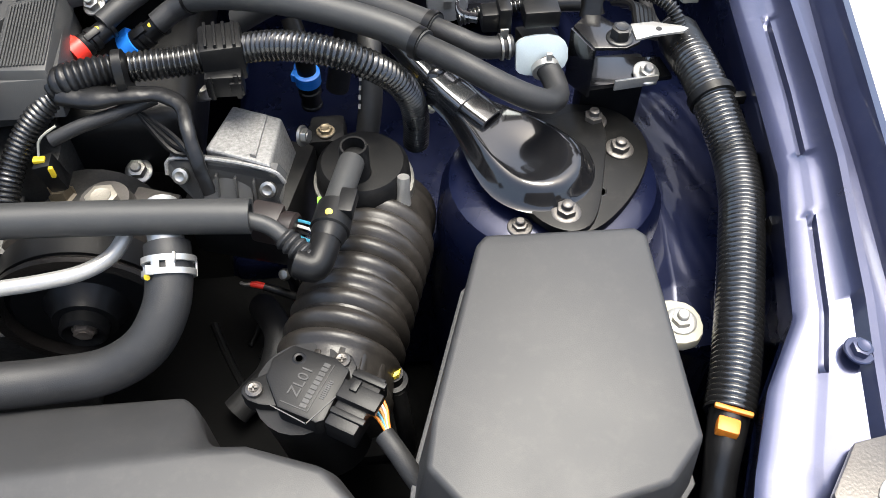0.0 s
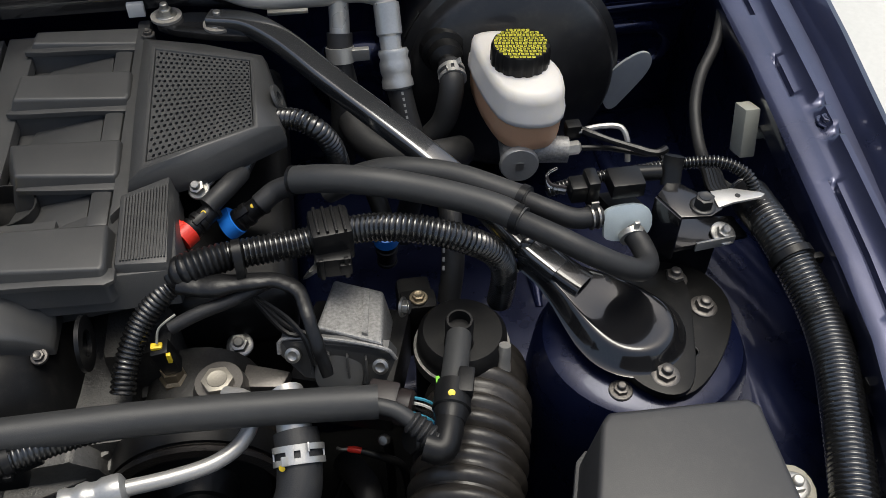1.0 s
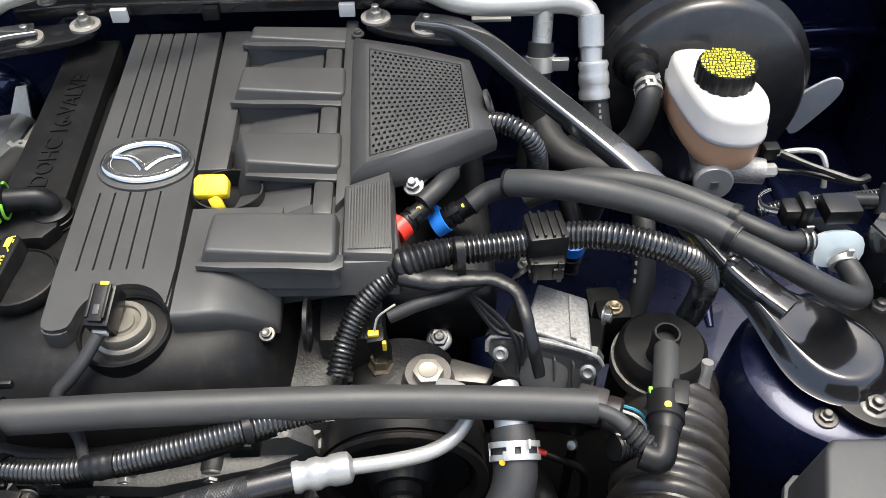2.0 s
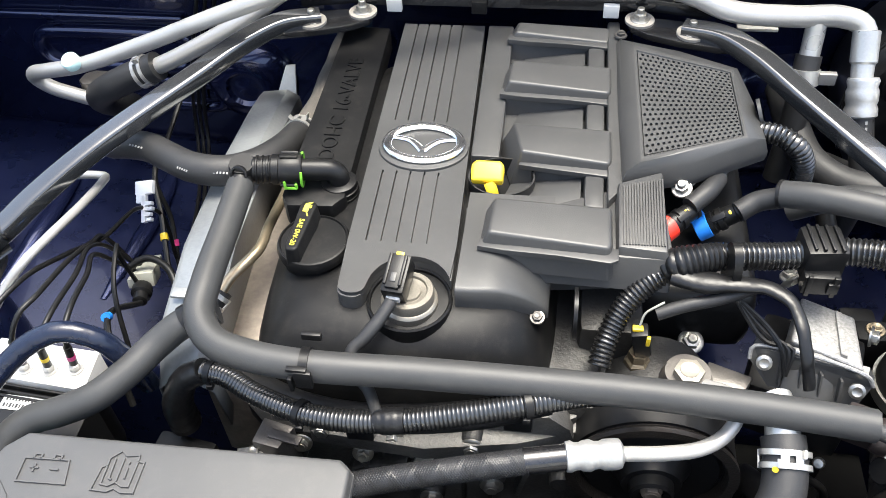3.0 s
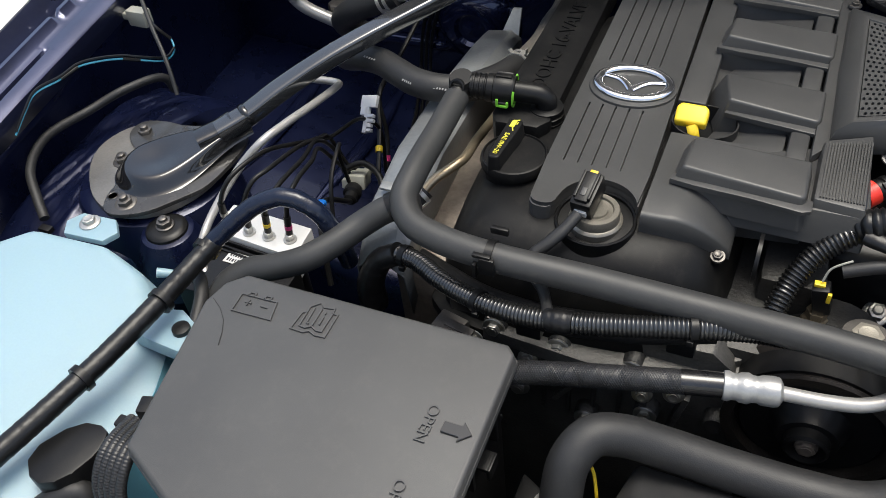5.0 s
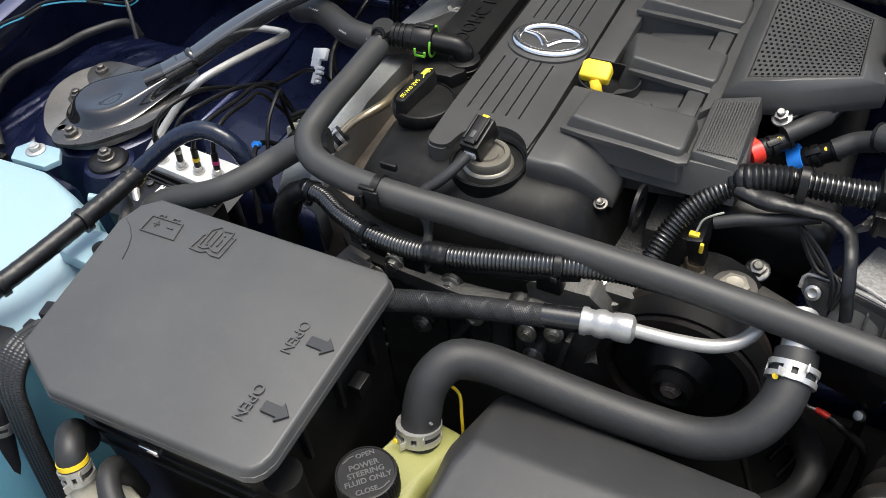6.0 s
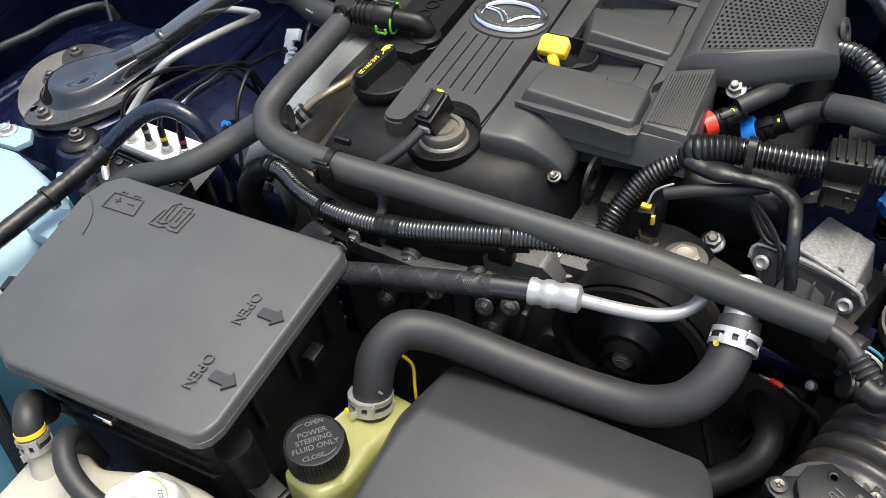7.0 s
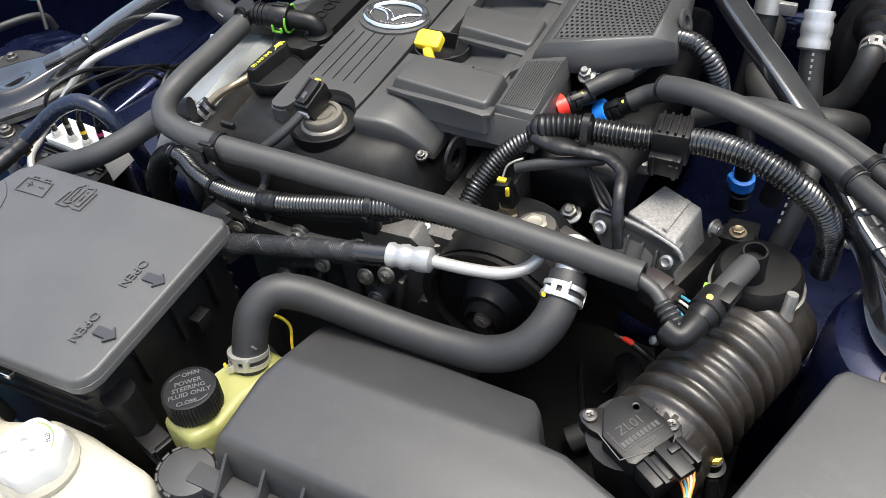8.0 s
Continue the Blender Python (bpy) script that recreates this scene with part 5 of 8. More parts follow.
part("spout", lathe([(0.0135, 0.735), (0.0135, 0.744), (0.0125, 0.750)], 20, Matrix.Translation((0.0, 0.302, 0))), M["lime"], pr)
cm = Matrix.Translation((-0.008, 0.248, 0.757)) @ Matrix.Rotation(radians(-3), 4, 'X')
teeth = []
for k in range(96):
    a = 2 * math.pi * k / 96
    rr = 0.0222 if k % 2 else 0.0214
    teeth.append((rr * math.cos(a), rr * math.sin(a)))
capg = join(loft([[(x, y, 0.0) for x, y in teeth], [(x, y, 0.0165) for x, y in teeth], [(x * 0.955, y * 0.955, 0.0195) for x, y in teeth]]),
            lathe([(0.0208, 0.0190), (0.0208, 0.0204), (0.0196, 0.0206), (0.0193, 0.0200), (0.002, 0.0200)], 40))
cp = part("cap", moved(capg, cm), M["black"], pr, "ribbed black screw cap")
for words, yy, sz, xx in (("OPEN", 0.0138, 0.0052, 0.003), ("POWER", 0.0060, 0.0060, 0), ("STEERING", 0.0, 0.0058, 0), ("FLUID ONLY", -0.0060, 0.0058, 0), ("CLOSE", -0.0138, 0.0052, -0.003)):
    part("lettering", moved(text_geo(words, sz, 0.0003, 0.0001), cm @ Matrix.Rotation(radians(46), 4, 'Z') @ Matrix.Translation((xx, yy, 0.0203))), M["cap_ink"], cp, "raised grey letters")
for sgn in (1, -1):
    part("arrow_mark", moved(stroke([(-0.013 * sgn, 0.0118 * sgn), (-0.0085 * sgn, 0.0145 * sgn), (-0.005 * sgn, 0.0152 * sgn)], 0.0008, 0.0005, 0.0203), cm @ Matrix.Rotation(radians(46), 4, 'Z')), M["cap_ink"], cp)
part("bracket", rbox((0.013, 0.003, 0.045), 0.0008, Matrix.Translation((0.015, 0.2125, 0.70)) @ Matrix.Rotation(radians(20), 4, 'Z')), M["zinc"], pr, "small zinc bracket")

# ---- air cleaner box ----
ac = thing("air_cleaner_box", (0.16, 0.26, 0.60), "grey grained plastic air cleaner housing with sloping back", "air cleaner")
lo = [(0.022, 0.19), (0.350, 0.19), (0.350, 0.262), (0.330, 0.296), (0.272, 0.316), (0.252, 0.322), (0.244, 0.350), (0.234, 0.366), (0.035, 0.372), (0.018, 0.30)]
mid = [(0.034, 0.215, 0.760), (0.344, 0.215, 0.760), (0.344, 0.260, 0.765), (0.324, 0.292, 0.762), (0.268, 0.313, 0.758), (0.248, 0.320, 0.756), (0.240, 0.347, 0.753), (0.230, 0.358, 0.752), (0.040, 0.362, 0.752), (0.026, 0.30, 0.756)]
hi = [(0.040, 0.222, 0.779), (0.336, 0.222, 0.779), (0.336, 0.264, 0.785), (0.318, 0.286, 0.787), (0.276, 0.303, 0.787), (0.255, 0.304, 0.787), (0.240, 0.303, 0.787), (0.225, 0.302, 0.787), (0.050, 0.297, 0.788), (0.043, 0.275, 0.786)]
g = loft([[(x, y, 0.60) for x, y in lo], [(p[0], p[1], p[2] - 0.010) for p in mid], mid, hi])
bm = bmesh.new()
vv = [bm.verts.new(p) for p in g[0]]
for f in g[1]:
    bm.faces.new([vv[i] for i in f])
bmesh.ops.recalc_face_normals(bm, faces=bm.faces)
bmesh.ops.bevel(bm, geom=[e for e in bm.edges if e.calc_face_angle(0) > 0.25 and min(v.co.z for v in e.verts) > 0.61], offset=0.005, segments=3, profile=0.5, affect='EDGES', clamp_overlap=True)
part("housing", from_bm(bm), M["airbox"], ac, sharp=55)
part("lid_flange", prism([(0.018, 0.196), (0.345, 0.196), (0.345, 0.214), (0.018, 0.214)], 0.735, 0.745, 0.002), M["airbox"], ac)
for k in range(7):
    x = 0.048 + 0.034 * k
    part("rib", loft([[(x, 0.216, 0.742), (x + 0.0025, 0.216, 0.742), (x + 0.0025, 0.190, 0.742), (x, 0.190, 0.742)],
                      [(x, 0.221, 0.771), (x + 0.0025, 0.221, 0.771), (x + 0.0025, 0.214, 0.765), (x, 0.214, 0.765)]]), M["airbox"], ac)
cage = part("inlet_cage", prism([(-0.006, 0.186), (0.034, 0.186), (0.036, 0.216), (0.022, 0.226), (0.0, 0.222)], 0.66, 0.735, 0.004), M["airbox"], ac, "slotted grey plastic inlet")
for k in range(9):
    a = radians(75 + 24 * k)
    part("slat", rbox((0.0022, 0.007, 0.040), 0.0006, Matrix.Translation((0.014 + 0.0235 * math.cos(a), 0.203 + 0.0215 * math.sin(a), 0.724)) @ Matrix.Rotation(a + math.pi / 2, 4, 'Z') @ Matrix.Rotation(radians(90), 4, 'Z')), M["airbox"], cage)
part("cap_plate", prism([(0.014 + 0.0225 * math.cos(a), 0.203 + 0.0205 * math.sin(a)) for a in (2 * math.pi * k / 28 for k in range(28))], 0.736, 0.7435, 0.0016), M["airbox"], cage)

# ---- fuse box with its lid ----
fb = thing("fuse_box", (-0.17, 0.29, 0.60), "wide grey plastic fuse box lid with embossed marks", "fuse box")
FBP = [(-0.283, 0.381), (-0.061, 0.383), (-0.054, 0.376), (-0.050, 0.216), (-0.0525, 0.207), (-0.057, 0.2015), (-0.064, 0.1985), (-0.228, 0.192), (-0.278, 0.216), (-0.301, 0.346), (-0.296, 0.368)]
part("lid", prism([(x, y) for x, y in FBP], 0.809, 0.8185, 0.0028, top=[(x * 0.985 - 0.0025, 0.29 + (y - 0.29) * 0.985, 0.8195 - max(0, 0.24 - y) * 0.05) for x, y in FBP], seg=3), M["box"], fb)
part("lip", prism([(x * 1.002 + 0.0003, 0.29 + (y - 0.29) * 1.003) for x, y in FBP], 0.8045, 0.8105, 0.0012), M["box"], fb)
Z = 0.8197
def engraved(lines, w, h, z):
    """Raised lines with mitred corners, each line a list of plan points."""
    out = []
    for pts in lines:
        ps = [Vector(q) for q in pts]
        closed = (ps[0] - ps[-1]).length < 1e-6
        ring = ps[:-1] if closed else ps
        n = len(ring)
        side = []
        for i, c in enumerate(ring):
            a = ring[i - 1] if closed or i else None
            b = ring[(i + 1) % n] if closed or i < n - 1 else None
            d = [v.normalized() for v in ((c - a) if a else None, (b - c) if b else None) if v is not None]
            nrm = sum((Vector((-v.y, v.x)) for v in d), Vector((0, 0))).normalized()
            side.append(nrm * (w / 2) / max(0.5, nrm.dot(Vector((-d[0].y, d[0].x)))))
        rows = [[(*(c + o), z - h), (*(c + o * 0.8), z), (*(c - o * 0.8), z), (*(c - o), z - h)] for c, o in zip(ring, side)]
        out.append(loft(rows + rows[:1], cap0=False, cap1=False) if closed else loft(rows))
    return join(*out)


# crease drawn as a dark line, its shade put into the colour
part("crease", engraved([[(-0.294, 0.349), (-0.283, 0.342), (-0.274, 0.333), (-0.268, 0.322), (-0.264, 0.311)]], 0.0006, 0.0006, Z), M["cover_shade"], fb)
ZT = Z + 0.0006
bt = [(-0.273, 0.343), (-0.239, 0.344), (-0.243, 0.361), (-0.274, 0.360), (-0.273, 0.343)]
part("battery_mark", engraved([bt, [(-0.268, 0.360), (-0.268, 0.3635), (-0.263, 0.3635), (-0.263, 0.360)], [(-0.254, 0.3605), (-0.254, 0.364), (-0.249, 0.364), (-0.249, 0.3605)],
                               [(-0.2675, 0.3535), (-0.2615, 0.3535)], [(-0.2645, 0.3565), (-0.2645, 0.3505)], [(-0.2535, 0.3535), (-0.2475, 0.3535)]], 0.0013, 0.0020, ZT + 0.0004), M["box"], fb, "embossed battery mark")
bk = [(-0.2203, 0.3423), (-0.2191, 0.3588), (-0.2157, 0.3600), (-0.2160, 0.3655), (-0.2096, 0.3718), (-0.2053, 0.3683), (-0.1969, 0.3697), (-0.1962, 0.3651), (-0.1919, 0.3648), (-0.1914, 0.3429), (-0.1996, 0.3423), (-0.2051, 0.3446), (-0.2092, 0.3420), (-0.2203, 0.3423)]
part("book_mark", engraved([bk, [(-0.2157, 0.3600), (-0.2152, 0.3468), (-0.2100, 0.3462), (-0.2058, 0.3490), (-0.2062, 0.3665)], [(-0.2120, 0.3660), (-0.2112, 0.3512), (-0.2092, 0.3505)],
                            [(-0.2058, 0.3490), (-0.2005, 0.3465), (-0.1962, 0.3468), (-0.1962, 0.3651)], [(-0.2014, 0.3600), (-0.2010, 0.3520)], [(-0.2017, 0.3645), (-0.2016, 0.3628)]], 0.0013, 0.0020, ZT + 0.0004), M["box"], fb, "embossed handbook mark")
for ax, ay in ((-0.0725, 0.303), (-0.0705, 0.2445)):
    arr = [(-0.0095, -0.0042), (0.0035, -0.0042), (0.0035, -0.0078), (0.0115, 0.0), (0.0035, 0.0078), (0.0035, 0.0042), (-0.0095, 0.0042)]
    zz = Z - max(0, 0.24 - ay) * 0.05
    part("arrow_mark", prism([(ax + 0.002 + x, ay + y) for x, y in arr], zz - 0.001, zz + 0.0010, 0.0003, seg=1), M["smooth_grey"], fb, "smooth embossed arrow")
    part("lettering", moved(text_geo("OPEN", 0.0118, 0.0004), Matrix.Translation((ax - 0.0185, ay - 0.001, zz)) @ Matrix.Rotation(radians(-90), 4, 'Z')), M["box"], fb, "embossed letters")
low = [(-0.270, 0.370), (-0.066, 0.372), (-0.066, 0.222), (-0.075, 0.210), (-0.225, 0.206), (-0.262, 0.225), (-0.285, 0.345)]
part("case", prism(low, 0.60, 0.804, 0.006, top=[(x, y, 0.804) for x, y in low]), M["black"], fb)
for z in (0.775, 0.757, 0.738):
    part("case_rib", prism([(x * 1.02, 0.29 + (y - 0.29) * 1.03) for x, y in low], z - 0.003, z + 0.002, 0.001), M["black"], fb)
part("post", tube([(-0.060, 0.225, 0.775), (-0.058, 0.226, 0.745), (-0.054, 0.226, 0.705)], [0.014, 0.012, 0.012], 18, 0.006), M["black"], fb, "dark plastic post under the lid")
for z in (0.728, 0.708):
    part("bracket", join(rbox((0.038, 0.020, 0.006), 0.0015, Matrix.Translation((-0.046, 0.222, z)) @ Matrix.Rotation(radians(-15), 4, 'Z')), rbox((0.006, 0.020, 0.014), 0.0015, Matrix.Translation((-0.028, 0.220, z - 0.004)) @ Matrix.Rotation(radians(-15), 4, 'Z'))), M["black"], fb)
part("latch", rbox((0.018, 0.010, 0.006), 0.002, Matrix.Translation((-0.150, 0.200, 0.786))), M["chrome"], fb, "bright latch pin")
part("side_panel", prism([(-0.050, 0.25), (-0.035, 0.25), (-0.030, 0.36), (-0.050, 0.37)], 0.56, 0.672, 0.004), M["black"], fb)
for y, z in ((0.255, 0.775), (0.300, 0.778), (0.345, 0.776)):
    part("side_rib", rbox((0.006, 0.004, 0.050), 0.001, Matrix.Translation((-0.0625, y, z))), M["black"], fb)
part("side_hook", join(rbox((0.010, 0.016, 0.004), 0.001, Matrix.Translation((-0.058, 0.318, 0.765))), rbox((0.003, 0.016, 0.014), 0.001, Matrix.Translation((-0.0535, 0.318, 0.760)))), M["black"], fb)
part("clip_tab", rbox((0.010, 0.014, 0.012), 0.0015, Matrix.Translation((-0.290, 0.252, 0.806)) @ Matrix.Rotation(radians(15), 4, 'Z')), M["black"], fb)

# ---- coolant tank ----
ct = thing("coolant_tank", (-0.12, 0.13, 0.60), "cream plastic coolant tank with white cap", "coolant tank")
tp = [(-0.225, 0.040), (0.020, 0.040), (0.020, 0.180), (0.000, 0.200), (-0.070, 0.206), (-0.105, 0.204), (-0.125, 0.196), (-0.155, 0.186), (-0.185, 0.196), (-0.222, 0.190)]
tt = [(-0.215, 0.055, 0.745), (0.010, 0.055, 0.745), (0.010, 0.172, 0.752), (-0.006, 0.188, 0.752), (-0.070, 0.194, 0.757), (-0.103, 0.192, 0.762), (-0.122, 0.185, 0.758), (-0.155, 0.176, 0.752), (-0.182, 0.184, 0.750), (-0.212, 0.178, 0.748)]
part("tank", prism(tp, 0.60, 0.755, 0.014, top=tt, seg=4), M["cream"], ct, sharp=60)
wav = [((0.0265 + 0.0014 * math.cos(6 * a)) * math.cos(a), (0.0265 + 0.0014 * math.cos(6 * a)) * math.sin(a)) for a in (2 * math.pi * k / 72 for k in range(72))]
cmx = Matrix.Translation((-0.088, 0.158, 0.758))
cw = part("cap", moved(loft([[(x, y, 0.0) for x, y in wav], [(x, y, 0.015) for x, y in wav], [(x * 0.95, y * 0.95, 0.0185) for x, y in wav], [(x * 0.88, y * 0.88, 0.0205) for x, y in wav]]), cmx), M["white"], ct, "white lobed cap")
part("collar", lathe([(0.030, 0.75), (0.031, 0.756), (0.028, 0.760)], 32, Matrix.Translation((-0.088, 0.158, 0.0))), M["cream"], ct)
part("lettering", moved(text_geo("FL22", 0.0046, 0.0002), cmx @ Matrix.Translation((0.010, 0.013, 0.0207)) @ Matrix.Rotation(radians(140), 4, 'Z')), M["blued"], cw, "dark printed letters")
part("printed_ring", moved(join(*[stroke(arc(0, 0, 0.0205, 20, 110, 10), 0.0010, 0.0003, 0.0206)]), cmx), M["green"], cw, "green printed arc")
for k, (x, y) in enumerate(((-0.006, 0.004), (0.007, 0.000), (-0.012, -0.010))):
    part("printed_mark", moved(rbox((0.005, 0.003, 0.0003), 0, Matrix.Translation((x, y, 0.0206)) @ Matrix.Rotation(radians(35), 4, 'Z')), cmx), M["zinc"], cw)
part("neck", tube([(-0.190, 0.158, 0.738), (-0.196, 0.163, 0.752), (-0.201, 0.168, 0.768)], [0.013, 0.0105, 0.0095], 16, 0.004), M["cream"], ct, "cream neck stub")
hs = thing("coolant_hose", (-0.22, 0.185, 0.79), "short black hose clamped on the coolant tank neck", "hose")
part("hose", tube([(-0.200, 0.167, 0.765), (-0.203, 0.171, 0.778), (-0.209, 0.178, 0.782), (-0.220, 0.188, 0.775), (-0.226, 0.195, 0.75)], 0.0105, 16, 0.003), M["rubber"], hs)
spring_clamp(hs, (-0.200, 0.167, 0.767), (-0.3, 0.3, 1), 0.0107)
part("paint_band", lathe([(0.0106, 0), (0.0110, 0), (0.0110, 0.004), (0.0106, 0.004)], 18, place((-0.202, 0.1695, 0.774), (-0.25, 0.3, 1))), M["yellow"], hs, "yellow paint band")
oh = thing("overflow_hose", (-0.19, 0.17, 0.76), "thin grey rubber overflow hose on the coolant tank", "hose")
part("hose", tube([(-0.118, 0.150, 0.760), (-0.138, 0.153, 0.768), (-0.156, 0.160, 0.774), (-0.170, 0.172, 0.776), (-0.177, 0.182, 0.768), (-0.180, 0.188, 0.72)], 0.0080, 14, 0.004), M["rubber"], oh)

# ---- washer tank and what stands round it ----
wt = thing("washer_tank", (-0.45, 0.30, 0.50), "white plastic washer tank showing pale blue fluid", "washer tank")
ol = [(-0.575, 0.10), (-0.330, 0.10), (-0.292, 0.20), (-0.315, 0.30), (-0.345, 0.372), (-0.385, 0.398), (-0.440, 0.410), (-0.530, 0.400), (-0.575, 0.370)]
ti = [(-0.555, 0.12, 0.782), (-0.355, 0.12, 0.758), (-0.335, 0.20, 0.752), (-0.352, 0.29, 0.756), (-0.376, 0.352, 0.766), (-0.405, 0.380, 0.778), (-0.450, 0.392, 0.790), (-0.525, 0.384, 0.796), (-0.558, 0.35, 0.796)]
part("tank", prism(ol, 0.45, 0.748, 0, top=[(a + (b - a) * 0.62, c + (d - c) * 0.62, 0.748) for (a, c), (b, d, _) in zip(ol, ti)]), M["washer"], wt, "blue fluid showing through the tank wall", sharp=70)
part("tank_top", prism([(a + (b - a) * 0.62, c + (d - c) * 0.62) for (a, c), (b, d, _) in zip(ol, ti)], 0.7485, 0.78, 0.016, top=ti, seg=5), M["washer_top"], wt, sharp=70)
part("ear", prism([(-0.505, 0.395), (-0.462, 0.398), (-0.455, 0.412), (-0.468, 0.426), (-0.505, 0.424), (-0.514, 0.41)], 0.777, 0.783, 0.0015), M["washer_top"], wt, "white mounting ear")
bolts(wt, [((-0.489, 0.414, 0.783), (0, 0, 1))], M["zinc_white"], 0.0062, 0.006, 0.010)
part("pad", prism([(-0.372, 0.322), (-0.318, 0.318), (-0.314, 0.343), (-0.345, 0.358), (-0.374, 0.350)], 0.762, 0.777, 0.003), M["washer_top"], wt, "white moulded pad")
part("nipple", tube([(-0.392, 0.385, 0.778), (-0.384, 0.389, 0.776), (-0.378, 0.391, 0.775)], [0.0045, 0.0040, 0.0034], 14, 0.003), M["washer_top"], wt)
part("nipple_hose", tube([(-0.368, 0.397, 0.782), (-0.352, 0.392, 0.780), (-0.338, 0.375, 0.778), (-0.33, 0.350, 0.770)], 0.006, 12, 0.004), M["rubber"], wt)
part("grommet", lathe([(0.008, 0.775), (0.0075, 0.781), (0.004, 0.782)], 18, Matrix.Translation((-0.332, 0.338, 0))), M["black"], wt, "black rubber grommet")

# ---- brake hydraulic unit and its pipes ----
ab = thing("brake_hydraulic_unit", (-0.34, 0.48, 0.62), "bright aluminium brake block with piped black controller", "brake unit")
part("block", prism([(-0.3835, 0.4555), (-0.2915, 0.4480), (-0.2945, 0.4860), (-0.3845, 0.4920)], 0.738, 0.768, 0.0012), M["abs"], ab)
part("motor", lathe([(0.026, 0.63), (0.028, 0.64), (0.028, 0.7385)], 28, Matrix.Translation((-0.338, 0.4715, 0))), M["black"], ab, "black pump motor under the block")
part("controller", prism([(-0.386, 0.392), (-0.286, 0.392), (-0.287, 0.4468), (-0.387, 0.4540)], 0.63, 0.756, 0.003), M["black"], ab, "black plastic controller")
for k, (y, z) in enumerate(((0.4462, 0.7620), (0.4425, 0.7585), (0.4388, 0.7570))):
    part("controller_rib", moved(rbox((0.094, 0.0022, 0.006), 0.0006), Matrix.Translation((-0.337, y + 0.003, z - 0.002)) @ Matrix.Rotation(radians(-4.4), 4, 'Z')), M["black"], ab)
lm = Matrix.Translation((-0.341, 0.4380, 0.7565)) @ Matrix.Rotation(radians(-2), 4, 'Z')
part("label", rbox((0.040, 0.013, 0.0006), 0, lm), M["white"], ab, "white printed label")
for k in range(13):
    for yy in (0.0026, -0.0028):
        part("printed_mark", rbox((0.0017 - 0.0006 * (k % 2), 0.0036 if yy < 0 else 0.0022, 0.0003), 0, lm @ Matrix.Translation((-0.0165 + 0.0027 * k, yy, 0.0004))), M["blued"], ab)
for x, y in ((-0.374, 0.440), (-0.302, 0.436), (-0.372, 0.404), (-0.300, 0.404)):
    part("case_screw", lathe([(0.0042, 0.755), (0.0040, 0.7580), (0.0024, 0.7585)], 14, Matrix.Translation((x, y, 0))), M["blued"], ab)
part("yellow_dot", lathe([(0.0065, 0), (0.006, 0.002), (0.002, 0.003)], 16, Matrix.Translation((-0.3396, 0.4230, 0.756))), M["yellow"], ab, "yellow rubber plug")
PIPES = (("wine_band", [(-0.3060, 0.4665, 0.768), (-0.3045, 0.4690, 0.795), (-0.3030, 0.4740, 0.811), (-0.3055, 0.4960, 0.815), (-0.3180, 0.5400, 0.800), (-0.3400, 0.5838, 0.776), (-0.3440, 0.6100, 0.740), (-0.335, 0.640, 0.68)]),
         ("yellow", [(-0.3270, 0.4635, 0.768), (-0.3240, 0.4640, 0.797), (-0.3185, 0.4670, 0.812), (-0.3182, 0.4890, 0.815), (-0.3263, 0.5382, 0.802), (-0.3440, 0.5865, 0.782), (-0.3500, 0.6150, 0.755), (-0.343, 0.640, 0.70)]),
         ("zinc", [(-0.3480, 0.4630, 0.768), (-0.3435, 0.4630, 0.805), (-0.3370, 0.4760, 0.823), (-0.3315, 0.4930, 0.824), (-0.3384, 0.5522, 0.803), (-0.3490, 0.5997, 0.775), (-0.3560, 0.6250, 0.757), (-0.352, 0.645, 0.70)]),
         ("zinc", [(-0.3720, 0.4630, 0.768), (-0.3690, 0.4620, 0.800), (-0.3602, 0.4720, 0.822), (-0.3512, 0.5087, 0.824), (-0.3545, 0.5692, 0.790), (-0.3552, 0.6277, 0.754), (-0.3470, 0.6800, 0.742), (-0.338, 0.700, 0.715), (-0.333, 0.690, 0.66)]))
for band, path in PIPES:
    x, y, z = path[0]
    part("pipe_nut", join(lathe([(0.0062, 0), (0.0062, 0.0016), (0.0042, 0.0018)], 18, Matrix.Translation((x, y, z))), lathe([(0.0044, 0.0016), (0.0044, 0.0070), (0.0030, 0.0080)], 6, Matrix.Translation((x, y, z)))), M["zinc_white"], ab, "zinc pipe nut")
    part("brake_pipe", tube(path, 0.0023, 10, 0.005), M["black"], ab, "thin black brake pipe")
    d = Vector(path[1]) - Vector(path[0])
    part("band", lathe([(0.0036, 0), (0.0036, 0.004)], 12, place(Vector(path[0]) + d * 0.50, d)), M[band], ab)
    part("sleeve", tube([Vector(path[0]) + d * 0.25, Vector(path[0]) + d * 0.6, Vector(path[1])], 0.0033, 10, 0.003), M["black"], ab)
for k in range(3):
    o = 0.007 * k
    part("brake_pipe", tube([(-0.330 + o, 0.670, 0.640), (-0.340 + o, 0.740, 0.640), (-0.372 + o, 0.850, 0.622), (-0.392 + o, 0.915, 0.640), (-0.391 + o, 0.932, 0.690), (-0.378 + o * 1.3, 0.934, 0.745), (-0.360 + o * 1.5, 0.934, 0.80), (-0.340 + o * 1.5, 0.934, 0.86)], 0.0024, 8, 0.006), M["black"], ab)
part("brake_pipe", tube([(-0.300, 0.52, 0.70), (-0.3160, 0.560, 0.760), (-0.326, 0.600, 0.772), (-0.336, 0.610, 0.750), (-0.330, 0.615, 0.68)], 0.0023, 8, 0.005), M["black"], ab)

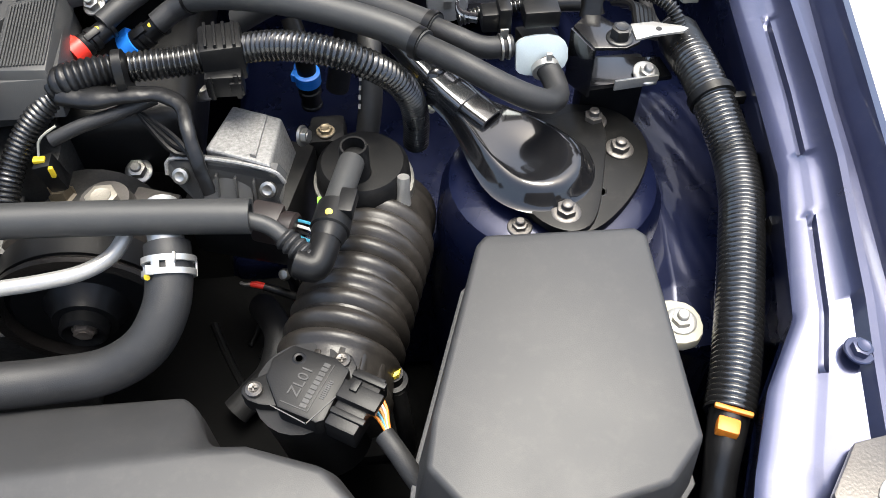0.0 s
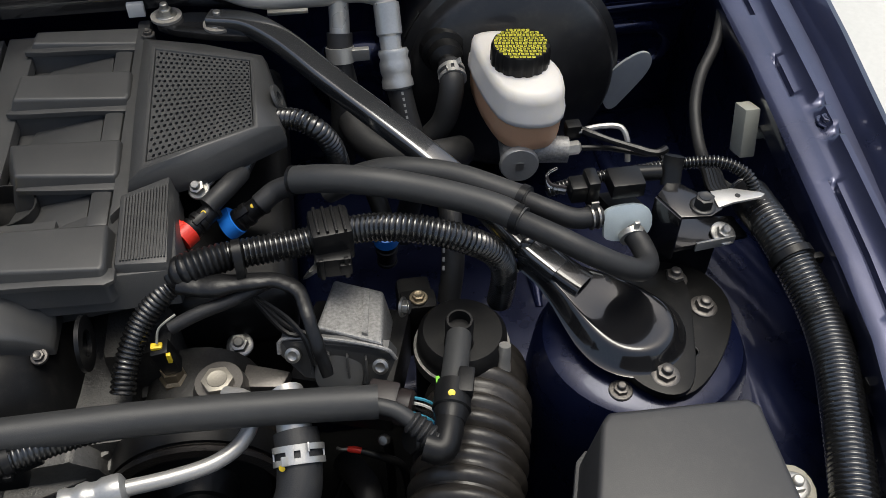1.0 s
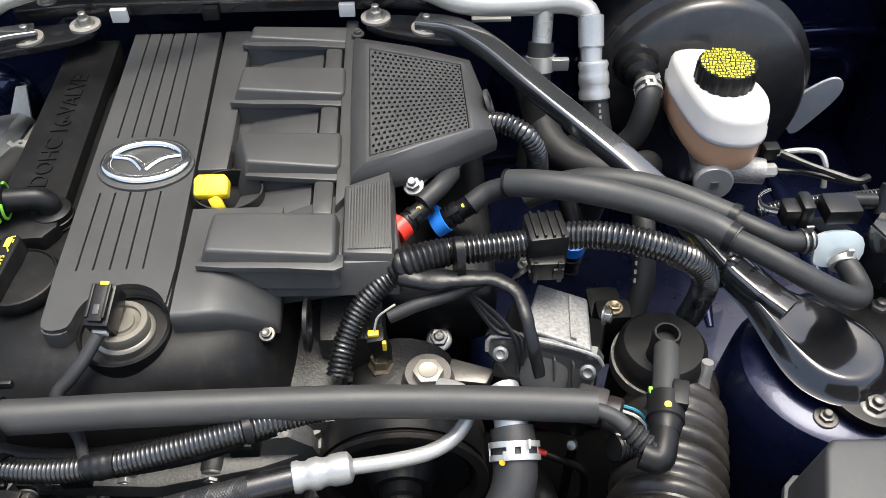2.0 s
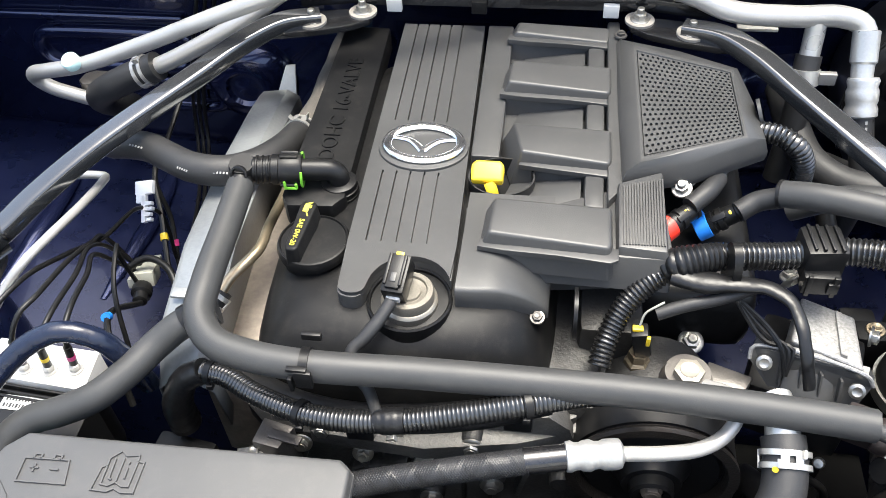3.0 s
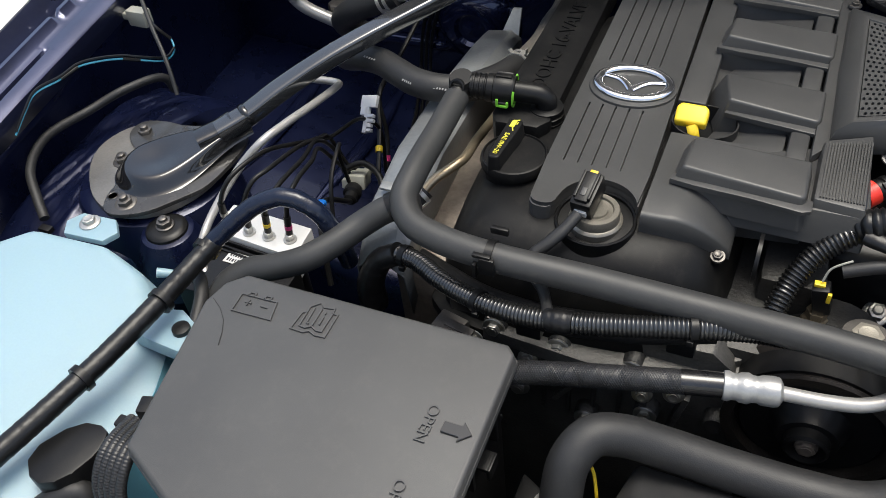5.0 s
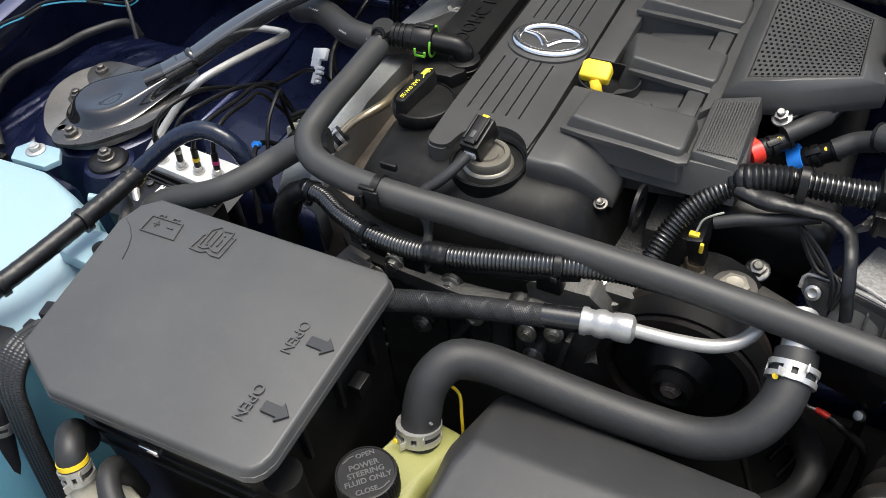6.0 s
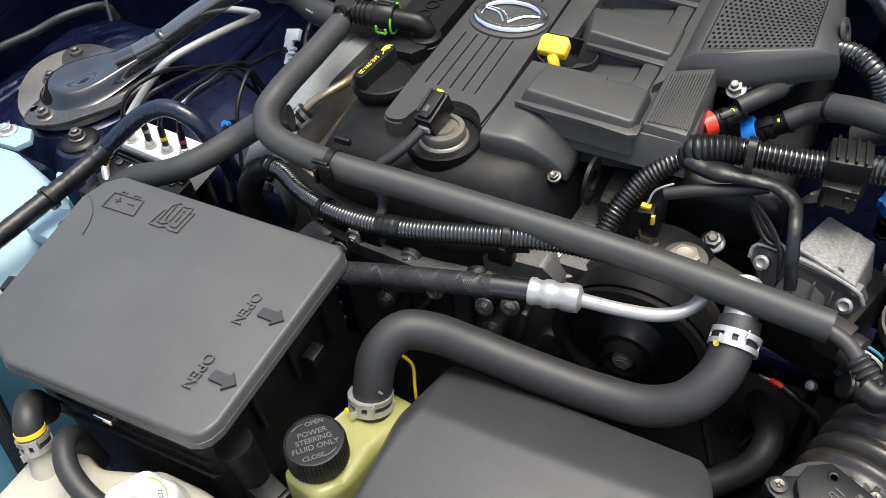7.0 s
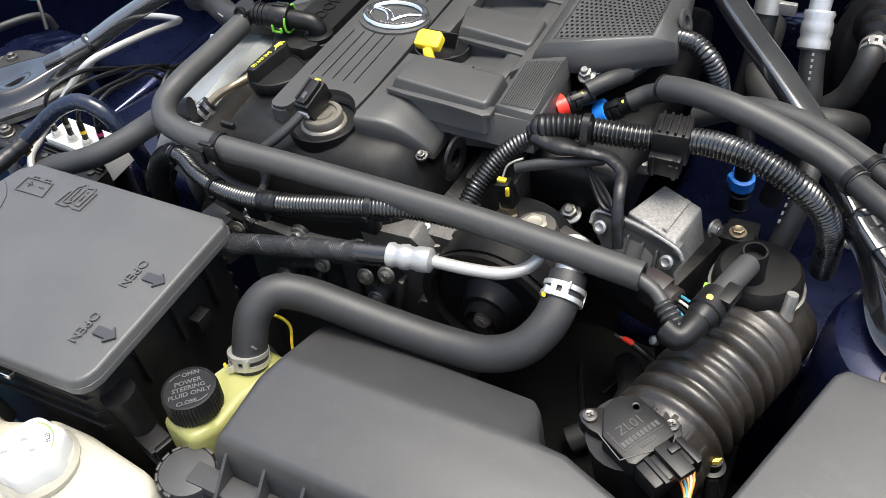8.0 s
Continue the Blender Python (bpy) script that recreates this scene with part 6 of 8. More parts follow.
nl = thing("battery_cable_sleeve", (-0.30, 0.44, 0.83), "arched blue-black vinyl tube taped onto a cable loom", "cable")
part("vinyl_tube", tube([(-0.243, 0.462, 0.765), (-0.244, 0.455, 0.800), (-0.258, 0.452, 0.832), (-0.282, 0.449, 0.842), (-0.305, 0.440, 0.836), (-0.332, 0.420, 0.815), (-0.345, 0.405, 0.803)], 0.0080, 20, 0.002, wrap=(0.014, 0.0007)), M["navy_tape"], nl)
part("taped_loom", tube([(-0.340, 0.412, 0.807), (-0.347, 0.385, 0.801), (-0.350, 0.345, 0.800), (-0.362, 0.270, 0.796), (-0.385, 0.180, 0.790), (-0.41, 0.10, 0.785)], 0.0086, 20, 0.002, wrap=(0.010, 0.0007)), M["tape"], nl, "tape-wrapped loom")
for at, ax in (((-0.345, 0.405, 0.803), (0.1, 1, 0.2)), ((-0.349, 0.345, 0.800), (0.1, 1, 0)), ((-0.364, 0.262, 0.7955), (0.2, 1, 0))):
    part("cable_tie", lathe([(0.0100, -0.003), (0.0114, -0.003), (0.0114, 0.003), (0.0100, 0.003)], 20, place(at, ax)), M["black"], nl)

tp = thing("refrigerant_pipe", (-0.32, 0.45, 0.86), "slim bare aluminium pipe bent past the brake unit", "pipe")
part("pipe", tube([(-0.335, 0.380, 0.715), (-0.3551, 0.4053, 0.740), (-0.3700, 0.4160, 0.752), (-0.3835, 0.4305, 0.7595), (-0.3955, 0.4570, 0.762), (-0.3930, 0.4850, 0.777), (-0.3800, 0.5110, 0.800), (-0.3620, 0.5300, 0.820), (-0.3550, 0.5600, 0.820), (-0.3490, 0.6040, 0.814), (-0.3535, 0.6540, 0.7995), (-0.3560, 0.6650, 0.7965), (-0.3640, 0.6670, 0.796), (-0.388, 0.6650, 0.796), (-0.412, 0.661, 0.795)], 0.0040, 14, 0.003), M["pipe"], tp)

fhs = thing("foam_sleeved_hose", (-0.25, 0.44, 0.80), "charcoal foam-sleeved hose curving behind the fuse box", "hose")
part("sleeve", tube([(-0.338, 0.366, 0.742), (-0.331, 0.384, 0.765), (-0.322, 0.398, 0.779), (-0.306, 0.408, 0.787), (-0.285, 0.413, 0.793), (-0.258, 0.423, 0.802), (-0.238, 0.443, 0.809), (-0.222, 0.464, 0.816), (-0.203, 0.478, 0.826), (-0.180, 0.490, 0.830)], 0.0115, 18, 0.005), M["foam"], fhs)
part("edge_clip", lathe([(0.0116, -0.003), (0.0128, -0.003), (0.0128, 0.003), (0.0116, 0.003)], 24, place((-0.200, 0.480, 0.827), (0.8, 0.5, 0.3))), M["black"], fhs)

rc = thing("relay_connector_stack", (-0.25, 0.43, 0.72), "black plastic relay connectors beside the fuse box", "connector")
part("block", prism([(-0.245, 0.405), (-0.195, 0.402), (-0.190, 0.440), (-0.240, 0.448)], 0.66, 0.722, 0.004), M["black"], rc)
part("latch", rbox((0.020, 0.010, 0.006), 0.0015, Matrix.Translation((-0.218, 0.424, 0.7245)) @ Matrix.Rotation(radians(-8), 4, 'Z')), M["black"], rc)
part("bracket", join(rbox((0.026, 0.016, 0.002), 0.0006, Matrix.Translation((-0.150, 0.420, 0.742)) @ Matrix.Rotation(radians(12), 4, 'Z')), rbox((0.026, 0.002, 0.014), 0.0006, Matrix.Translation((-0.1485, 0.4125, 0.736)) @ Matrix.Rotation(radians(12), 4, 'Z'))), M["zinc"], rc, "small zinc bracket")
bolts(rc, [((-0.150, 0.421, 0.743), (0, 0, 1))], M["zinc"], 0.0050, 0.005, 0.0075)

# ---- heater hoses, pipes and shield behind ----
hh = thing("heater_hose", (-0.25, 0.70, 0.81), "thick black rubber heater hose with printed bars", "hose")
part("hose", tube([(-0.400, 0.755, 0.770), (-0.382, 0.728, 0.786), (-0.364, 0.708, 0.800), (-0.340, 0.694, 0.813), (-0.312, 0.684, 0.819), (-0.285, 0.668, 0.822), (-0.258, 0.654, 0.824), (-0.228, 0.652, 0.824), (-0.205, 0.668, 0.820), (-0.190, 0.700, 0.812), (-0.182, 0.740, 0.803)], 0.0140, 18, 0.005), M["rubber"], hh)
spring_clamp(hh, (-0.183, 0.738, 0.803), (0.1, 1, -0.2), 0.0143)
part("metal_pipe", tube([(-0.183, 0.735, 0.803), (-0.179, 0.790, 0.797), (-0.179, 0.860, 0.795), (-0.18, 0.93, 0.79)], [0.0105, 0.0118, 0.0105, 0.0115, 0.0100, 0.0115, 0.0105], 14, 0.006), M["taupe"], hh, "taupe cloth-sleeved pipe")
hose_marks(hh, [((-0.352, 0.690, 0.822), (0.8, -0.5, 0.3), (0.1, -0.5, 0.85), 0.014), ((-0.318, 0.672, 0.830), (0.8, -0.4, 0.2), (0, -0.5, 0.85), 0.018), ((-0.262, 0.642, 0.832), (0.8, -0.4, 0.1), (-0.1, -0.6, 0.8), 0.012), ((-0.226, 0.640, 0.832), (1, 0, 0), (0, -0.6, 0.8), 0.012)])

ap = thing("refrigerant_line", (-0.35, 0.80, 0.86), "thick bare aluminium refrigerant pipe with a charging port", "pipe")
part("pipe", tube([(-0.450, 0.838, 0.752), (-0.470, 0.835, 0.760), (-0.497, 0.830, 0.774), (-0.508, 0.826, 0.788), (-0.500, 0.815, 0.803), (-0.470, 0.800, 0.818), (-0.420, 0.787, 0.836), (-0.334, 0.782, 0.870), (-0.245, 0.778, 0.908), (-0.140, 0.80, 0.935), (0.02, 0.86, 0.935)], 0.0080, 14, 0.006), M["pipe"], ap)
part("charging_port", lathe([(0.0082, 0), (0.0092, 0.002), (0.0092, 0.009), (0.0078, 0.011), (0.003, 0.0115)], 20, place((-0.424, 0.782, 0.840), (-0.1, -0.5, 0.85))), M["teal_cap"], ap, "pale teal plastic cap")
hp = thing("suction_line", (-0.35, 0.83, 0.82), "bare aluminium pipe clamped to a black rubber elbow", "pipe")
part("pipe", tube([(-0.365, 0.818, 0.812), (-0.325, 0.822, 0.830), (-0.255, 0.832, 0.866), (-0.200, 0.850, 0.898), (-0.12, 0.87, 0.915), (0.02, 0.90, 0.92)], 0.0092, 14, 0.006), M["pipe"], hp)
part("rubber_elbow", tube([(-0.356, 0.818, 0.817), (-0.385, 0.816, 0.805), (-0.415, 0.816, 0.790), (-0.440, 0.826, 0.770), (-0.452, 0.848, 0.745), (-0.455, 0.90, 0.70)], 0.0155, 18, 0.005), M["rubber"], hp, "thick black rubber elbow")
spring_clamp(hp, (-0.372, 0.817, 0.810), (1, 0.1, 0.42), 0.0158)
part("end_bracket", prism(rounded([(-0.478, 0.842), (-0.440, 0.842), (-0.436, 0.868), (-0.474, 0.872)], 1), 0.740, 0.772, 0.004), M["nut"], hp, "dull grey pipe bracket")

hsd = thing("heat_shield", (-0.22, 0.66, 0.78), "folded grey aluminised heat shield beside the engine", "heat shield")
sec = []
for y, x, z in ((0.455, -0.207, 0.775), (0.50, -0.215, 0.800), (0.58, -0.222, 0.808), (0.70, -0.230, 0.798), (0.80, -0.236, 0.782), (0.845, -0.240, 0.770)):
    sec.append([(x - 0.026, y, z - 0.06), (x - 0.024, y, z - 0.006), (x - 0.018, y, z), (x + 0.010, y, z + 0.004), (x + 0.022, y, z - 0.004), (x + 0.026, y, z - 0.05)])
hb = part("shield", loft(sec, close=False, cap0=False, cap1=False), M["shield"], hsd)
hb.modifiers.new("thickness", 'SOLIDIFY').thickness = 0.0015
part("upturned_tab", loft([[(-0.248, 0.835, 0.752), (-0.222, 0.842, 0.756), (-0.222, 0.846, 0.756), (-0.248, 0.839, 0.752)], [(-0.236, 0.868, 0.788), (-0.226, 0.870, 0.788), (-0.226, 0.873, 0.788), (-0.236, 0.871, 0.788)]]), M["shield"], hsd)
for y in (0.52, 0.66):
    part("pressed_slot", rbox((0.018, 0.010, 0.003), 0.0012, Matrix.Translation((-0.224, y, 0.809))), M["shield"], hsd)
part("lower_shield", prism([(-0.205, 0.47), (-0.158, 0.47), (-0.165, 0.80), (-0.20, 0.80)], 0.66, 0.765, 0.010), M["exhaust"], hsd, "stained grey-beige exhaust shield")
gp = thing("brass_pipe", (-0.18, 0.55, 0.815), "yellow passivated metal pipe with a short rubber end", "pipe")
part("pipe", tube([(-0.196, 0.518, 0.806), (-0.188, 0.535, 0.814), (-0.177, 0.552, 0.818), (-0.172, 0.566, 0.818), (-0.174, 0.60, 0.812), (-0.176, 0.66, 0.80), (-0.178, 0.73, 0.79)], 0.0045, 10, 0.004), M["brass"], gp)
part("rubber_end", tube([(-0.192, 0.525, 0.810), (-0.204, 0.508, 0.798), (-0.215, 0.498, 0.780)], 0.0085, 12, 0.003), M["rubber"], gp)
spring_clamp(gp, (-0.196, 0.518, 0.806), (-0.5, -0.7, -0.4), 0.0086)

# ---- clips, plugs and wires on the far side ----
wc = thing("pipe_clip", (-0.336, 0.676, 0.745), "white plastic comb clip holding brake pipes", "clip")
part("clip", moved(join(rbox((0.022, 0.006, 0.015), 0.001, Matrix.Translation((0, 0, 0.014))), rbox((0.012, 0.006, 0.010), 0.001, Matrix.Translation((-0.004, 0, 0.002))), *[rbox((0.010 - 0.0012 * k, 0.006, 0.0040), 0.0006, Matrix.Translation((0.004 + 0.0015 * (k % 2), 0, -0.004 - 0.0060 * k))) for k in range(4)], rbox((0.005, 0.006, 0.030), 0.0008, Matrix.Translation((-0.001, 0, -0.010)))), Matrix.Translation((-0.344, 0.692, 0.742)) @ Matrix.Rotation(radians(-12), 4, 'Y') @ Matrix.Rotation(radians(-52), 4, 'X') @ Matrix.Scale(0.92, 4)), M["clip_white"], wc)
w2 = thing("sensor_plug", (-0.312, 0.61, 0.73), "milky plastic sensor plug on black wires", "plug")
sm = Matrix.Translation((-0.331, 0.630, 0.700)) @ Matrix.Rotation(radians(12), 4, 'Z') @ Matrix.Rotation(radians(-20), 4, 'X')
part("plug", join(rbox((0.020, 0.026, 0.016), 0.002, sm), rbox((0.008, 0.020, 0.008), 0.0015, sm @ Matrix.Translation((0.004, 0.022, 0.002))), rbox((0.008, 0.010, 0.010), 0.0015, sm @ Matrix.Translation((-0.010, -0.014, 0.0)))), M["clear"], w2)
part("latch", rbox((0.010, 0.016, 0.010), 0.002, sm @ Matrix.Translation((-0.010, 0.012, 0.006))), M["black"], w2)
part("socket", lathe([(0.009, 0), (0.010, 0.004), (0.010, 0.010), (0.007, 0.012), (0.007, 0.020), (0.004, 0.022)], 16, place((-0.329, 0.614, 0.700), (0.25, -1, 0.05))), M["black"], w2)
part("pipe_loop", tube([(-0.345, 0.622, 0.715), (-0.325, 0.632, 0.722), (-0.300, 0.622, 0.720), (-0.286, 0.600, 0.712), (-0.285, 0.570, 0.700), (-0.290, 0.54, 0.66)], 0.0036, 10, 0.004), M["black"], w2)
part("wire", tube([(-0.322, 0.592, 0.702), (-0.3143, 0.5348, 0.7504), (-0.300, 0.505, 0.742), (-0.285, 0.48, 0.70)], 0.0030, 8, 0.005), M["black"], w2)
for c, a, b in (("yellow", (-0.329, 0.676, 0.702), (-0.338, 0.70, 0.715)), ("wine_band", (-0.3355, 0.700, 0.668), (-0.342, 0.72, 0.69))):
    part("band", lathe([(0.0042, 0), (0.0042, 0.007)], 10, place(a, Vector(b) - Vector(a))), M[c], w2, "coloured wire band")
    part("wire", tube([tuple(Vector(a) - (Vector(b) - Vector(a))), a, b, (-0.356, 0.74, 0.73), (-0.362, 0.80, 0.735), (-0.36, 0.88, 0.76)], 0.0028, 8, 0.005), M["black"], w2)
part("band", lathe([(0.0042, 0), (0.0042, 0.007)], 10, place((-0.3150, 0.5370, 0.7490), (0.1, -0.75, 0.65))), M["blue"], w2, "blue wire band")

cl = thing("bonnet_cable", (-0.58, 0.60, 0.80), "grey plastic-covered cable looped over the wing seam", "cable")
part("cable", tube([(-0.570, 0.425, 0.755), (-0.588, 0.440, 0.765), (-0.615, 0.466, 0.775), (-0.630, 0.508, 0.780), (-0.6190, 0.568, 0.777), (-0.5960, 0.6037, 0.784), (-0.5781, 0.6456, 0.775), (-0.575, 0.6518, 0.755)], 0.0050, 10, 0.005), M["rubber"], cl)
part("end_clip", rbox((0.014, 0.008, 0.006), 0.0015, Matrix.Translation((-0.562, 0.416, 0.751))), M["black"], cl)
wr = thing("indicator_wire", (-0.60, 0.68, 0.80), "thin cyan and black wires with a milky plug", "wire")
WIRE = [(-0.615, 0.470, 0.815), (-0.615, 0.491, 0.828), (-0.615, 0.510, 0.837), (-0.605, 0.539, 0.838), (-0.600, 0.560, 0.840), (-0.590, 0.578, 0.837), (-0.580, 0.602, 0.827), (-0.570, 0.615, 0.819), (-0.560, 0.640, 0.805), (-0.565, 0.662, 0.803), (-0.575, 0.673, 0.810), (-0.585, 0.669, 0.823), (-0.605, 0.68, 0.825)]
part("cyan_wire", tube(WIRE, 0.0011, 6, 0.004), M["cyan"], wr, "cyan wire")
for a, b in ((3, 5), (6, 8), (10, 13)):
    part("tape_wrap", tube(WIRE[a:b], 0.0020, 8, 0.003), M["black"], wr)
part("black_wire", tube([(x, y + 0.002, z + 0.003) for x, y, z in WIRE[:10]], 0.0013, 6, 0.004), M["black"], wr)
part("plug", join(rbox((0.026, 0.014, 0.020), 0.0025, Matrix.Translation((-0.628, 0.690, 0.820))), rbox((0.014, 0.010, 0.008), 0.002, Matrix.Translation((-0.644, 0.690, 0.820)))), M["clear"], wr, "milky plug")
rd = thing("prop_rod", (-0.52, 0.74, 0.82), "thin grey plastic rod running down the inner wing", "rod")
part("rod", tube([(-0.640, 0.735, 0.880), (-0.6222, 0.7004, 0.865), (-0.5797, 0.6564, 0.840), (-0.5515, 0.6323, 0.820), (-0.5393, 0.6208, 0.805), (-0.530, 0.610, 0.785)], 0.0024, 8, 0.006), M["rubber"], rd)
ch = thing("corner_hoses", (-0.31, 0.20, 0.70), "black ribbed looms and a rubber pipe beside the tanks", "hose")
for k in range(5):
    d = 0.0052 * (k - 2)
    part("braided_loom", tube([(-0.300 + d, 0.250, 0.786), (-0.294 + d, 0.218, 0.797), (-0.294 + d, 0.200, 0.782), (-0.290 + d, 0.189, 0.750), (-0.288 + d, 0.181, 0.710), (-0.280 + d, 0.165, 0.62)], 0.0042, 10, 0.003, ribs=(0.0022, 0.0003)), M["strand"], ch)
part("rubber_pipe", tube([(-0.352, 0.176, 0.752), (-0.338, 0.187, 0.761), (-0.327, 0.195, 0.761), (-0.322, 0.193, 0.748), (-0.327, 0.184, 0.72), (-0.332, 0.172, 0.66)], 0.0095, 16, 0.003), M["rubber"], ch)
spring_clamp(ch, (-0.3265, 0.185, 0.722), (-0.1, -0.3, -1), 0.0098)
part("junction_box", prism(rounded([(-0.372, 0.200), (-0.352, 0.236), (-0.326, 0.240), (-0.318, 0.222), (-0.329, 0.190), (-0.350, 0.180)], 1), 0.760, 0.782, 0.003), M["black"], ch, "black plastic junction box")
part("lug", rbox((0.010, 0.010, 0.010), 0.002, Matrix.Translation((-0.314, 0.244, 0.785))), M["black"], ch)
solo("trim_lower_panel", prism([(-0.60, 0.05), (-0.20, 0.05), (-0.20, 0.22), (-0.60, 0.22)], 0.56, 0.60, 0.01), M["paint"], "navy lower panel under the tanks", "car panel", kind="structure")

# ---- air duct, airflow sensor and throttle ----
ad = thing("air_duct", (0.345, 0.43, 0.70), "brownish-black ribbed rubber intake duct", "air duct")
AX = [(0.318, 0.340, 0.738), (0.326, 0.375, 0.741), (0.338, 0.415, 0.741), (0.350, 0.455, 0.736), (0.360, 0.490, 0.728), (0.366, 0.525, 0.718)]
line, at = glide(AX, 0.0015)
radii = []
for s in at:
    f = s / at[-1]
    r = 0.0385
    if 0.16 < f < 0.82:
        ph = (f - 0.16) / 0.66 * 9
        r += 0.0105 * abs(math.sin(math.pi * ph)) ** 0.42 - 0.0068
    elif f <= 0.16:
        r = 0.0385 + (0.0015 if 0.05 < f < 0.09 else 0)
    else:
        r = 0.0385 + 0.002 * (f > 0.93)
    radii.append(r)
part("bellows", tube([tuple(p) for p in line[::2]], radii[::2], 36, 0.0016), M["bellows"], ad)
for k in range(5):
    a = radians(35 + 22 * k)
    part("lug", rbox((0.004, 0.018, 0.003), 0.001, Matrix.Translation((0.322 + 0.0395 * math.cos(a), 0.358, 0.739 + 0.0395 * math.sin(a))) @ Matrix.Rotation(-a + math.pi / 2, 4, 'Y') @ Matrix.Rotation(radians(-14), 4, 'Z')), M["bellows"], ad)
part("riser", lathe([(0.036, 0.70), (0.0355, 0.760), (0.034, 0.776), (0.030, 0.781), (0.012, 0.782)], 36, Matrix.Translation((0.352, 0.522, 0))), M["valve"], ad, "black rubber riser")
part("riser_band", lathe([(0.0362, 0.752), (0.0375, 0.752), (0.0375, 0.762), (0.0362, 0.762)], 36, Matrix.Translation((0.352, 0.522, 0))), M["zinc"], ad, "zinc hose band")
part("nozzle", lathe([(0.0125, 0.778), (0.0105, 0.784), (0.0105, 0.806), (0.0095, 0.809), (0.0080, 0.809), (0.0078, 0.800), (0.001, 0.800)], 26, Matrix.Translation((0.347, 0.510, 0))), M["black"], ad, "black open nozzle")
part("valve_stub", tube([(0.379, 0.496, 0.760), (0.380, 0.500, 0.775), (0.3805, 0.502, 0.782)], [0.0062, 0.0052, 0.0052, 0.0045], 12, 0.003), M["zinc_white"], ad, "bright metal stub")
part("valve_bolt", moved(bolt_geo(0.0062, 0.006, 0.0066), place((0.377, 0.491, 0.757), (0, -0.7, 0.7))), M["alu_bright"], ad)

bq = thing("breather_elbow", (0.33, 0.45, 0.808), "grey-black quick coupling with yellow dot and green clip", "hose coupling")
part("tube", tube([(0.345, 0.500, 0.803), (0.337, 0.470, 0.807), (0.331, 0.448, 0.808)], 0.0092, 16, 0.003), M["foam"], bq)
part("collar", lathe([(0.0095, 0), (0.0125, 0.001), (0.0130, 0.020), (0.0115, 0.021), (0.0115, 0.024), (0.0098, 0.030)], 24, place((0.3335, 0.456, 0.808), (-0.25, -1, 0.0))), M["black"], bq)
part("block", rbox((0.011, 0.020, 0.010), 0.0015, Matrix.Translation((0.341, 0.452, 0.815)) @ Matrix.Rotation(radians(-15), 4, 'Z')), M["black"], bq)
part("elbow", tube([(0.328, 0.436, 0.808), (0.323, 0.418, 0.808), (0.318, 0.409, 0.807), (0.308, 0.413, 0.808)], 0.0098, 16, 0.002), M["black"], bq)
part("yellow_dot", lathe([(0.0026, 0), (0.0024, 0.0008), (0.001, 0.0010)], 12, place((0.3295, 0.4415, 0.8205), (0, -0.3, 1))), M["yellow"], bq, "yellow paint dot")
part("clip", rbox((0.003, 0.006, 0.004), 0.0008, Matrix.Translation((0.323, 0.458, 0.812))), M["green"], bq, "green clip")

af = thing("airflow_sensor", (0.305, 0.345, 0.78), "flat black airflow sensor with embossed marks and plug", "sensor")
am = Matrix.Translation((0.311, 0.339, 0.788)) @ Matrix.Rotation(radians(60), 4, 'Z')
part("body", prism([(0.293, 0.325), (0.315, 0.3125), (0.320, 0.3135), (0.336, 0.345), (0.328, 0.354), (0.303, 0.366), (0.290, 0.358), (0.286, 0.346)], 0.772, 0.788, 0.0018), M["black"], af)
part("flange", prism(rounded([(0.268, 0.344), (0.276, 0.334), (0.295, 0.330), (0.330, 0.338), (0.341, 0.350), (0.336, 0.364), (0.320, 0.366), (0.276, 0.351)], 1), 0.766, 0.778, 0.0015), M["black"], af)
part("throat", tube([(0.306, 0.343, 0.775), (0.310, 0.345, 0.745), (0.315, 0.347, 0.70)], 0.030, 24, 0.01), M["black"], af, "black sensor throat")
part("rim_line", moved(stroke([(-0.022, 0.012), (-0.024, -0.012), (0.010, -0.0235)], 0.0007, 0.0005, 0.0002), am), M["cover"], af)
part("lettering", moved(text_geo("ZL01", 0.0100, 0.0003), am @ Matrix.Translation((-0.001, 0.004, 0.0002))), M["worn_black"], af, "embossed letters")
for yy, w in ((-0.005, 0.029), (-0.0125, 0.012)):
    part("printed_mark", moved(join(*[rbox((w * 0.085, 0.0042 if w > 0.02 else 0.003, 0.0004), 0, Matrix.Translation((w * (k / 9 - 0.5), yy, 0.0002))) for k in range(10)]), am), M["worn_black"], af)
part("underline", moved(stroke([(-0.017, 0.009), (-0.017, -0.009), (0.016, -0.009)], 0.0005, 0.0004, 0.0002), am), M["worn_black"], af)
part("boss_ring", lathe([(0.0022, 0), (0.0034, 0.0006), (0.0044, 0)], 16, Matrix.Translation((0.306, 0.356, 0.788))), M["black"], af)
for x, y in ((0.278, 0.3425), (0.331, 0.357)):
    part("screw", join(lathe([(0.0052, 0.777), (0.0052, 0.7805), (0.0034, 0.7815), (0.001, 0.7808)], 16, Matrix.Translation((x, y, 0))), rbox((0.005, 0.0010, 0.0008), 0, Matrix.Translation((x, y, 0.7818))), rbox((0.0010, 0.005, 0.0008), 0, Matrix.Translation((x, y, 0.7818)))), M["nut"], af, "dull steel screw")
pm2 = Matrix.Translation((0.3385, 0.3235, 0.780)) @ Matrix.Rotation(radians(58), 4, 'Z')
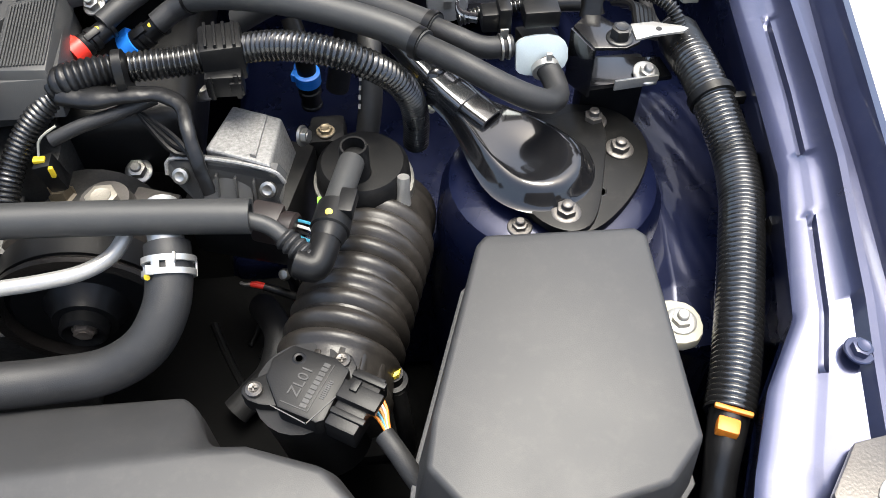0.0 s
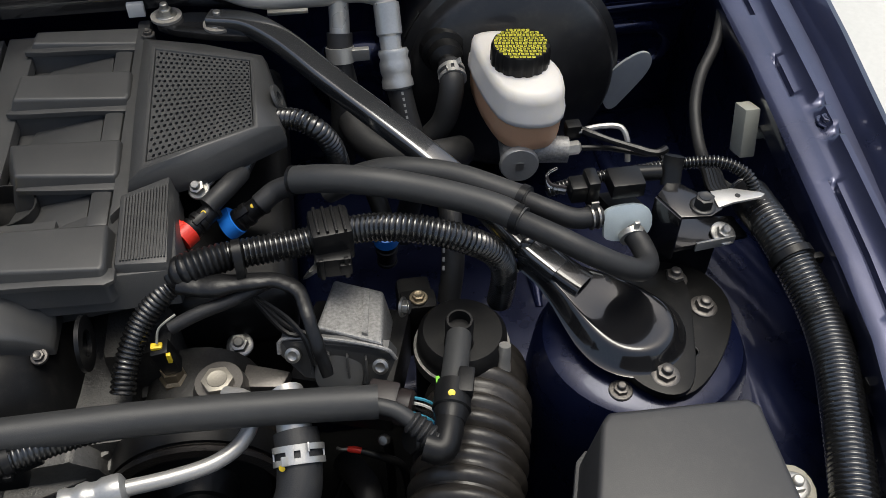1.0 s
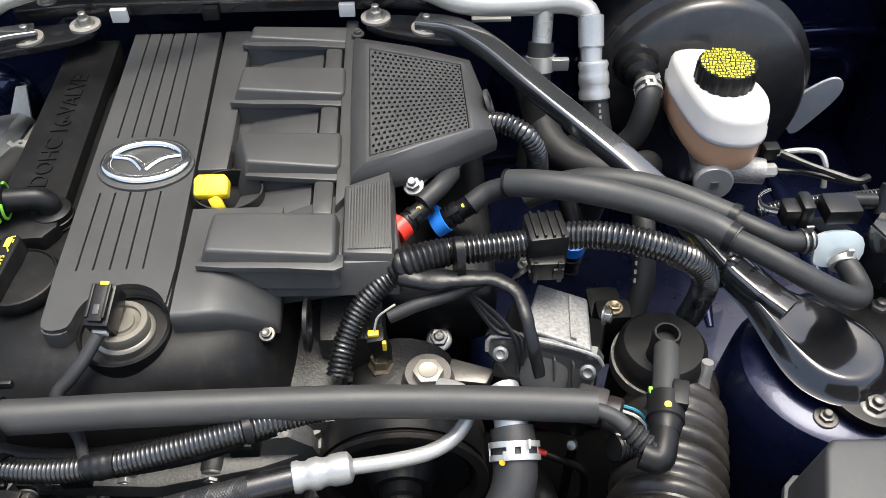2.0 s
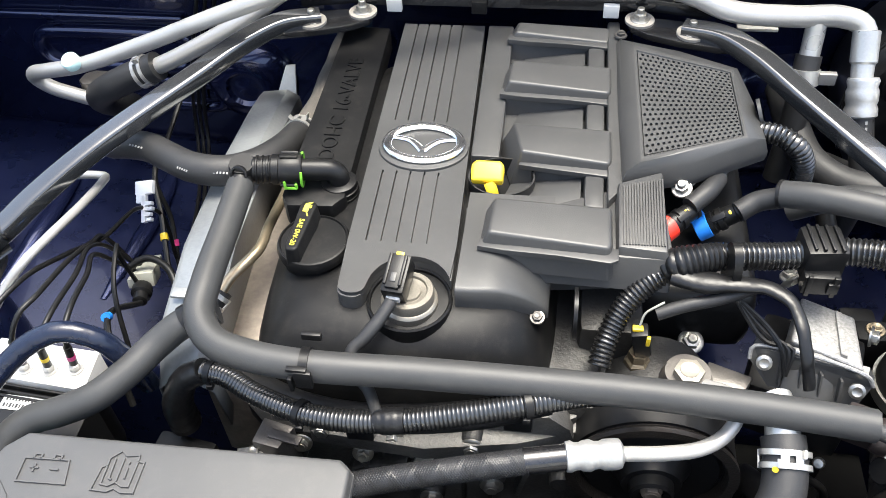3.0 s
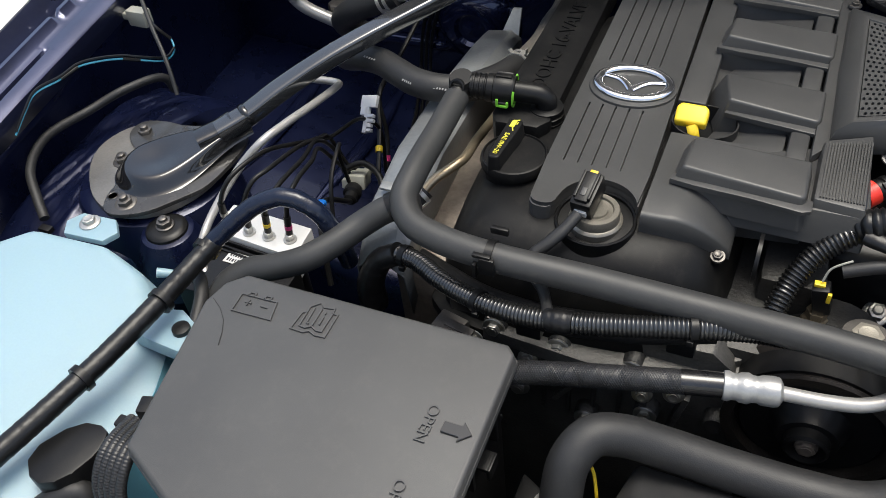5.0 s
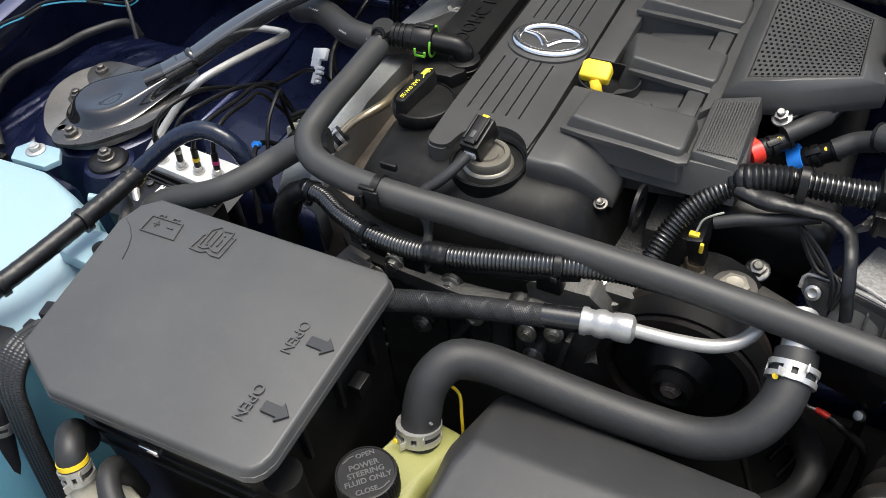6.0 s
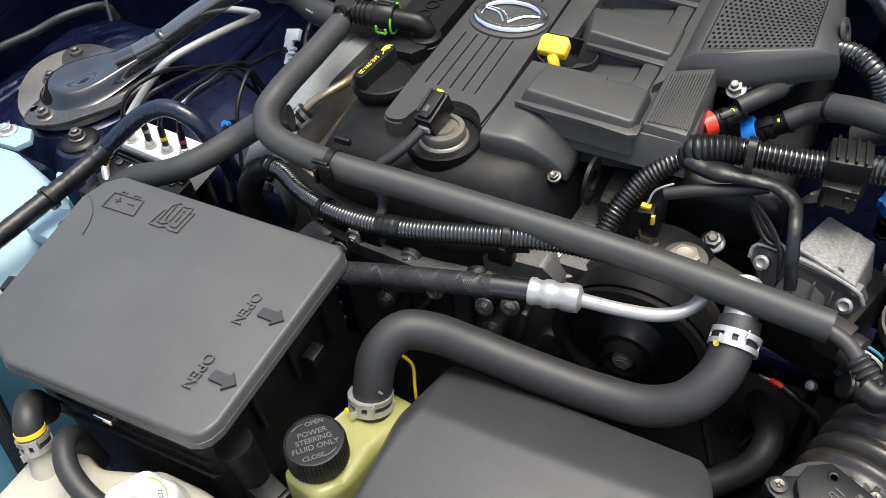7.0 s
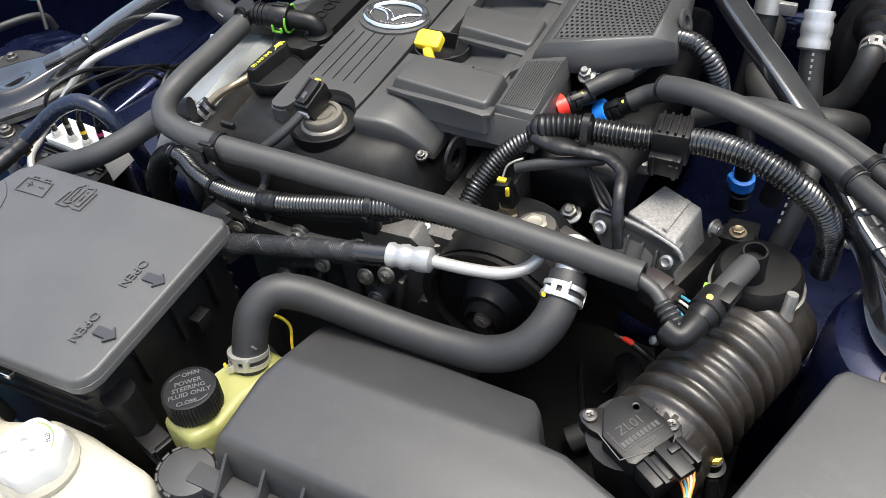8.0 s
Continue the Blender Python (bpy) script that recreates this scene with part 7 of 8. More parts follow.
pg = part("plug", moved(join(rbox((0.040, 0.020, 0.018), 0.002), rbox((0.012, 0.026, 0.006), 0.001, Matrix.Translation((0.002, -0.002, 0.011))), rbox((0.004, 0.022, 0.003), 0.0008, Matrix.Translation((-0.011, -0.001, 0.0095))), rbox((0.004, 0.022, 0.003), 0.0008, Matrix.Translation((0.015, -0.001, 0.0095))), rbox((0.008, 0.005, 0.004), 0.0008, Matrix.Translation((0.006, 0.003, 0.014)))), pm2), M["black"], af, "black plug")
for k, c in enumerate(("orange", "cyan", "orange", "white", "orange")):
    part("wire", tube([tuple(pm2 @ Vector(q)) for q in ((0.002 + 0.003 * k, -0.009, -0.003), (0.000 + 0.0022 * k, -0.015, -0.004), (-0.004 + 0.001 * k, -0.021, -0.004), (-0.010, -0.030, -0.004))], 0.0010, 6, 0.003), M[c], pg)
part("sheath", tube([tuple(pm2 @ Vector(q)) for q in ((-0.007, -0.022, -0.003), (-0.012, -0.032, -0.004), (-0.020, -0.05, -0.014), (-0.022, -0.07, -0.04))], 0.0062, 12, 0.004), M["rubber"], af)
yb = thing("duct_stud", (0.361, 0.365, 0.74), "yellow-topped stud beside the intake duct", "stud")
part("stud", lathe([(0.010, 0.722), (0.010, 0.735), (0.007, 0.736), (0.007, 0.744)], 18, Matrix.Translation((0.361, 0.365, 0))), M["black"], yb)
part("cap", lathe([(0.0055, 0.743), (0.0055, 0.748), (0.003, 0.749)], 8, Matrix.Translation((0.361, 0.365, 0))), M["yellow"], yb, "yellow cap")
part("stem", tube([(0.363, 0.360, 0.73), (0.366, 0.352, 0.70), (0.368, 0.35, 0.66)], 0.006, 10, 0.005), M["black"], yb)

tm = thing("throttle_motor", (0.265, 0.53, 0.77), "cast aluminium throttle motor housing on a dark flange", "throttle")
quad = [(0.240, 0.522), (0.292, 0.497), (0.306, 0.552), (0.262, 0.578)]
part("housing", prism(quad, 0.745, 0.800, 0.003, top=[(0.244, 0.521, 0.806), (0.290, 0.497, 0.808), (0.296, 0.553, 0.800), (0.260, 0.570, 0.800)], seg=3), M["alu"], tm)
part("crest", loft([[(0.276, 0.509, 0.806), (0.280, 0.507, 0.806), (0.280, 0.507, 0.8095), (0.276, 0.509, 0.8095)], [(0.282, 0.556, 0.799), (0.286, 0.554, 0.799), (0.286, 0.554, 0.8025), (0.282, 0.556, 0.8025)]]), M["alu"], tm)
FQ = [(0.218, 0.517, 0.801), (0.293, 0.4945, 0.804), (0.298, 0.492, 0.796), (0.288, 0.484, 0.776), (0.232, 0.503, 0.772), (0.216, 0.512, 0.792)]
part("flange", loft([FQ, [(x + 0.002, y + 0.007, z + 0.002) for x, y, z in FQ]]), M["cover"], tm, "dark plastic flange")
part("flange_lip", tube([FQ[5], FQ[0], FQ[1], FQ[2]], 0.0016, 8, 0.004), M["alu"], tm, "bright flange edge")
for k in range(4):
    part("flange_rib", rbox((0.0018, 0.006, 0.020), 0.0005, Matrix.Translation((0.238 + 0.013 * k, 0.5045 - 0.0042 * k, 0.788)) @ Matrix.Rotation(radians(-20), 4, 'X')), M["cover"], tm)
part("motor_end", lathe([(0.019, 0), (0.018, 0.006), (0.012, 0.008)], 24, place((0.258, 0.500, 0.778), (-0.2, -0.75, 0.6))), M["cover"], tm)
for x, y, z in ((0.226, 0.509, 0.793), (0.287, 0.489, 0.794)):
    part("screw", moved(lathe([(0.0058, 0), (0.0058, 0.003), (0.0036, 0.0038), (0.002, 0.003)], 16), place((x, y, z), (-0.2, -0.75, 0.6))), M["zinc"], tm, "pale screw")
bolts(tm, [((0.309, 0.545, 0.788), (0.9, -0.4, 0.2)), ((0.254, 0.590, 0.800), (-0.2, 0.2, 1))], M["zinc"], 0.0058, 0.006, 0.008)
part("base", rbox((0.08, 0.08, 0.06), 0.008, Matrix.Translation((0.268, 0.535, 0.735)) @ Matrix.Rotation(radians(-18), 4, 'Z')), M["valve"], tm)
part("cross_screw", moved(bolt_geo(0.0055, 0.005, 0.0075), Matrix.Translation((0.3250, 0.5705, 0.765))), M["brass"], tm, "yellow passivated screw")
part("screw_lug", rbox((0.030, 0.022, 0.05), 0.006, Matrix.Translation((0.3250, 0.5715, 0.740))), M["valve"], tm)
ws = thing("throttle_plug", (0.288, 0.462, 0.79), "wine-red plug with a fan of thin wires", "plug")
part("plug", join(rbox((0.022, 0.018, 0.026), 0.003, Matrix.Translation((0.286, 0.464, 0.788)) @ Matrix.Rotation(radians(-20), 4, 'Z')), lathe([(0.012, 0), (0.013, 0.003), (0.013, 0.010), (0.011, 0.012)], 20, place((0.294, 0.458, 0.788), (0.9, -0.35, 0)))), M["wine"], ws)
for k, c in enumerate(("cyan", "white", "black", "cyan", "blue", "black", "white")):
    part("wire", tube([(0.302, 0.460 - 0.002 * k, 0.795 - 0.003 * k), (0.316, 0.455 - 0.003 * k, 0.793 - 0.003 * k), (0.323, 0.452 - 0.003 * k, 0.784 - 0.004 * k), (0.322, 0.450, 0.75)], 0.0011, 5, 0.004), M[c], ws)
part("ridged_sleeve", tube([(0.300, 0.440, 0.770), (0.315, 0.445, 0.762), (0.33, 0.44, 0.745)], 0.010, 14, 0.003, ribs=(0.004, 0.0012)), M["black"], ws)
rp = thing("red_wire_plug", (0.261, 0.4905, 0.682), "small red wire terminal on a dark lead", "plug")
part("terminal", tube([(0.2665, 0.4885, 0.682), (0.261, 0.4905, 0.682), (0.2555, 0.4920, 0.6815)], [0.0026, 0.0029, 0.0029, 0.0022], 10, 0.002), M["red"], rp)
part("pin", tube([(0.256, 0.492, 0.6815), (0.250, 0.4935, 0.680), (0.247, 0.496, 0.679)], 0.0015, 8, 0.002), M["zinc"], rp, "bare metal pin")
part("lead", tube([(0.266, 0.4885, 0.682), (0.280, 0.484, 0.678), (0.296, 0.482, 0.665), (0.302, 0.482, 0.630), (0.302, 0.482, 0.575)], 0.0034, 10, 0.004), M["black"], rp)
sb = thing("bracket_stud", (0.2845, 0.4843, 0.701), "small dull steel stud on a dark stem", "stud")
part("head", lathe([(0.001, 0.003), (0.0036, 0.0025), (0.0048, 0.0008), (0.0048, -0.002), (0.003, -0.003)], 16, place((0.2845, 0.4843, 0.701), (-0.4, -0.6, 0.7))), M["zinc"], sb)
part("stem", tube([(0.2848, 0.4848, 0.700), (0.288, 0.492, 0.685), (0.289, 0.495, 0.64), (0.289, 0.495, 0.575)], 0.0042, 10, 0.005), M["black"], sb)
lh = thing("lower_hose", (0.267, 0.467, 0.614), "dark bent rubber hose below the steering hose", "hose")
part("hose", tube([(0.251, 0.526, 0.6), (0.26, 0.507, 0.612), (0.268, 0.485, 0.617), (0.267, 0.467, 0.614), (0.26, 0.453, 0.606), (0.247, 0.443, 0.598), (0.229, 0.429, 0.59)], 0.0125, 16, 0.004), M["rubber"], lh)
bf = thing("fan_shroud", (0.216, 0.495, 0.575), "black plastic fan shroud with a raised rib, panel darkened for shade", "fan shroud")
# panel painted near black for the shade under the hoses
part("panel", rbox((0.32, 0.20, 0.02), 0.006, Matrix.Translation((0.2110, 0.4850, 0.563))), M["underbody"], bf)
part("rib", tube([(0.203, 0.528, 0.575), (0.216, 0.495, 0.575), (0.232, 0.46, 0.575)], 0.0035, 8, 0.004), M["black"], bf)
for dx, dy in ((0, 0), (0.016, 0.004), (0.006, 0.018), (-0.010, 0.014)):
    part("web", tube([(0.246 + dx, 0.488 + dy, 0.574), (0.246 + dx + 0.010, 0.488 + dy + 0.022, 0.577)], 0.0028, 8, 0.004), M["black"], bf)

# ---- sender and plug behind the pulley ----
sd = thing("coolant_sender", (0.137, 0.52, 0.78), "brass sender with a yellow and black plug", "sender")
part("sender", lathe([(0.0105, 0.765), (0.0105, 0.772), (0.008, 0.774), (0.008, 0.782)], 6, Matrix.Translation((0.137, 0.518, 0))), M["brass"], sd)
part("plug", rbox((0.013, 0.013, 0.026), 0.002, Matrix.Translation((0.137, 0.519, 0.795)) @ Matrix.Rotation(radians(-12), 4, 'Y')), M["black"], sd)
part("lock", join(rbox((0.008, 0.005, 0.003), 0.0008, Matrix.Translation((0.133, 0.519, 0.8085))), rbox((0.003, 0.003, 0.009), 0.0006, Matrix.Translation((0.141, 0.512, 0.803)))), M["yellow"], sd, "yellow lock")
part("wire", tube([(0.134, 0.519, 0.812), (0.137, 0.523, 0.822), (0.144, 0.525, 0.828), (0.15, 0.528, 0.83)], 0.0009, 6, 0.003), M["clear"], sd)
hx = thing("water_outlet", (0.172, 0.50, 0.77), "pale metal outlet with a large hexagon plug", "fitting")
part("body", lathe([(0.022, 0.74), (0.020, 0.775), (0.017, 0.785)], 24, Matrix.Translation((0.172, 0.500, 0))), M["nut"], hx)
part("hex_plug", moved(bolt_geo(0.0115, 0.009, 0.0135), Matrix.Translation((0.172, 0.497, 0.783))), M["valve_can"], hx, "pale hexagon plug")
part("ear", prism([(0.185, 0.500), (0.215, 0.495), (0.222, 0.508), (0.19, 0.520)], 0.765, 0.775, 0.002), M["nut"], hx)
bolts(hx, [((0.182, 0.553, 0.755), (0, -0.4, 1)), ((0.12, 0.545, 0.77), (0, -0.4, 1))], M["zinc"], 0.0072, 0.009, 0.0105, 0.002)

# ---- ribbed harness over the manifold ----
mh = thing("engine_harness", (0.26, 0.56, 0.845), "thick shiny corrugated engine wiring harness with tape and clamp", "wiring harness")
MH = [(0.160, 0.556, 0.845), (0.180, 0.562, 0.846), (0.210, 0.566, 0.845), (0.240, 0.570, 0.844), (0.265, 0.574, 0.846), (0.290, 0.570, 0.852), (0.315, 0.562, 0.856), (0.340, 0.556, 0.853), (0.362, 0.554, 0.843), (0.380, 0.558, 0.825), (0.391, 0.566, 0.800), (0.396, 0.576, 0.768), (0.396, 0.585, 0.73)]
part("conduit", tube(MH[1:], 0.0108, 16, 0.004, ribs=(0.0037, 0.0013)), M["loom"], mh)
part("taped_fork", tube([(0.150, 0.556, 0.838), (0.158, 0.553, 0.845), (0.172, 0.556, 0.848), (0.192, 0.562, 0.848)], [0.0118, 0.0128, 0.0122, 0.0112], 22, 0.0016, ribs=(0.0040, 0.0014), wobble=0.10), M["tape"], mh, "wrinkled tape round the fork")
part("taped_branch", tube([(0.155, 0.546, 0.842), (0.175, 0.540, 0.842), (0.200, 0.538, 0.844), (0.222, 0.536, 0.844), (0.236, 0.525, 0.843), (0.241, 0.505, 0.840), (0.245, 0.490, 0.827), (0.250, 0.478, 0.806)], [0.0088, 0.0082, 0.0072, 0.0060, 0.0050, 0.0045, 0.0042, 0.0042], 22, 0.0016, wrap=(0.020, 0.0008), flat=0.62, wobble=0.26), M["tape"], mh, "taped wire branch")
part("side_conduit", tube([(0.154, 0.553, 0.838), (0.142, 0.548, 0.832), (0.129, 0.540, 0.822), (0.118, 0.528, 0.810), (0.110, 0.512, 0.797), (0.106, 0.498, 0.785)], 0.0092, 14, 0.004, ribs=(0.0036, 0.0012)), M["loom"], mh)
part("cable_tie", lathe([(0.0195, -0.003), (0.0208, -0.003), (0.0208, 0.003), (0.0195, 0.003)], 24, place((0.197, 0.552, 0.845), (1, 0.1, 0)) @ Matrix.Diagonal((0.72, 1.15, 1, 1))), M["black"], mh, "notched black tie")
part("clamp", join(rbox((0.030, 0.030, 0.030), 0.004, Matrix.Translation((0.262, 0.573, 0.846)) @ Matrix.Rotation(radians(6), 4, 'Z')), rbox((0.026, 0.012, 0.018), 0.002, Matrix.Translation((0.262, 0.556, 0.834))), rbox((0.008, 0.003, 0.010), 0.0008, Matrix.Translation((0.270, 0.549, 0.834)))), M["black"], mh, "square black plastic clamp")
for k in range(4):
    part("clamp_rib", rbox((0.0022, 0.026, 0.003), 0.0006, Matrix.Translation((0.2525 + 0.0064 * k, 0.573, 0.8618)) @ Matrix.Rotation(radians(6), 4, 'Z')), M["black"], mh)
for x in (0.253, 0.271):
    part("clamp_leg", rbox((0.0035, 0.003, 0.020), 0.0006, Matrix.Translation((x, 0.5495, 0.835))), M["black"], mh)
part("bracket", tube([(0.248, 0.560, 0.828), (0.243, 0.566, 0.815), (0.248, 0.578, 0.805), (0.254, 0.588, 0.800)], 0.007, 10, 0.003, flat=0.25), M["zinc"], mh, "bent steel bracket")
part("thin_sheath", tube([(0.145, 0.523, 0.822), (0.165, 0.528, 0.828), (0.190, 0.534, 0.832), (0.215, 0.545, 0.834)], 0.0050, 10, 0.004), M["rubber"], mh)
for k in range(3):
    part("wire", tube([(0.200, 0.540, 0.830), (0.225, 0.525 - 0.004 * k, 0.815 - 0.004 * k), (0.235 + 0.004 * k, 0.512, 0.808), (0.24, 0.50, 0.790)], 0.0020, 6, 0.005), M["black"], mh)
part("end_ring", tube([(0.393, 0.578, 0.765), (0.405, 0.585, 0.768), (0.41, 0.592, 0.76)], 0.003, 8, 0.003), M["clear"], mh)

# ---- quick couplings and fuel lines ----
def coupling(colour, a, b, label, size=1.0):
    q = thing("quick_coupling", a, label, "hose coupling", "quick couplings")
    A, B = Vector(a), Vector(b)
    d = (B - A).normalized()
    m = place(a, d) @ Matrix.Scale(size, 4)
    part("release_ring", join(lathe([(0.0085, -0.006), (0.0120, -0.005), (0.0120, 0.007), (0.0095, 0.008)], 20, m), rbox((0.012, 0.008, 0.013), 0.002, m @ Matrix.Translation((0.006, 0.008, 0.0)))), M[colour], q, colour + " plastic release ring")
    part("body", lathe([(0.0088, 0.004), (0.0108, 0.008), (0.0108, 0.012), (0.0094, 0.013), (0.0094, 0.015), (0.0108, 0.016), (0.0108, 0.021), (0.0092, 0.022), (0.0092, 0.033), (0.0102, 0.034), (0.0102, 0.037), (0.0080, 0.038)], 20, m), M["black"], q)
    part("ring_tab", rbox((0.010, 0.005, 0.009), 0.0015, m @ Matrix.Rotation(radians(-70), 4, 'Z') @ Matrix.Translation((0.0, 0.0125, 0.002))), M[colour], q)
    part("latch", rbox((0.006, 0.004, 0.014), 0.001, m @ Matrix.Rotation(radians(30), 4, 'Z') @ Matrix.Translation((0.0, 0.0105, 0.018))), M["black"], q)
    part("yellow_dot", lathe([(0.0021, 0), (0.0019, 0.0006), (0.001, 0.0008)], 8, place(A + d * (0.027 * size) + Vector((-0.1, -0.45, 0.85)).normalized() * (0.0088 * size), (-0.1, -0.45, 0.85))), M["yellow"], q, "yellow paint dot")
    return q


q1 = coupling("red", (0.1535, 0.602, 0.832), (0.205, 0.650, 0.844), "red-ringed black quick coupling on a ribbed line", 0.84)
part("line", tube([(0.172, 0.620, 0.842), (0.186, 0.634, 0.846), (0.197, 0.655, 0.842)], [0.0080, 0.0080, 0.0075], 14, 0.004), M["rubber"], q1)
part("ribbed_line", tube([(0.196, 0.652, 0.842), (0.203, 0.680, 0.838), (0.212, 0.720, 0.832)], 0.0068, 12, 0.004, ribs=(0.0035, 0.001)), M["loom"], q1)
q2 = coupling("blue", (0.1855, 0.623, 0.817), (0.232, 0.630, 0.846), "blue-ringed black quick coupling on a foam hose", 0.88)
part("neck", tube([(0.210, 0.621, 0.838), (0.224, 0.627, 0.845), (0.240, 0.624, 0.853)], 0.0085, 14, 0.003), M["rubber"], q2)
q3 = coupling("blue", (0.309, 0.669, 0.738), (0.309, 0.672, 0.690), "blue-ringed coupling under the harness", 0.95)
part("riser", tube([(0.309, 0.669, 0.738), (0.308, 0.672, 0.760), (0.300, 0.690, 0.785)], 0.0085, 14, 0.004), M["black"], q3)
lp = thing("ribbed_loop", (0.25, 0.69, 0.85), "looped black ribbed wiring conduit beside the perforated box", "conduit")
part("conduit", tube([(0.205, 0.700, 0.846), (0.225, 0.698, 0.858), (0.243, 0.690, 0.863), (0.258, 0.683, 0.858), (0.268, 0.684, 0.842), (0.273, 0.690, 0.820), (0.276, 0.70, 0.79)], 0.0092, 14, 0.004, ribs=(0.0038, 0.0013)), M["loom"], lp)
mk = thing("manifold_bolt", (0.163, 0.640, 0.835), "zinc bolt with a bent wire bracket", "bolt")
bolts(mk, [((0.166, 0.636, 0.846), (-0.2, -0.4, 1))], M["zinc"], 0.006, 0.007, 0.0085, 0.003)
part("bracket", tube([(0.160, 0.640, 0.842), (0.172, 0.642, 0.846), (0.182, 0.655, 0.852), (0.180, 0.660, 0.856)], 0.0030, 8, 0.003), M["zinc"], mk)

# ---- purge valve with its two foam hoses ----
f1 = thing("purge_hose", (0.36, 0.57, 0.86), "charcoal foam-covered purge hose bent into the valve", "hose", "purge hoses")
part("sleeve", tube([(0.238, 0.624, 0.857), (0.262, 0.612, 0.866), (0.300, 0.598, 0.870), (0.345, 0.588, 0.862), (0.388, 0.574, 0.852), (0.402, 0.562, 0.850)], 0.0108, 16, 0.005), M["foam"], f1)
part("hose", tube([(0.396, 0.566, 0.850), (0.425, 0.540, 0.850), (0.445, 0.528, 0.844), (0.466, 0.521, 0.835), (0.484, 0.522, 0.826), (0.494, 0.533, 0.820), (0.495, 0.550, 0.820), (0.491, 0.566, 0.822)], 0.0088, 16, 0.003), M["rubber"], f1)
part("tie", lathe([(0.0109, -0.003), (0.0120, -0.003), (0.0120, 0.003), (0.0109, 0.003)], 20, place((0.399, 0.564, 0.850), (0.7, -0.6, 0))), M["black"], f1)
part("tie", lathe([(0.0090, -0.001), (0.0114, -0.001), (0.0114, 0.0015), (0.0090, 0.0015)], 20, place((0.2385, 0.6235, 0.8572), (0.8, -0.4, 0.3))), M["black"], f1)
f2 = thing("purge_hose", (0.37, 0.62, 0.84), "charcoal foam-covered purge hose running to a wire clamp", "hose", "purge hoses")
part("sleeve", tube([(0.262, 0.664, 0.805), (0.292, 0.656, 0.826), (0.320, 0.645, 0.838), (0.360, 0.628, 0.842), (0.398, 0.602, 0.842), (0.413, 0.590, 0.842)], 0.0105, 16, 0.005), M["foam"], f2)
part("hose", tube([(0.408, 0.594, 0.842), (0.428, 0.577, 0.842), (0.445, 0.570, 0.838), (0.466, 0.572, 0.836)], 0.0082, 14, 0.003), M["rubber"], f2)
part("tie", lathe([(0.0110, -0.003), (0.0121, -0.003), (0.0121, 0.003), (0.0110, 0.003)], 20, place((0.410, 0.592, 0.842), (0.7, -0.6, 0))), M["black"], f2)
part("wire_clamp", join(*[lathe([(0.0086, k), (0.0098, k), (0.0098, k + 0.0016), (0.0086, k + 0.0016)], 18, place((0.460, 0.571, 0.8365), (1, 0.1, 0))) for k in (-0.003, 0.002)], rbox((0.006, 0.002, 0.008), 0.0005, Matrix.Translation((0.460, 0.571, 0.848)))), M["zinc"], f2, "zinc wire clamp")
pv = thing("purge_valve", (0.488, 0.585, 0.83), "black purge valve with a pale blue metal face plate", "valve")
vm = Matrix.Translation((0.489, 0.571, 0.826)) @ Matrix.Rotation(radians(66), 4, 'X') @ Matrix.Rotation(radians(0), 4, 'Y')
facep = rounded([(-0.0195, -0.0145), (0.0195, -0.0145), (0.0195, 0.0155), (-0.0195, 0.0155), (-0.0195, 0.0)], 2)
part("face_plate", moved(prism(facep, -0.001, 0.0025, 0.001), vm), M["plate"], pv, "pale blue zinc plate")
part("case", join(moved(prism([(-0.014, -0.010), (0.013, -0.010), (0.014, 0.013), (-0.013, 0.013)], -0.036, -0.001, 0.002), vm), rbox((0.026, 0.022, 0.014), 0.002, Matrix.Translation((0.489, 0.590, 0.851)))), M["black"], pv)
part("shoulder", tube([(0.490, 0.600, 0.850), (0.520, 0.598, 0.850)], 0.0062, 14, 0.004), M["black"], pv)
part("nipple_clamp", join(lathe([(0.0090, -0.002), (0.0104, -0.002), (0.0104, 0.003), (0.0090, 0.003)], 18, place((0.491, 0.562, 0.821), (0, -1, -0.2))), rbox((0.004, 0.003, 0.008), 0.0006, Matrix.Translation((0.492, 0.560, 0.833)))), M["zinc_white"], pv)
part("plug", join(rbox((0.020, 0.016, 0.016), 0.0025, Matrix.Translation((0.456, 0.593, 0.846))), rbox((0.010, 0.020, 0.024), 0.003, Matrix.Translation((0.463, 0.593, 0.847)))), M["black"], pv, "ribbed black plug")
for k, c in enumerate(("wine", "white", "black")):
    part("wire", tube([(0.444, 0.594, 0.848 - 0.003 * k), (0.432, 0.598, 0.850 - 0.003 * k), (0.430, 0.602, 0.856), (0.438, 0.604, 0.860)], 0.0013, 6, 0.003), M[c], pv)
part("ribbed_lead", tube([(0.430, 0.598, 0.842), (0.460, 0.602, 0.846), (0.500, 0.603, 0.849), (0.540, 0.602, 0.853), (0.568, 0.594, 0.857), (0.585, 0.582, 0.852), (0.590, 0.572, 0.842)], 0.0052, 12, 0.004, ribs=(0.0030, 0.0014)), M["loom"], pv, "thin ribbed lead")
vb = thing("valve_bracket", (0.545, 0.56, 0.82), "folded gloss black steel bracket, its tapered arm painted pale for reflected light", "bracket")
part("top_plate", prism([(0.512, 0.578), (0.522, 0.552), (0.545, 0.550), (0.556, 0.556), (0.556, 0.574), (0.545, 0.574), (0.528, 0.595)], 0.843, 0.8455, 0.0006), M["black_gloss"], vb)
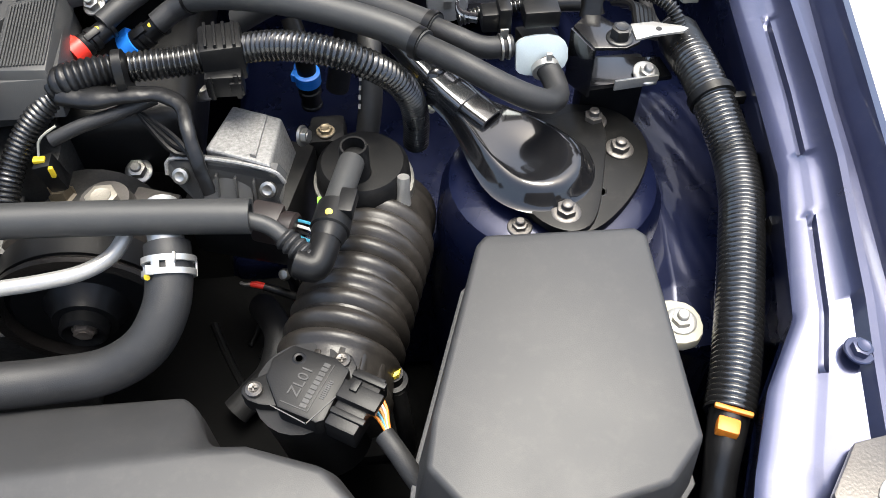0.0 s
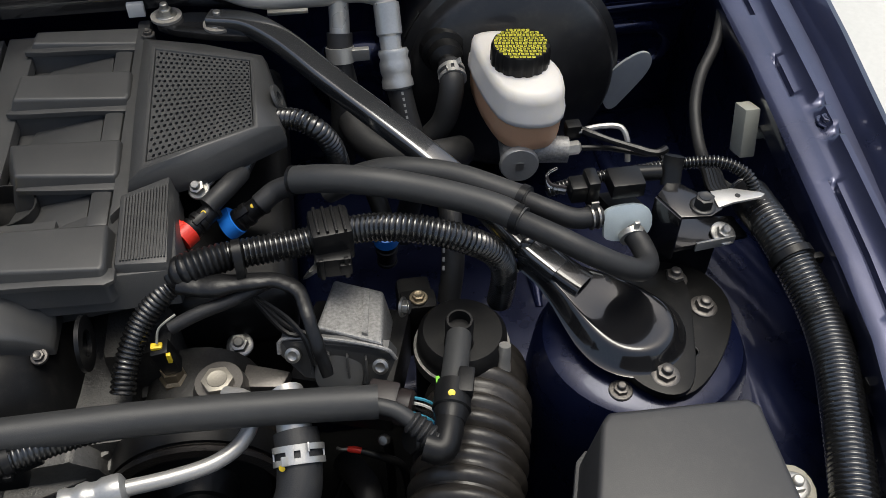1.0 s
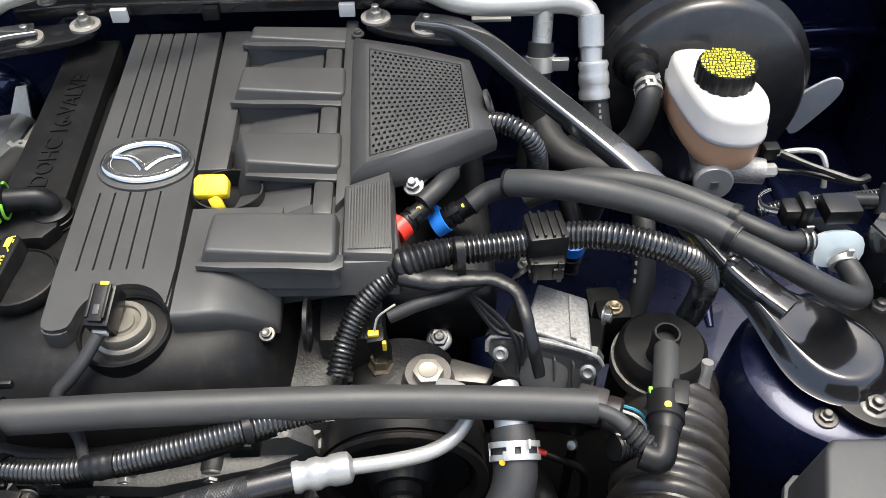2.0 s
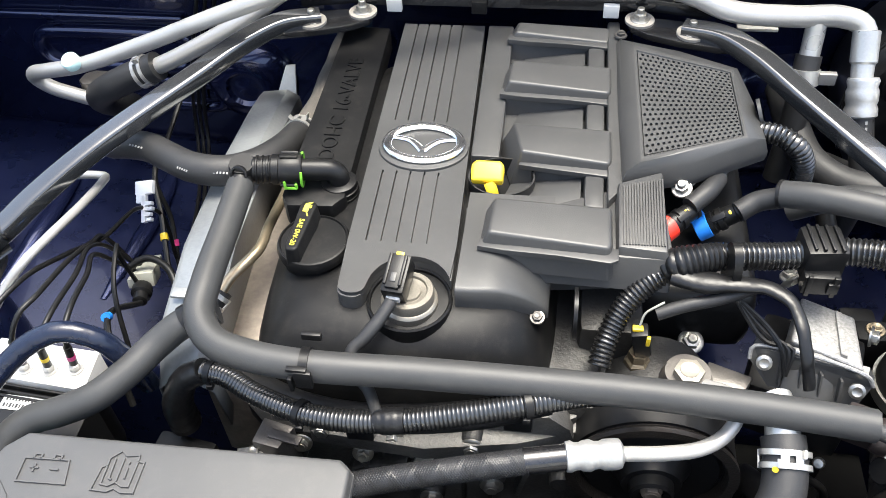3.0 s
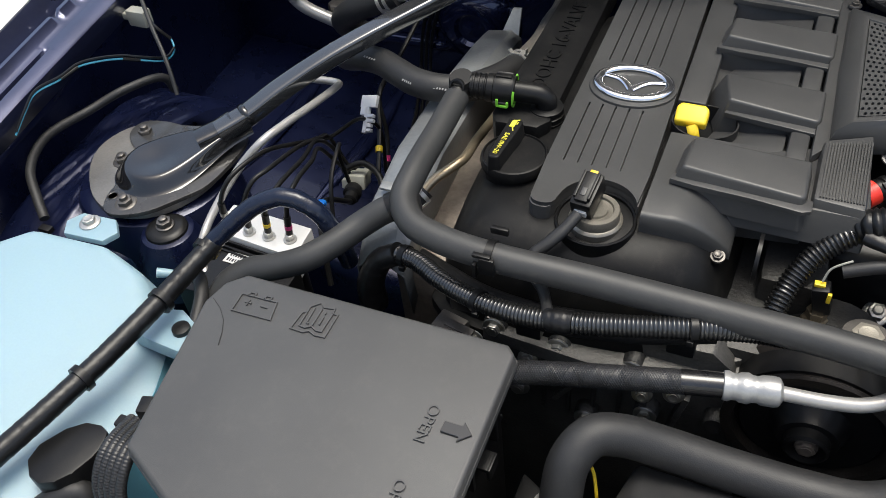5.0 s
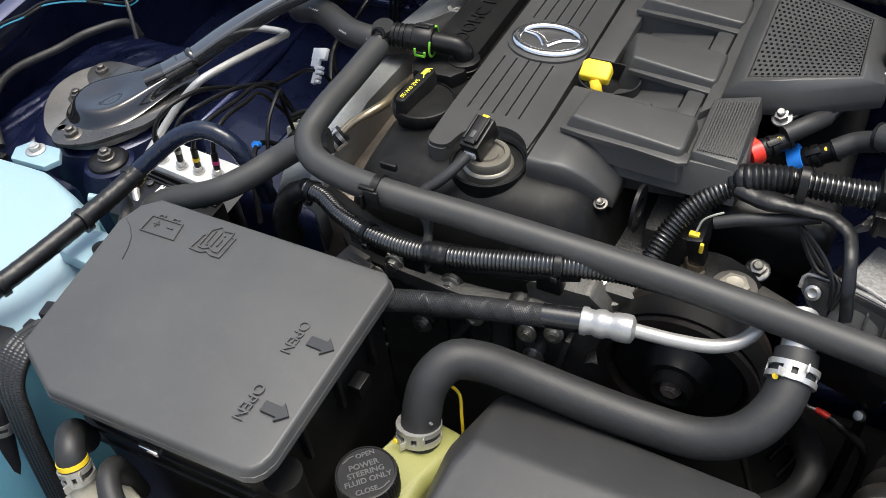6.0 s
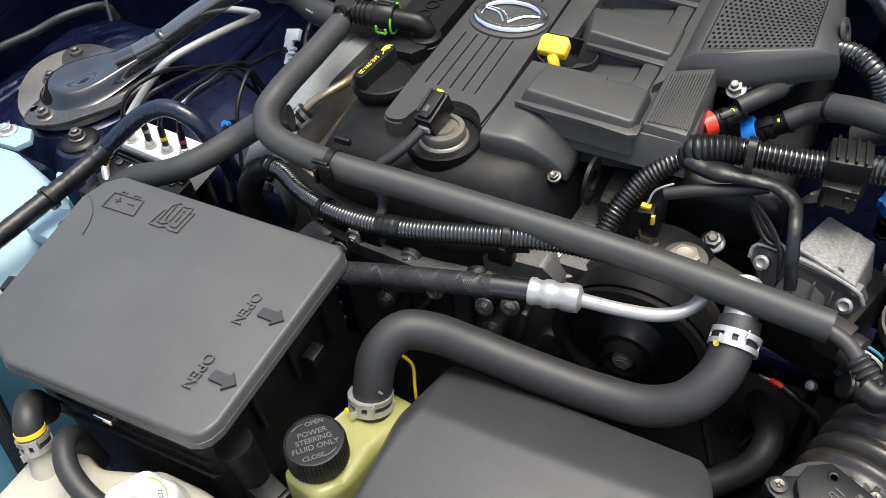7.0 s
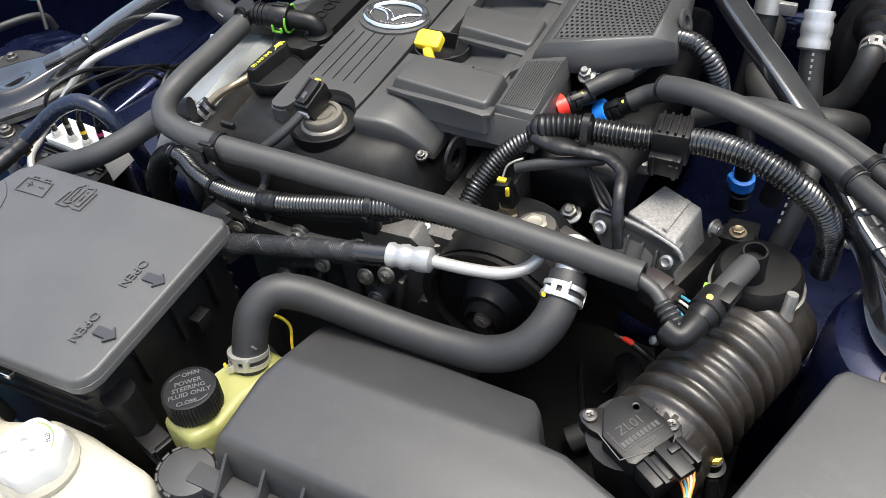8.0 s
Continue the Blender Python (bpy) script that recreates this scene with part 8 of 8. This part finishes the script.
# pale colour imitates the light reflected off the gloss black arm
part("arm", prism([(0.553, 0.557), (0.566, 0.5605), (0.590, 0.563), (0.594, 0.566), (0.590, 0.569), (0.570, 0.576), (0.553, 0.575)], 0.8445, 0.8465, 0.0006), M["zinc_white"], vb, "bracket arm painted pale for reflected light")
# hole drawn as a dark disc in place of its shade
part("arm_hole", lathe([(0.0022, 0.8460), (0.0022, 0.8468), (0.001, 0.8468)], 12, Matrix.Translation((0.572, 0.567, 0))), M["cover_shade"], vb)
part("side_plate", loft([[(0.512, 0.578, 0.844), (0.523, 0.552, 0.844), (0.524, 0.552, 0.800), (0.513, 0.578, 0.795)], [(0.510, 0.577, 0.844), (0.521, 0.551, 0.844), (0.522, 0.551, 0.800), (0.511, 0.577, 0.795)]]), M["black_gloss"], vb)
part("lower_plate", prism([(0.525, 0.556), (0.590, 0.562), (0.586, 0.585), (0.530, 0.590)], 0.802, 0.8055, 0.001), M["black_gloss"], vb)
part("front_flange", rbox((0.034, 0.002, 0.009), 0.0006, Matrix.Translation((0.560, 0.557, 0.806)) @ Matrix.Rotation(radians(6), 4, 'Z')), M["zinc_white"], vb)
bolts(vb, [((0.542, 0.561, 0.845), (0, 0, 1))], M["blued"], 0.0075, 0.010, 0.0100)
bolts(vb, [((0.570, 0.566, 0.806), (0.1, -0.3, 1))], M["zinc_white"], 0.0065, 0.006, 0.0105, 0.003)
part("post", tube([(0.527, 0.590, 0.842), (0.530, 0.600, 0.856), (0.531, 0.602, 0.862)], 0.008, 10, 0.003, flat=0.4), M["black"], vb)
part("leg", rbox((0.05, 0.02, 0.07), 0.004, Matrix.Translation((0.55, 0.585, 0.768))), M["black"], vb)

# ---- big conduit along the wing, relay box ----
bcn = thing("wing_conduit", (0.60, 0.45, 0.80), "fat shiny black corrugated conduit along the wing", "conduit")
RC = [(0.600, 0.600, 0.815), (0.598, 0.578, 0.822), (0.601, 0.545, 0.823), (0.606, 0.510, 0.815), (0.609, 0.475, 0.806), (0.604, 0.440, 0.802), (0.593, 0.405, 0.800), (0.580, 0.365, 0.795), (0.566, 0.325, 0.790), (0.553, 0.293, 0.784)]
part("conduit", tube(RC, 0.0152, 18, 0.004, ribs=(0.0036, 0.0009)), M["loom"], bcn)
part("taped_top", tube([(0.600, 0.592, 0.818), (0.598, 0.580, 0.822), (0.600, 0.556, 0.823)], [0.0160, 0.0156, 0.0152], 24, 0.002, wrap=(0.012, 0.0008)), M["tape"], bcn)
part("cable_tie", join(lathe([(0.0154, -0.003), (0.0170, -0.003), (0.0170, 0.003), (0.0154, 0.003)], 26, place((0.604, 0.522, 0.819), (0.15, -1, -0.2))), rbox((0.012, 0.006, 0.008), 0.001, Matrix.Translation((0.622, 0.520, 0.818)))), M["black"], bcn)
part("fir_tree_clip", rbox((0.010, 0.030, 0.016), 0.003, Matrix.Translation((0.618, 0.405, 0.800))), M["black"], bcn)
part("lower_end", tube([(0.556, 0.300, 0.786), (0.546, 0.275, 0.776), (0.538, 0.245, 0.75), (0.53, 0.21, 0.70)], [0.0125, 0.010, 0.010, 0.010], 14, 0.004), M["tape"], bcn)
part("orange_plug", join(rbox((0.013, 0.010, 0.009), 0.002, Matrix.Translation((0.547, 0.283, 0.791)) @ Matrix.Rotation(radians(-25), 4, 'Z')), rbox((0.022, 0.003, 0.003), 0.001, Matrix.Translation((0.552, 0.291, 0.796)) @ Matrix.Rotation(radians(-25), 4, 'Z'))), M["orange"], bcn, "orange plastic connector")
rr = thing("wire_rod", (0.625, 0.36, 0.80), "thin black lead with a red sleeve by the wing", "wire")
part("lead", tube([(0.618, 0.415, 0.802), (0.612, 0.375, 0.806), (0.606, 0.335, 0.800), (0.600, 0.30, 0.78)], 0.0022, 8, 0.005), M["black"], rr)
part("red_sleeve", tube([(0.6115, 0.372, 0.806), (0.6095, 0.362, 0.8055)], 0.0042, 10, 0.003), M["red"], rr, "small red sleeve")

rx = thing("relay_box", (0.45, 0.32, 0.62), "grey plastic relay box lid with a wider front", "relay box")
rp = [(0.420, 0.411), (0.520, 0.407), (0.527, 0.400), (0.5245, 0.262), (0.500, 0.236), (0.400, 0.215), (0.366, 0.262), (0.372, 0.290), (0.412, 0.404)]
rt = [(0.4245, 0.407, 0.8285), (0.5165, 0.4035, 0.8285), (0.5225, 0.397, 0.8285), (0.519, 0.264, 0.826), (0.497, 0.242, 0.825), (0.404, 0.222, 0.824), (0.374, 0.263, 0.825), (0.380, 0.290, 0.826), (0.418, 0.400, 0.8285)]
part("lid", prism(rp, 0.770, 0.8285, 0.0035, top=rt, seg=3), M["airbox"], rx)
part("rim", prism([(0.46 + (x - 0.46) * 1.035, 0.32 + (y - 0.32) * 1.03) for x, y in rp], 0.764, 0.7705, 0.0015), M["box"], rx)
part("case", prism([(0.46 + (x - 0.46) * 0.95, 0.32 + (y - 0.32) * 0.95) for x, y in rp], 0.60, 0.765, 0.004), M["black"], rx)
part("mounting_ear", prism(rounded([(0.525, 0.348), (0.550, 0.345), (0.559, 0.354), (0.559, 0.370), (0.550, 0.379), (0.525, 0.381)], 1), 0.772, 0.780, 0.003), M["cream"], rx, "pale plastic mounting ear")
bolts(rx, [((0.545, 0.362, 0.780), (0, 0, 1))], M["zinc_white"], 0.0068, 0.006, 0.010, 0.003)
part("latch", rbox((0.020, 0.008, 0.018), 0.002, Matrix.Translation((0.51, 0.232, 0.780)) @ Matrix.Rotation(radians(40), 4, 'Z')), M["black"], rx)

# ---- brake booster, master cylinder and reservoir ----
bo = thing("brake_booster", (0.455, 0.86, 0.785), "large satin black round brake booster on the bulkhead", "brake booster")
bmx = place((0.458, 0.835, 0.780), (-0.02, -1.0, 0.10))
part("shell", lathe([(0.108, -0.10), (0.110, -0.020), (0.114, -0.016), (0.114, -0.010), (0.106, -0.006), (0.104, 0.008), (0.098, 0.014), (0.070, 0.022), (0.045, 0.030), (0.040, 0.038), (0.02, 0.04)], 56, bmx), M["booster"], bo)
for k in range(7):
    part("crimp_tab", rbox((0.030, 0.002, 0.004), 0.0006, bmx @ Matrix.Rotation(radians(60 + 12 * k * 2), 4, 'Z') @ Matrix.Translation((0, 0.1148, -0.013))), M["blued"], bo)
part("check_valve", lathe([(0.024, 0.010), (0.022, 0.020), (0.017, 0.022), (0.016, 0.034), (0.009, 0.038), (0.009, 0.058)], 26, bmx @ Matrix.Translation((-0.071, 0.042, 0))), M["black"], bo, "black check valve")
part("vacuum_hose", tube([(0.3875, 0.792, 0.829), (0.386, 0.775, 0.826), (0.383, 0.766, 0.812), (0.374, 0.762, 0.785), (0.350, 0.765, 0.762), (0.32, 0.79, 0.755)], 0.0115, 14, 0.004), M["rubber"], bo, "black vacuum hose")
spring_clamp(bo, (0.3868, 0.780, 0.8275), (0, -1, -0.2), 0.0118)
mcy = thing("brake_master_cylinder", (0.44, 0.73, 0.77), "cast master cylinder with milky reservoir and lettered cap", "master cylinder")
part("barrel", tube([(0.447, 0.800, 0.785), (0.440, 0.740, 0.786), (0.434, 0.694, 0.787)], [0.020, 0.017, 0.0165, 0.0165], 22, 0.006), M["alu"], mcy, "cast aluminium barrel")
part("end_cap", lathe([(0.0175, 0), (0.0180, 0.003), (0.0165, 0.006), (0.003, 0.0065)], 26, place((0.434, 0.696, 0.787), (-0.1, -1, 0.1))), M["alu_bright"], mcy)
part("end_mark", rbox((0.007, 0.0006, 0.007), 0, place((0.4333, 0.6885, 0.788), (0, -1, 0.1)) @ Matrix.Rotation(radians(90), 4, 'X')), M["zinc"], mcy)
part("side_port", tube([(0.438, 0.712, 0.788), (0.470, 0.703, 0.792), (0.480, 0.701, 0.792)], [0.0135, 0.0125, 0.0120], 18, 0.004), M["alu"], mcy)
part("port_nut", lathe([(0.0065, 0), (0.0065, 0.010), (0.004, 0.012)], 6, place((0.480, 0.701, 0.793), (1, 0, 0.05))), M["zinc_white"], mcy)
part("flange", lathe([(0.030, 0), (0.030, 0.010), (0.018, 0.012)], 26, place((0.445, 0.795, 0.785), (0, -1, 0.1))), M["alu_dark"], mcy)
RP = [(0.403, 0.801), (0.405, 0.760), (0.410, 0.728), (0.417, 0.704), (0.432, 0.692), (0.455, 0.689), (0.470, 0.697), (0.478, 0.716), (0.477, 0.738), (0.470, 0.756), (0.462, 0.776), (0.458, 0.796), (0.440, 0.806), (0.418, 0.808)]
RP = rounded(RP, 1)
cx, cy = 0.438, 0.742


def shrink(f, z):
    return [(cx + (x - cx) * f, cy + (y - cy) * f, z) for x, y in RP]


part("reservoir_base", loft([shrink(0.80, 0.797), shrink(0.90, 0.801), shrink(0.94, 0.812), shrink(0.95, 0.828)]), M["amber"], mcy, "amber fluid seen through the reservoir wall", sharp=60)
part("reservoir_top", loft([shrink(0.955, 0.827), shrink(1.0, 0.829), shrink(1.0, 0.834), shrink(0.965, 0.837), shrink(0.95, 0.850), shrink(0.90, 0.857), shrink(0.78, 0.860)]), M["res"], mcy, "milky white reservoir", sharp=60)
ck = [((0.0262 if k % 6 < 4 else 0.0250) * math.cos(2 * math.pi * k / 96), (0.0262 if k % 6 < 4 else 0.0250) * math.sin(2 * math.pi * k / 96)) for k in range(96)]
ckm = Matrix.Translation((0.441, 0.747, 0.857))
cpp = part("cap", moved(loft([[(x, y, 0) for x, y in ck], [(x, y, 0.017) for x, y in ck], [(x * 0.95, y * 0.95, 0.0205) for x, y in ck]]), ckm), M["black"], mcy, "black cap with yellow lettering")
rng = random.Random(5)
for r in range(11):
    yy = -0.0205 + 0.0041 * r
    half = math.sqrt(max(0, 0.0235 ** 2 - yy ** 2))
    x = -half
    bars = []
    while x < half - 0.002:
        w = rng.uniform(0.0016, 0.0042)
        w = min(w, half - x)
        bars.append(join(*[rbox((w * f, h, 0.0003), 0, Matrix.Translation((x + w / 2 + dx * w, yy + dy + rng.uniform(-0.0003, 0.0003), 0.0207))) for f, h, dx, dy in ((0.9, 0.0008, 0, 0.0010), (0.28, 0.0024, rng.choice((-0.35, 0.3)), 0), (0.8, 0.0008, 0, -0.0009))]))
        x += w + 0.0006
    part("printed_mark", moved(join(*bars), ckm @ Matrix.Rotation(radians(-8), 4, 'Z')), M["yellow_ink"], cpp, "yellow printed bars")
part("level_plug", rbox((0.014, 0.012, 0.014), 0.002, Matrix.Translation((0.486, 0.712, 0.806))), M["valve"], mcy)
part("brake_pipe", tube([(0.490, 0.708, 0.806), (0.512, 0.712, 0.806), (0.530, 0.708, 0.806), (0.534, 0.700, 0.800), (0.535, 0.69, 0.78)], 0.0026, 8, 0.004), M["pipe"], mcy)
part("brake_pipe", tube([(0.488, 0.701, 0.793), (0.515, 0.694, 0.795), (0.545, 0.680, 0.796), (0.556, 0.672, 0.800), (0.56, 0.66, 0.79)], 0.0026, 8, 0.004), M["black"], mcy)
part("taped_wire", tube([(0.490, 0.714, 0.806), (0.505, 0.700, 0.806), (0.530, 0.684, 0.804), (0.552, 0.672, 0.803), (0.562, 0.676, 0.803)], 0.0034, 8, 0.003, wobble=0.25), M["tape"], mcy)

# ---- air-conditioning unions ----
au = thing("refrigerant_union", (0.30, 0.83, 0.86), "bright aluminium pipe with crimped union and rubber hose", "pipe")
part("pipe", tube([(0.05, 0.872, 0.905), (0.15, 0.858, 0.903), (0.185, 0.845, 0.898), (0.215, 0.832, 0.892), (0.270, 0.826, 0.892), (0.310, 0.826, 0.893), (0.328, 0.822, 0.888), (0.334, 0.812, 0.876)], 0.0100, 14, 0.005), M["pipe"], au)
part("collar", lathe([(0.0105, 0), (0.0118, 0.001), (0.0118, 0.028), (0.010, 0.030), (0.0095, 0.044)], 20, place((0.332, 0.818, 0.885), (0.02, -0.55, -0.8))), M["alu_bright"], au)
part("crimp", lathe([(0.0130, 0), (0.0142, 0.003), (0.0128, 0.008), (0.0142, 0.012), (0.0142, 0.020), (0.0130, 0.024), (0.0145, 0.028), (0.0145, 0.034), (0.012, 0.036)], 22, place((0.334, 0.793, 0.852), (0.06, -0.5, -0.85))), M["alu_bright"], au, "crimped aluminium ferrule")
part("hose", tube([(0.336, 0.778, 0.826), (0.340, 0.764, 0.803), (0.345, 0.752, 0.78), (0.345, 0.745, 0.73), (0.33, 0.74, 0.66)], 0.0115, 16, 0.005), M["rubber"], au)
hose_marks(au, [((0.3395, 0.757, 0.815), (0.1, -0.5, -0.85), (-0.1, -0.85, 0.5), 0.022)])
part("stub", tube([(0.290, 0.826, 0.890), (0.289, 0.818, 0.868), (0.288, 0.812, 0.856)], 0.0092, 14, 0.004), M["alu_bright"], au)
part("return_hose", tube([(0.288, 0.814, 0.860), (0.286, 0.802, 0.835), (0.285, 0.792, 0.80), (0.28, 0.78, 0.74)], 0.0118, 16, 0.005), M["rubber"], au)
part("paint_dab", join(*[lathe([(0.0028, 0), (0.0025, 0.0006), (0.001, 0.0008)], 10, place((0.2865, 0.7925, 0.838 - k), (0, -0.85, 0.5))) for k in (0.0, 0.012, 0.018)]), M["yellow"], au, "yellow paint dab")
part("spring_band", join(lathe([(0.0120, -0.007), (0.0132, -0.007), (0.0132, 0.007), (0.0120, 0.007)], 22, place((0.2868, 0.805, 0.843), (0, -0.4, -1))), rbox((0.016, 0.006, 0.012), 0.001, Matrix.Translation((0.305, 0.800, 0.845)))), M["zinc_white"], au, "pale spring band")
part("bracket", prism([(0.225, 0.838), (0.262, 0.838), (0.262, 0.858), (0.225, 0.858)], 0.868, 0.871, 0.001), M["zinc_white"], au, "pale bracket tongue")
rh = thing("heater_return_hose", (0.32, 0.74, 0.78), "thick dark rubber hose sagging below the brace", "hose")
part("hose", tube([(0.285, 0.86, 0.79), (0.290, 0.800, 0.786), (0.300, 0.760, 0.780), (0.322, 0.735, 0.778), (0.350, 0.722, 0.780), (0.375, 0.73, 0.775), (0.39, 0.75, 0.76)], 0.0155, 18, 0.006), M["rubber"], rh)
wd = thing("washer_hose", (0.64, 0.79, 0.82), "thin grey hose running down the inner wing", "hose")
part("hose", tube([(0.676, 0.880, 0.852), (0.672, 0.845, 0.842), (0.655, 0.805, 0.822), (0.630, 0.772, 0.806), (0.618, 0.745, 0.79), (0.61, 0.70, 0.775), (0.60, 0.64, 0.79), (0.60, 0.60, 0.81)], 0.0058, 12, 0.005), M["rubber"], wd)
for k in range(5):
    part("black_lead", tube([(0.60 - 0.008 * k, 0.66, 0.79 + 0.003 * k), (0.59 - 0.004 * k, 0.63, 0.812 + 0.002 * k), (0.585 - 0.003 * k, 0.60, 0.818), (0.60, 0.585, 0.82)], 0.0032, 8, 0.005), M["black"], wd)
wp = thing("wing_plug", (0.645, 0.69, 0.81), "milky rectangular plug clipped to the inner wing", "plug")
part("plug", rbox((0.014, 0.022, 0.046), 0.0015, Matrix.Translation((0.640, 0.688, 0.806)) @ Matrix.Rotation(radians(-18), 4, 'X')), M["clear"], wp)
part("clip", join(rbox((0.014, 0.008, 0.008), 0.001, Matrix.Translation((0.652, 0.684, 0.804))), rbox((0.006, 0.012, 0.014), 0.001, Matrix.Translation((0.660, 0.684, 0.806)))), M["clear"], wp)
bf = thing("booster_flag", (0.59, 0.85, 0.76), "translucent pale plastic flag beside the brake booster", "plastic shield")
leaf = rounded([(0.560, 0.769), (0.592, 0.794), (0.607, 0.790), (0.609, 0.771), (0.589, 0.741), (0.572, 0.718), (0.560, 0.735)], 2)
part("flag", loft([[(x, 0.838 + k, z) for x, z in leaf] for k in (0.0, 0.003)]), M["flag"], bf)
gb = thing("gearbox_breather", (0.325, 0.58, 0.755), "yellow-topped bolt on a dark bracket", "bolt")
part("bolt", join(lathe([(0.008, 0.745), (0.008, 0.751), (0.004, 0.752)], 16, Matrix.Translation((0.325, 0.582, 0)))), M["yellow"], gb)
part("slot", join(rbox((0.010, 0.0016, 0.001), 0, Matrix.Translation((0.325, 0.582, 0.7523))), rbox((0.0016, 0.010, 0.001), 0, Matrix.Translation((0.325, 0.582, 0.7523)))), M["blued"], gb)
part("bracket", rbox((0.03, 0.05, 0.05), 0.006, Matrix.Translation((0.325, 0.590, 0.718))), M["black"], gb)
part("hose", tube([(0.355, 0.60, 0.72), (0.362, 0.62, 0.75), (0.365, 0.66, 0.78), (0.37, 0.70, 0.79)], 0.010, 14, 0.005), M["rubber"], gb)
hose_marks(gb, [((0.354, 0.622, 0.762), (0.1, 0.6, 0.6), (-0.3, -0.6, 0.7), 0.03)])
